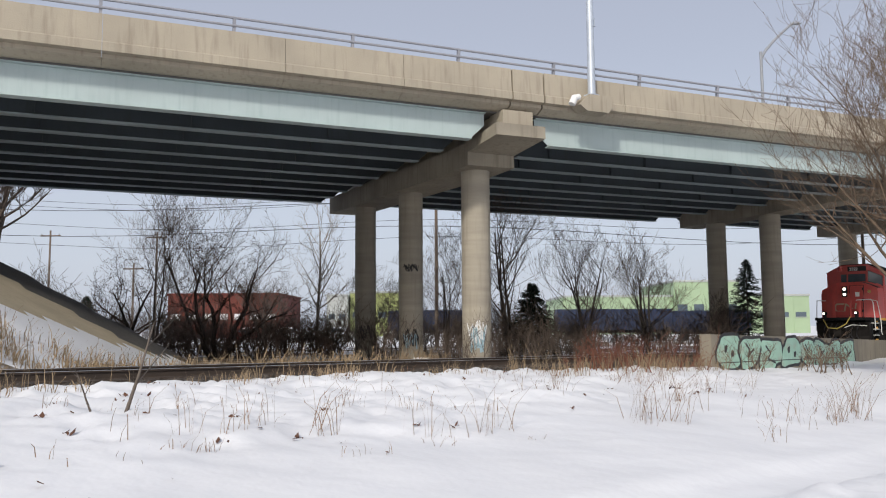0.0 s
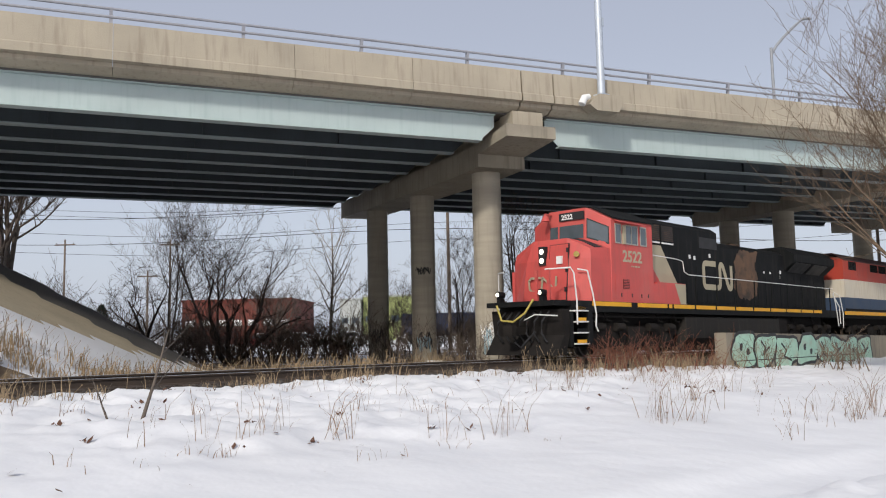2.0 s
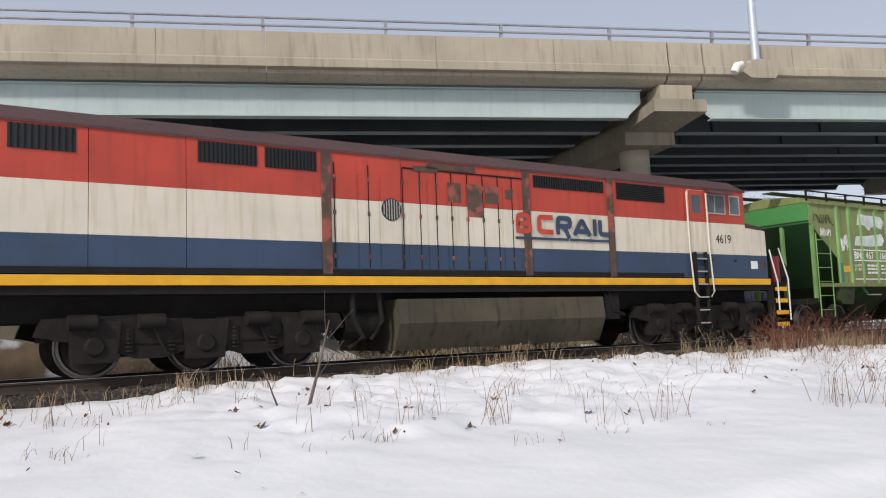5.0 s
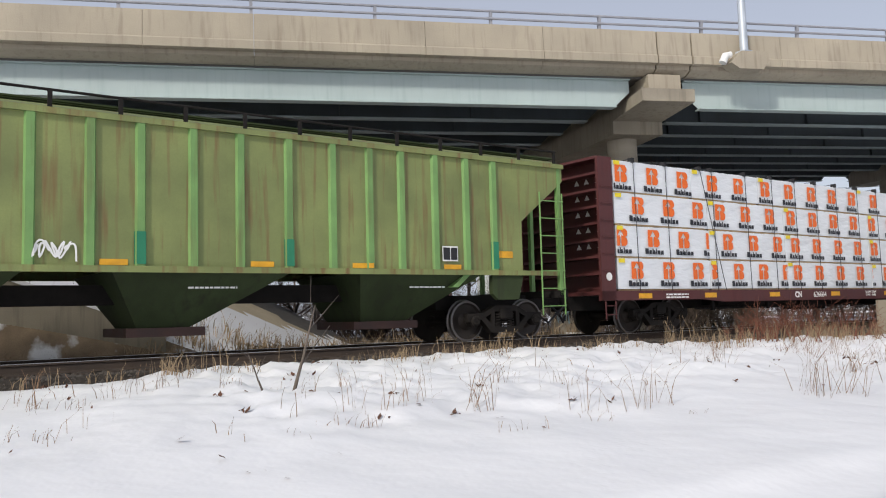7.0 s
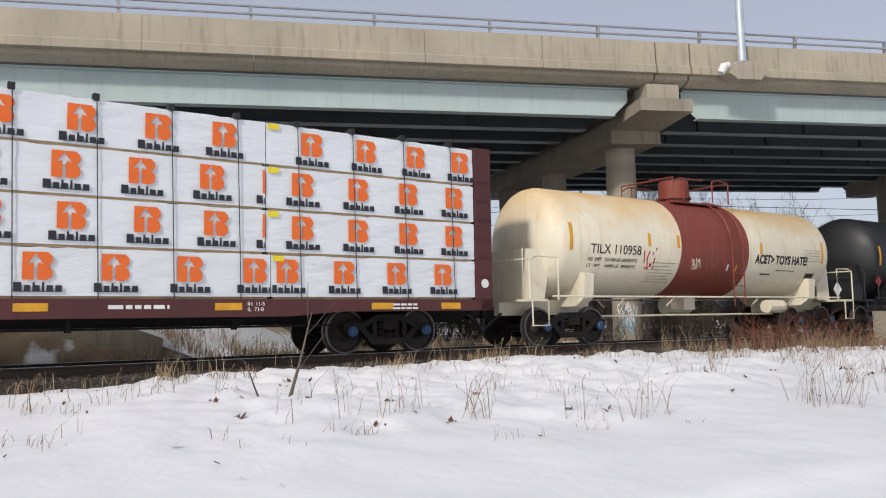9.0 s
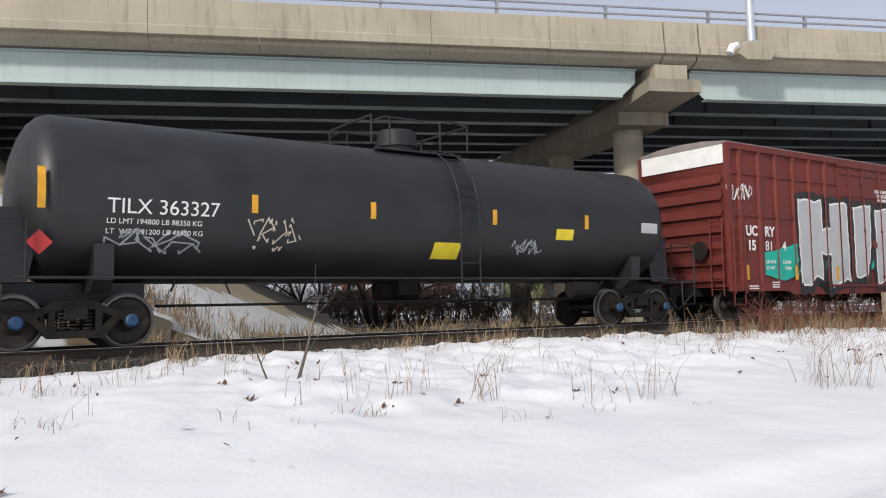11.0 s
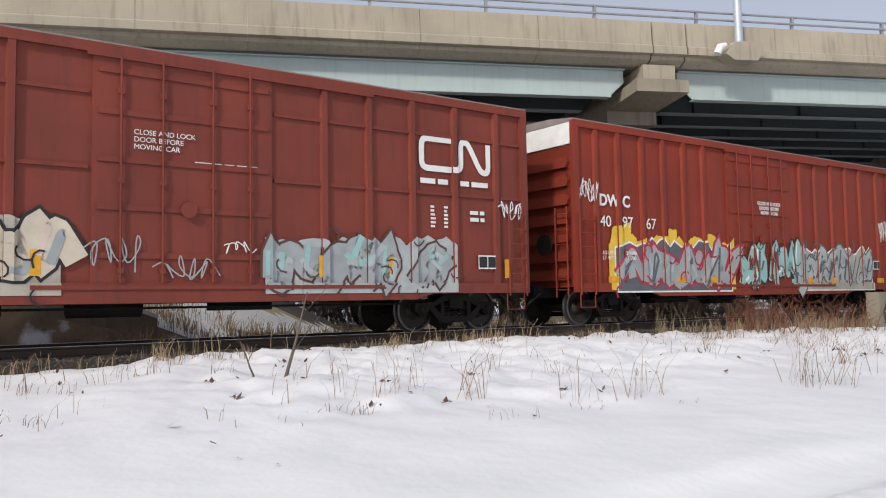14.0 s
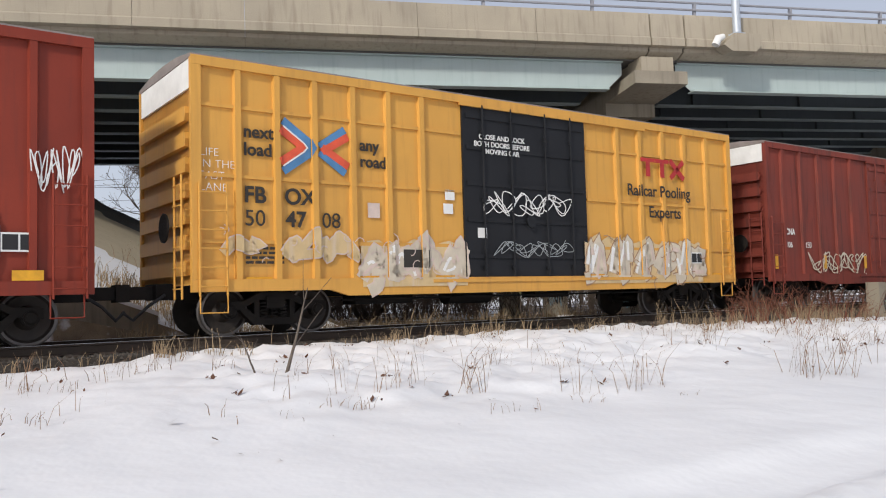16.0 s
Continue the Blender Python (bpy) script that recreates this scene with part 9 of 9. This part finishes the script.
def utility_pole(x, y, h, label):
    z = ground_z(x, y)
    p = root("utility_pole", Matrix.Translation((x, y, z)), label, "utility pole")
    bm = bmesh.new()
    tube(bm, [(0, 0, -0.3), (0, 0, h)], [0.15, 0.10], 10)
    part("pole", bm, WOODPOLE, p, smooth=True)
    bm = bmesh.new()
    box(bm, -1.2, 1.2, -0.06, 0.06, h - 0.7, h - 0.55)
    part("crossarm", bm, WOODPOLE, p)
    for k in (-1.0, 0.0, 1.0):
        bm = bmesh.new()
        lathe(bm, [(h - 0.55, 0.05), (h - 0.4, 0.05)], "z", (k, 0, 0), 8)
        part("insulator", bm, SLAB, p)


utility_pole(-0.45, 61, 13.0, "brown wooden utility pole behind the bridge pier")
utility_pole(-45.7, 95, 13.0, "far wooden utility pole")
utility_pole(-35.0, 100, 13.3, "far wooden utility pole")
utility_pole(32.5, 63, 11.5, "wooden utility pole beyond the last pier")
utility_pole(-35.5, 94, 9.0, "far short wooden pole")
wires = root("power_lines", Matrix.Identity(4), "thin dark overhead power lines", "power lines")
for y, z, s in ((98, 17.2, 0.004), (98.5, 16.6, 0.004), (97, 13.9, -0.003), (97.5, 11.9, 0.003), (66, 11.2, -0.02), (66.5, 9.3, -0.016)):
    bm = bmesh.new()
    tube(bm, [(x, y + 0.02 * x, z + s * x + 0.6 * math.cos(x * 0.1)) for x in range(-130, 131, 5)], 0.022, 4)
    part("wire", bm, BLACK, wires)

BRICK = mat("red_brick_far", (0.15, 0.042, 0.030), 0.9, var=0.15, scale=0.6)
LIME = mat("lime_cladding", (0.36, 0.40, 0.16), 0.7, var=0.06, scale=0.3)
PALEGREEN = mat("pale_green_cladding", (0.36, 0.47, 0.30), 0.7, var=0.06, scale=0.3)
GREYCLAD = mat("grey_cladding", (0.42, 0.44, 0.42), 0.7, var=0.06, scale=0.3)
FARGLASS = mat("far_window_glass", (0.10, 0.13, 0.16), 0.15, var=0.1, bump=0)


def hall(x0, x1, y, depth, h, wall, label, bays, band=None, roofz=0.35):
    b = root("industrial_building", Matrix.Translation((0, 0, 0)), label, "building")
    z = 0.1
    block("wall", (x0, x1, y, y + depth, z, h), wall, b)
    block("roof", (x0 - 0.15, x1 + 0.15, y - 0.15, y + depth, h + 0.004, h + roofz), GREYCLAD if wall is not BRICK else BRICK, b)
    w = (x1 - x0) / bays
    for k in range(bays):
        a = x0 + (k + 0.2) * w
        win = block("window", (a, a + 0.6 * w, y - 0.06, y - 0.004, h * 0.46, h * 0.58), WHITE if band else FARGLASS, b, "pale shuttered bay" if band else "")
        block("sill", (a - 0.1, a + 0.6 * w + 0.1, y - 0.16, y - 0.005, h * 0.44, h * 0.455), GREYCLAD, win)
        if wall is not BRICK:
            block("cladding_rib", (a - 0.12 * w, a - 0.12 * w + 0.12, y - 0.08, y - 0.004, z, h), wall, b)
    return b


hall(-43.5, -26.0, 130, 20, 7.0, BRICK, "low red brick industrial building", 7, band=True)
hall(-19.5, -16.0, 138, 14, 7.0, GREYCLAD, "small grey-green clad building", 2)
hall(-15.8, -7.0, 140, 18, 7.6, LIME, "lime green clad industrial building", 4)
hall(22.0, 67.0, 150, 25, 7.0, PALEGREEN, "long pale green industrial hall", 14)
hall(42.0, 54.0, 149.0, 24, 9.6, PALEGREEN, "taller pale green factory block", 4)
NAVY = mat("navy_trailer_paint", (0.020, 0.032, 0.075), 0.6, var=0.15, scale=0.6)


def trailer(x0, x1, y, label):
    z = ground_z((x0 + x1) / 2, y)
    t = root("trailer", Matrix.Translation((0, 0, z)), label, "trailer", group="parked trailers")
    block("box", (x0, x1, y, y + 2.5, 1.1, 3.3), NAVY, t)
    for k in range(int((x1 - x0) / 1.2)):
        block("panel_rib", (x0 + 0.2 + 1.2 * k, x0 + 0.28 + 1.2 * k, y - 0.04, y - 0.003, 1.15, 3.25), NAVY, t)
    for xx in (x0 + 1.2, x1 - 2.4, x1 - 1.2):
        bm = bmesh.new()
        lathe(bm, [(y, 0.5), (y + 0.3, 0.5)], "y", (xx, 0, 0.5), 16)
        part("wheel", bm, BLACK, t)
    block("chassis", (x0 + 0.5, x1 - 0.3, y + 0.3, y + 2.2, 0.8, 1.09), UNDER, t)


trailer(12.0, 24.0, 86, "dark navy parked road trailer")
trailer(24.6, 33.0, 88, "dark navy parked road trailer")
trailer(-6.0, 3.0, 90, "dark navy parked road trailer")


def car_at(x, y, turn, paint, label):
    c = root("car", Matrix.Translation((x, y, ground_z(x, y))) @ Matrix.Rotation(radians(turn), 4, "Z"), label, "car", group="parked cars")
    slab("body", [(-2.2, 0.3), (-2.25, 0.75), (-1.3, 0.95), (-0.8, 1.42), (0.9, 1.45), (1.6, 0.98), (2.2, 0.85), (2.25, 0.35)], "y", -0.85, 0.85, paint, c, bevel=0.06)
    slab("side_glass", [(-1.1, 1.0), (-0.72, 1.36), (0.82, 1.38), (1.3, 1.0)], "y", -0.865, 0.865, FARGLASS, c)
    slab("roof_snow", [(-0.78, 1.43), (0.88, 1.46), (0.8, 1.56), (-0.7, 1.54)], "y", -0.8, 0.8, SNOW, c)
    for xx in (-1.4, 1.4):
        for y0 in (-0.88, 0.66):
            bm = bmesh.new()
            lathe(bm, [(y0, 0.32), (y0 + 0.22, 0.32)], "y", (xx, 0, 0.32), 18)
            part("wheel", bm, BLACK, c)


CARWHITE = mat("white_car_paint", (0.7, 0.7, 0.7), 0.35, var=0.03, bump=0)
CARRED = mat("dark_red_car_paint", (0.25, 0.03, 0.03), 0.35, var=0.03, bump=0)
for i, (x, y, t, m, lab) in enumerate(((-17.5, 92, 10, CARWHITE, "white parked car under snow"), (-22.5, 95, 5, CARRED, "dark red parked car under snow"), (-12.0, 94, 175, CARWHITE, "white parked car under snow"), (-5.0, 100, 0, CARWHITE, "white parked car under snow"))):
    car_at(x, y, t, m, lab)


def lattice_tower(x, y, h):
    t = root("transmission_tower", Matrix.Translation((x, y, 0)), "far grey steel lattice transmission tower", "tower")
    bm = bmesh.new()
    for sx in (-1, 1):
        for sy in (-1, 1):
            tube(bm, [(sx * 3, sy * 3, 0), (sx * 0.8, sy * 0.8, h * 0.7), (sx * 0.5, sy * 0.5, h)], 0.12, 4)
    for k in range(9):
        z0, z1 = h * k / 9, h * (k + 1) / 9
        w0, w1 = 3 - 2.4 * min(1, k / 6.5), 3 - 2.4 * min(1, (k + 1) / 6.5)
        tube(bm, [(-w0, -w0, z0), (w1, -w1, z1)], 0.07, 4)
        tube(bm, [(w0, -w0, z0), (-w1, -w1, z1)], 0.07, 4)
    part("lattice", bm, GALV, t)
    for z in (h * 0.72, h * 0.85, h * 0.97):
        bm = bmesh.new()
        box(bm, -5, 5, -0.15, 0.15, z, z + 0.3)
        part("crossarm", bm, GALV, t)


lattice_tower(48, 350, 38)


def marker_block():
    x, y = -0.78, 29.6
    bm = bmesh.new()
    box(bm, -0.28, 0.28, -0.15, 0.15, -0.05, 0.26)
    thing("marker_block", bm, WHITE, "small white concrete block beside the pier", "concrete block", bevel=0.03, m=Matrix.Translation((x, y, ground_z(x, y))))


marker_block()


# metres by which the train still runs ahead of its even pace: it slows slightly at first
LEAD = ((0.0, 1.88), (0.5, 1.49), (1.0, 1.10), (1.5, 0.72), (2.0, 0.40), (2.5, 0.16), (3.0, 0.0), (3.5, -0.06), (4.0, -0.06), (4.5, -0.02), (5.0, 0.0), (6.0, 0.0), (8.0, 0.0), (10.0, 0.0), (12.0, 0.0), (14.0, 0.0), (16.0, 0.0))


def motions():
    for ob, m in MOVING:
        walk(ob, [(t, TRACK @ Matrix.Translation((e - SPEED * t, 0, 0)) @ m) for t, e in LEAD])
    # wheels turn while their car is near
    for w, at, r, s in WHEELS:
        t0, t1 = max(0.0, (s - 44) / SPEED), min(16.0, (s + 10) / SPEED)
        k0, k1 = int(t0 * FPS), int(math.ceil(t1 * FPS))
        rows = [] if k0 == 0 else [(0.0, Matrix.Translation(at))]
        for k in range(k0, k1 + 1):
            rows.append((k / FPS, Matrix.Translation(at) @ Matrix.Rotation(-(k - k0) * SPEED / FPS / r, 4, "Y")))
        if k1 < 16 * FPS:
            rows.append((16.0, rows[-1][1]))
        walk(w, rows)


motions()
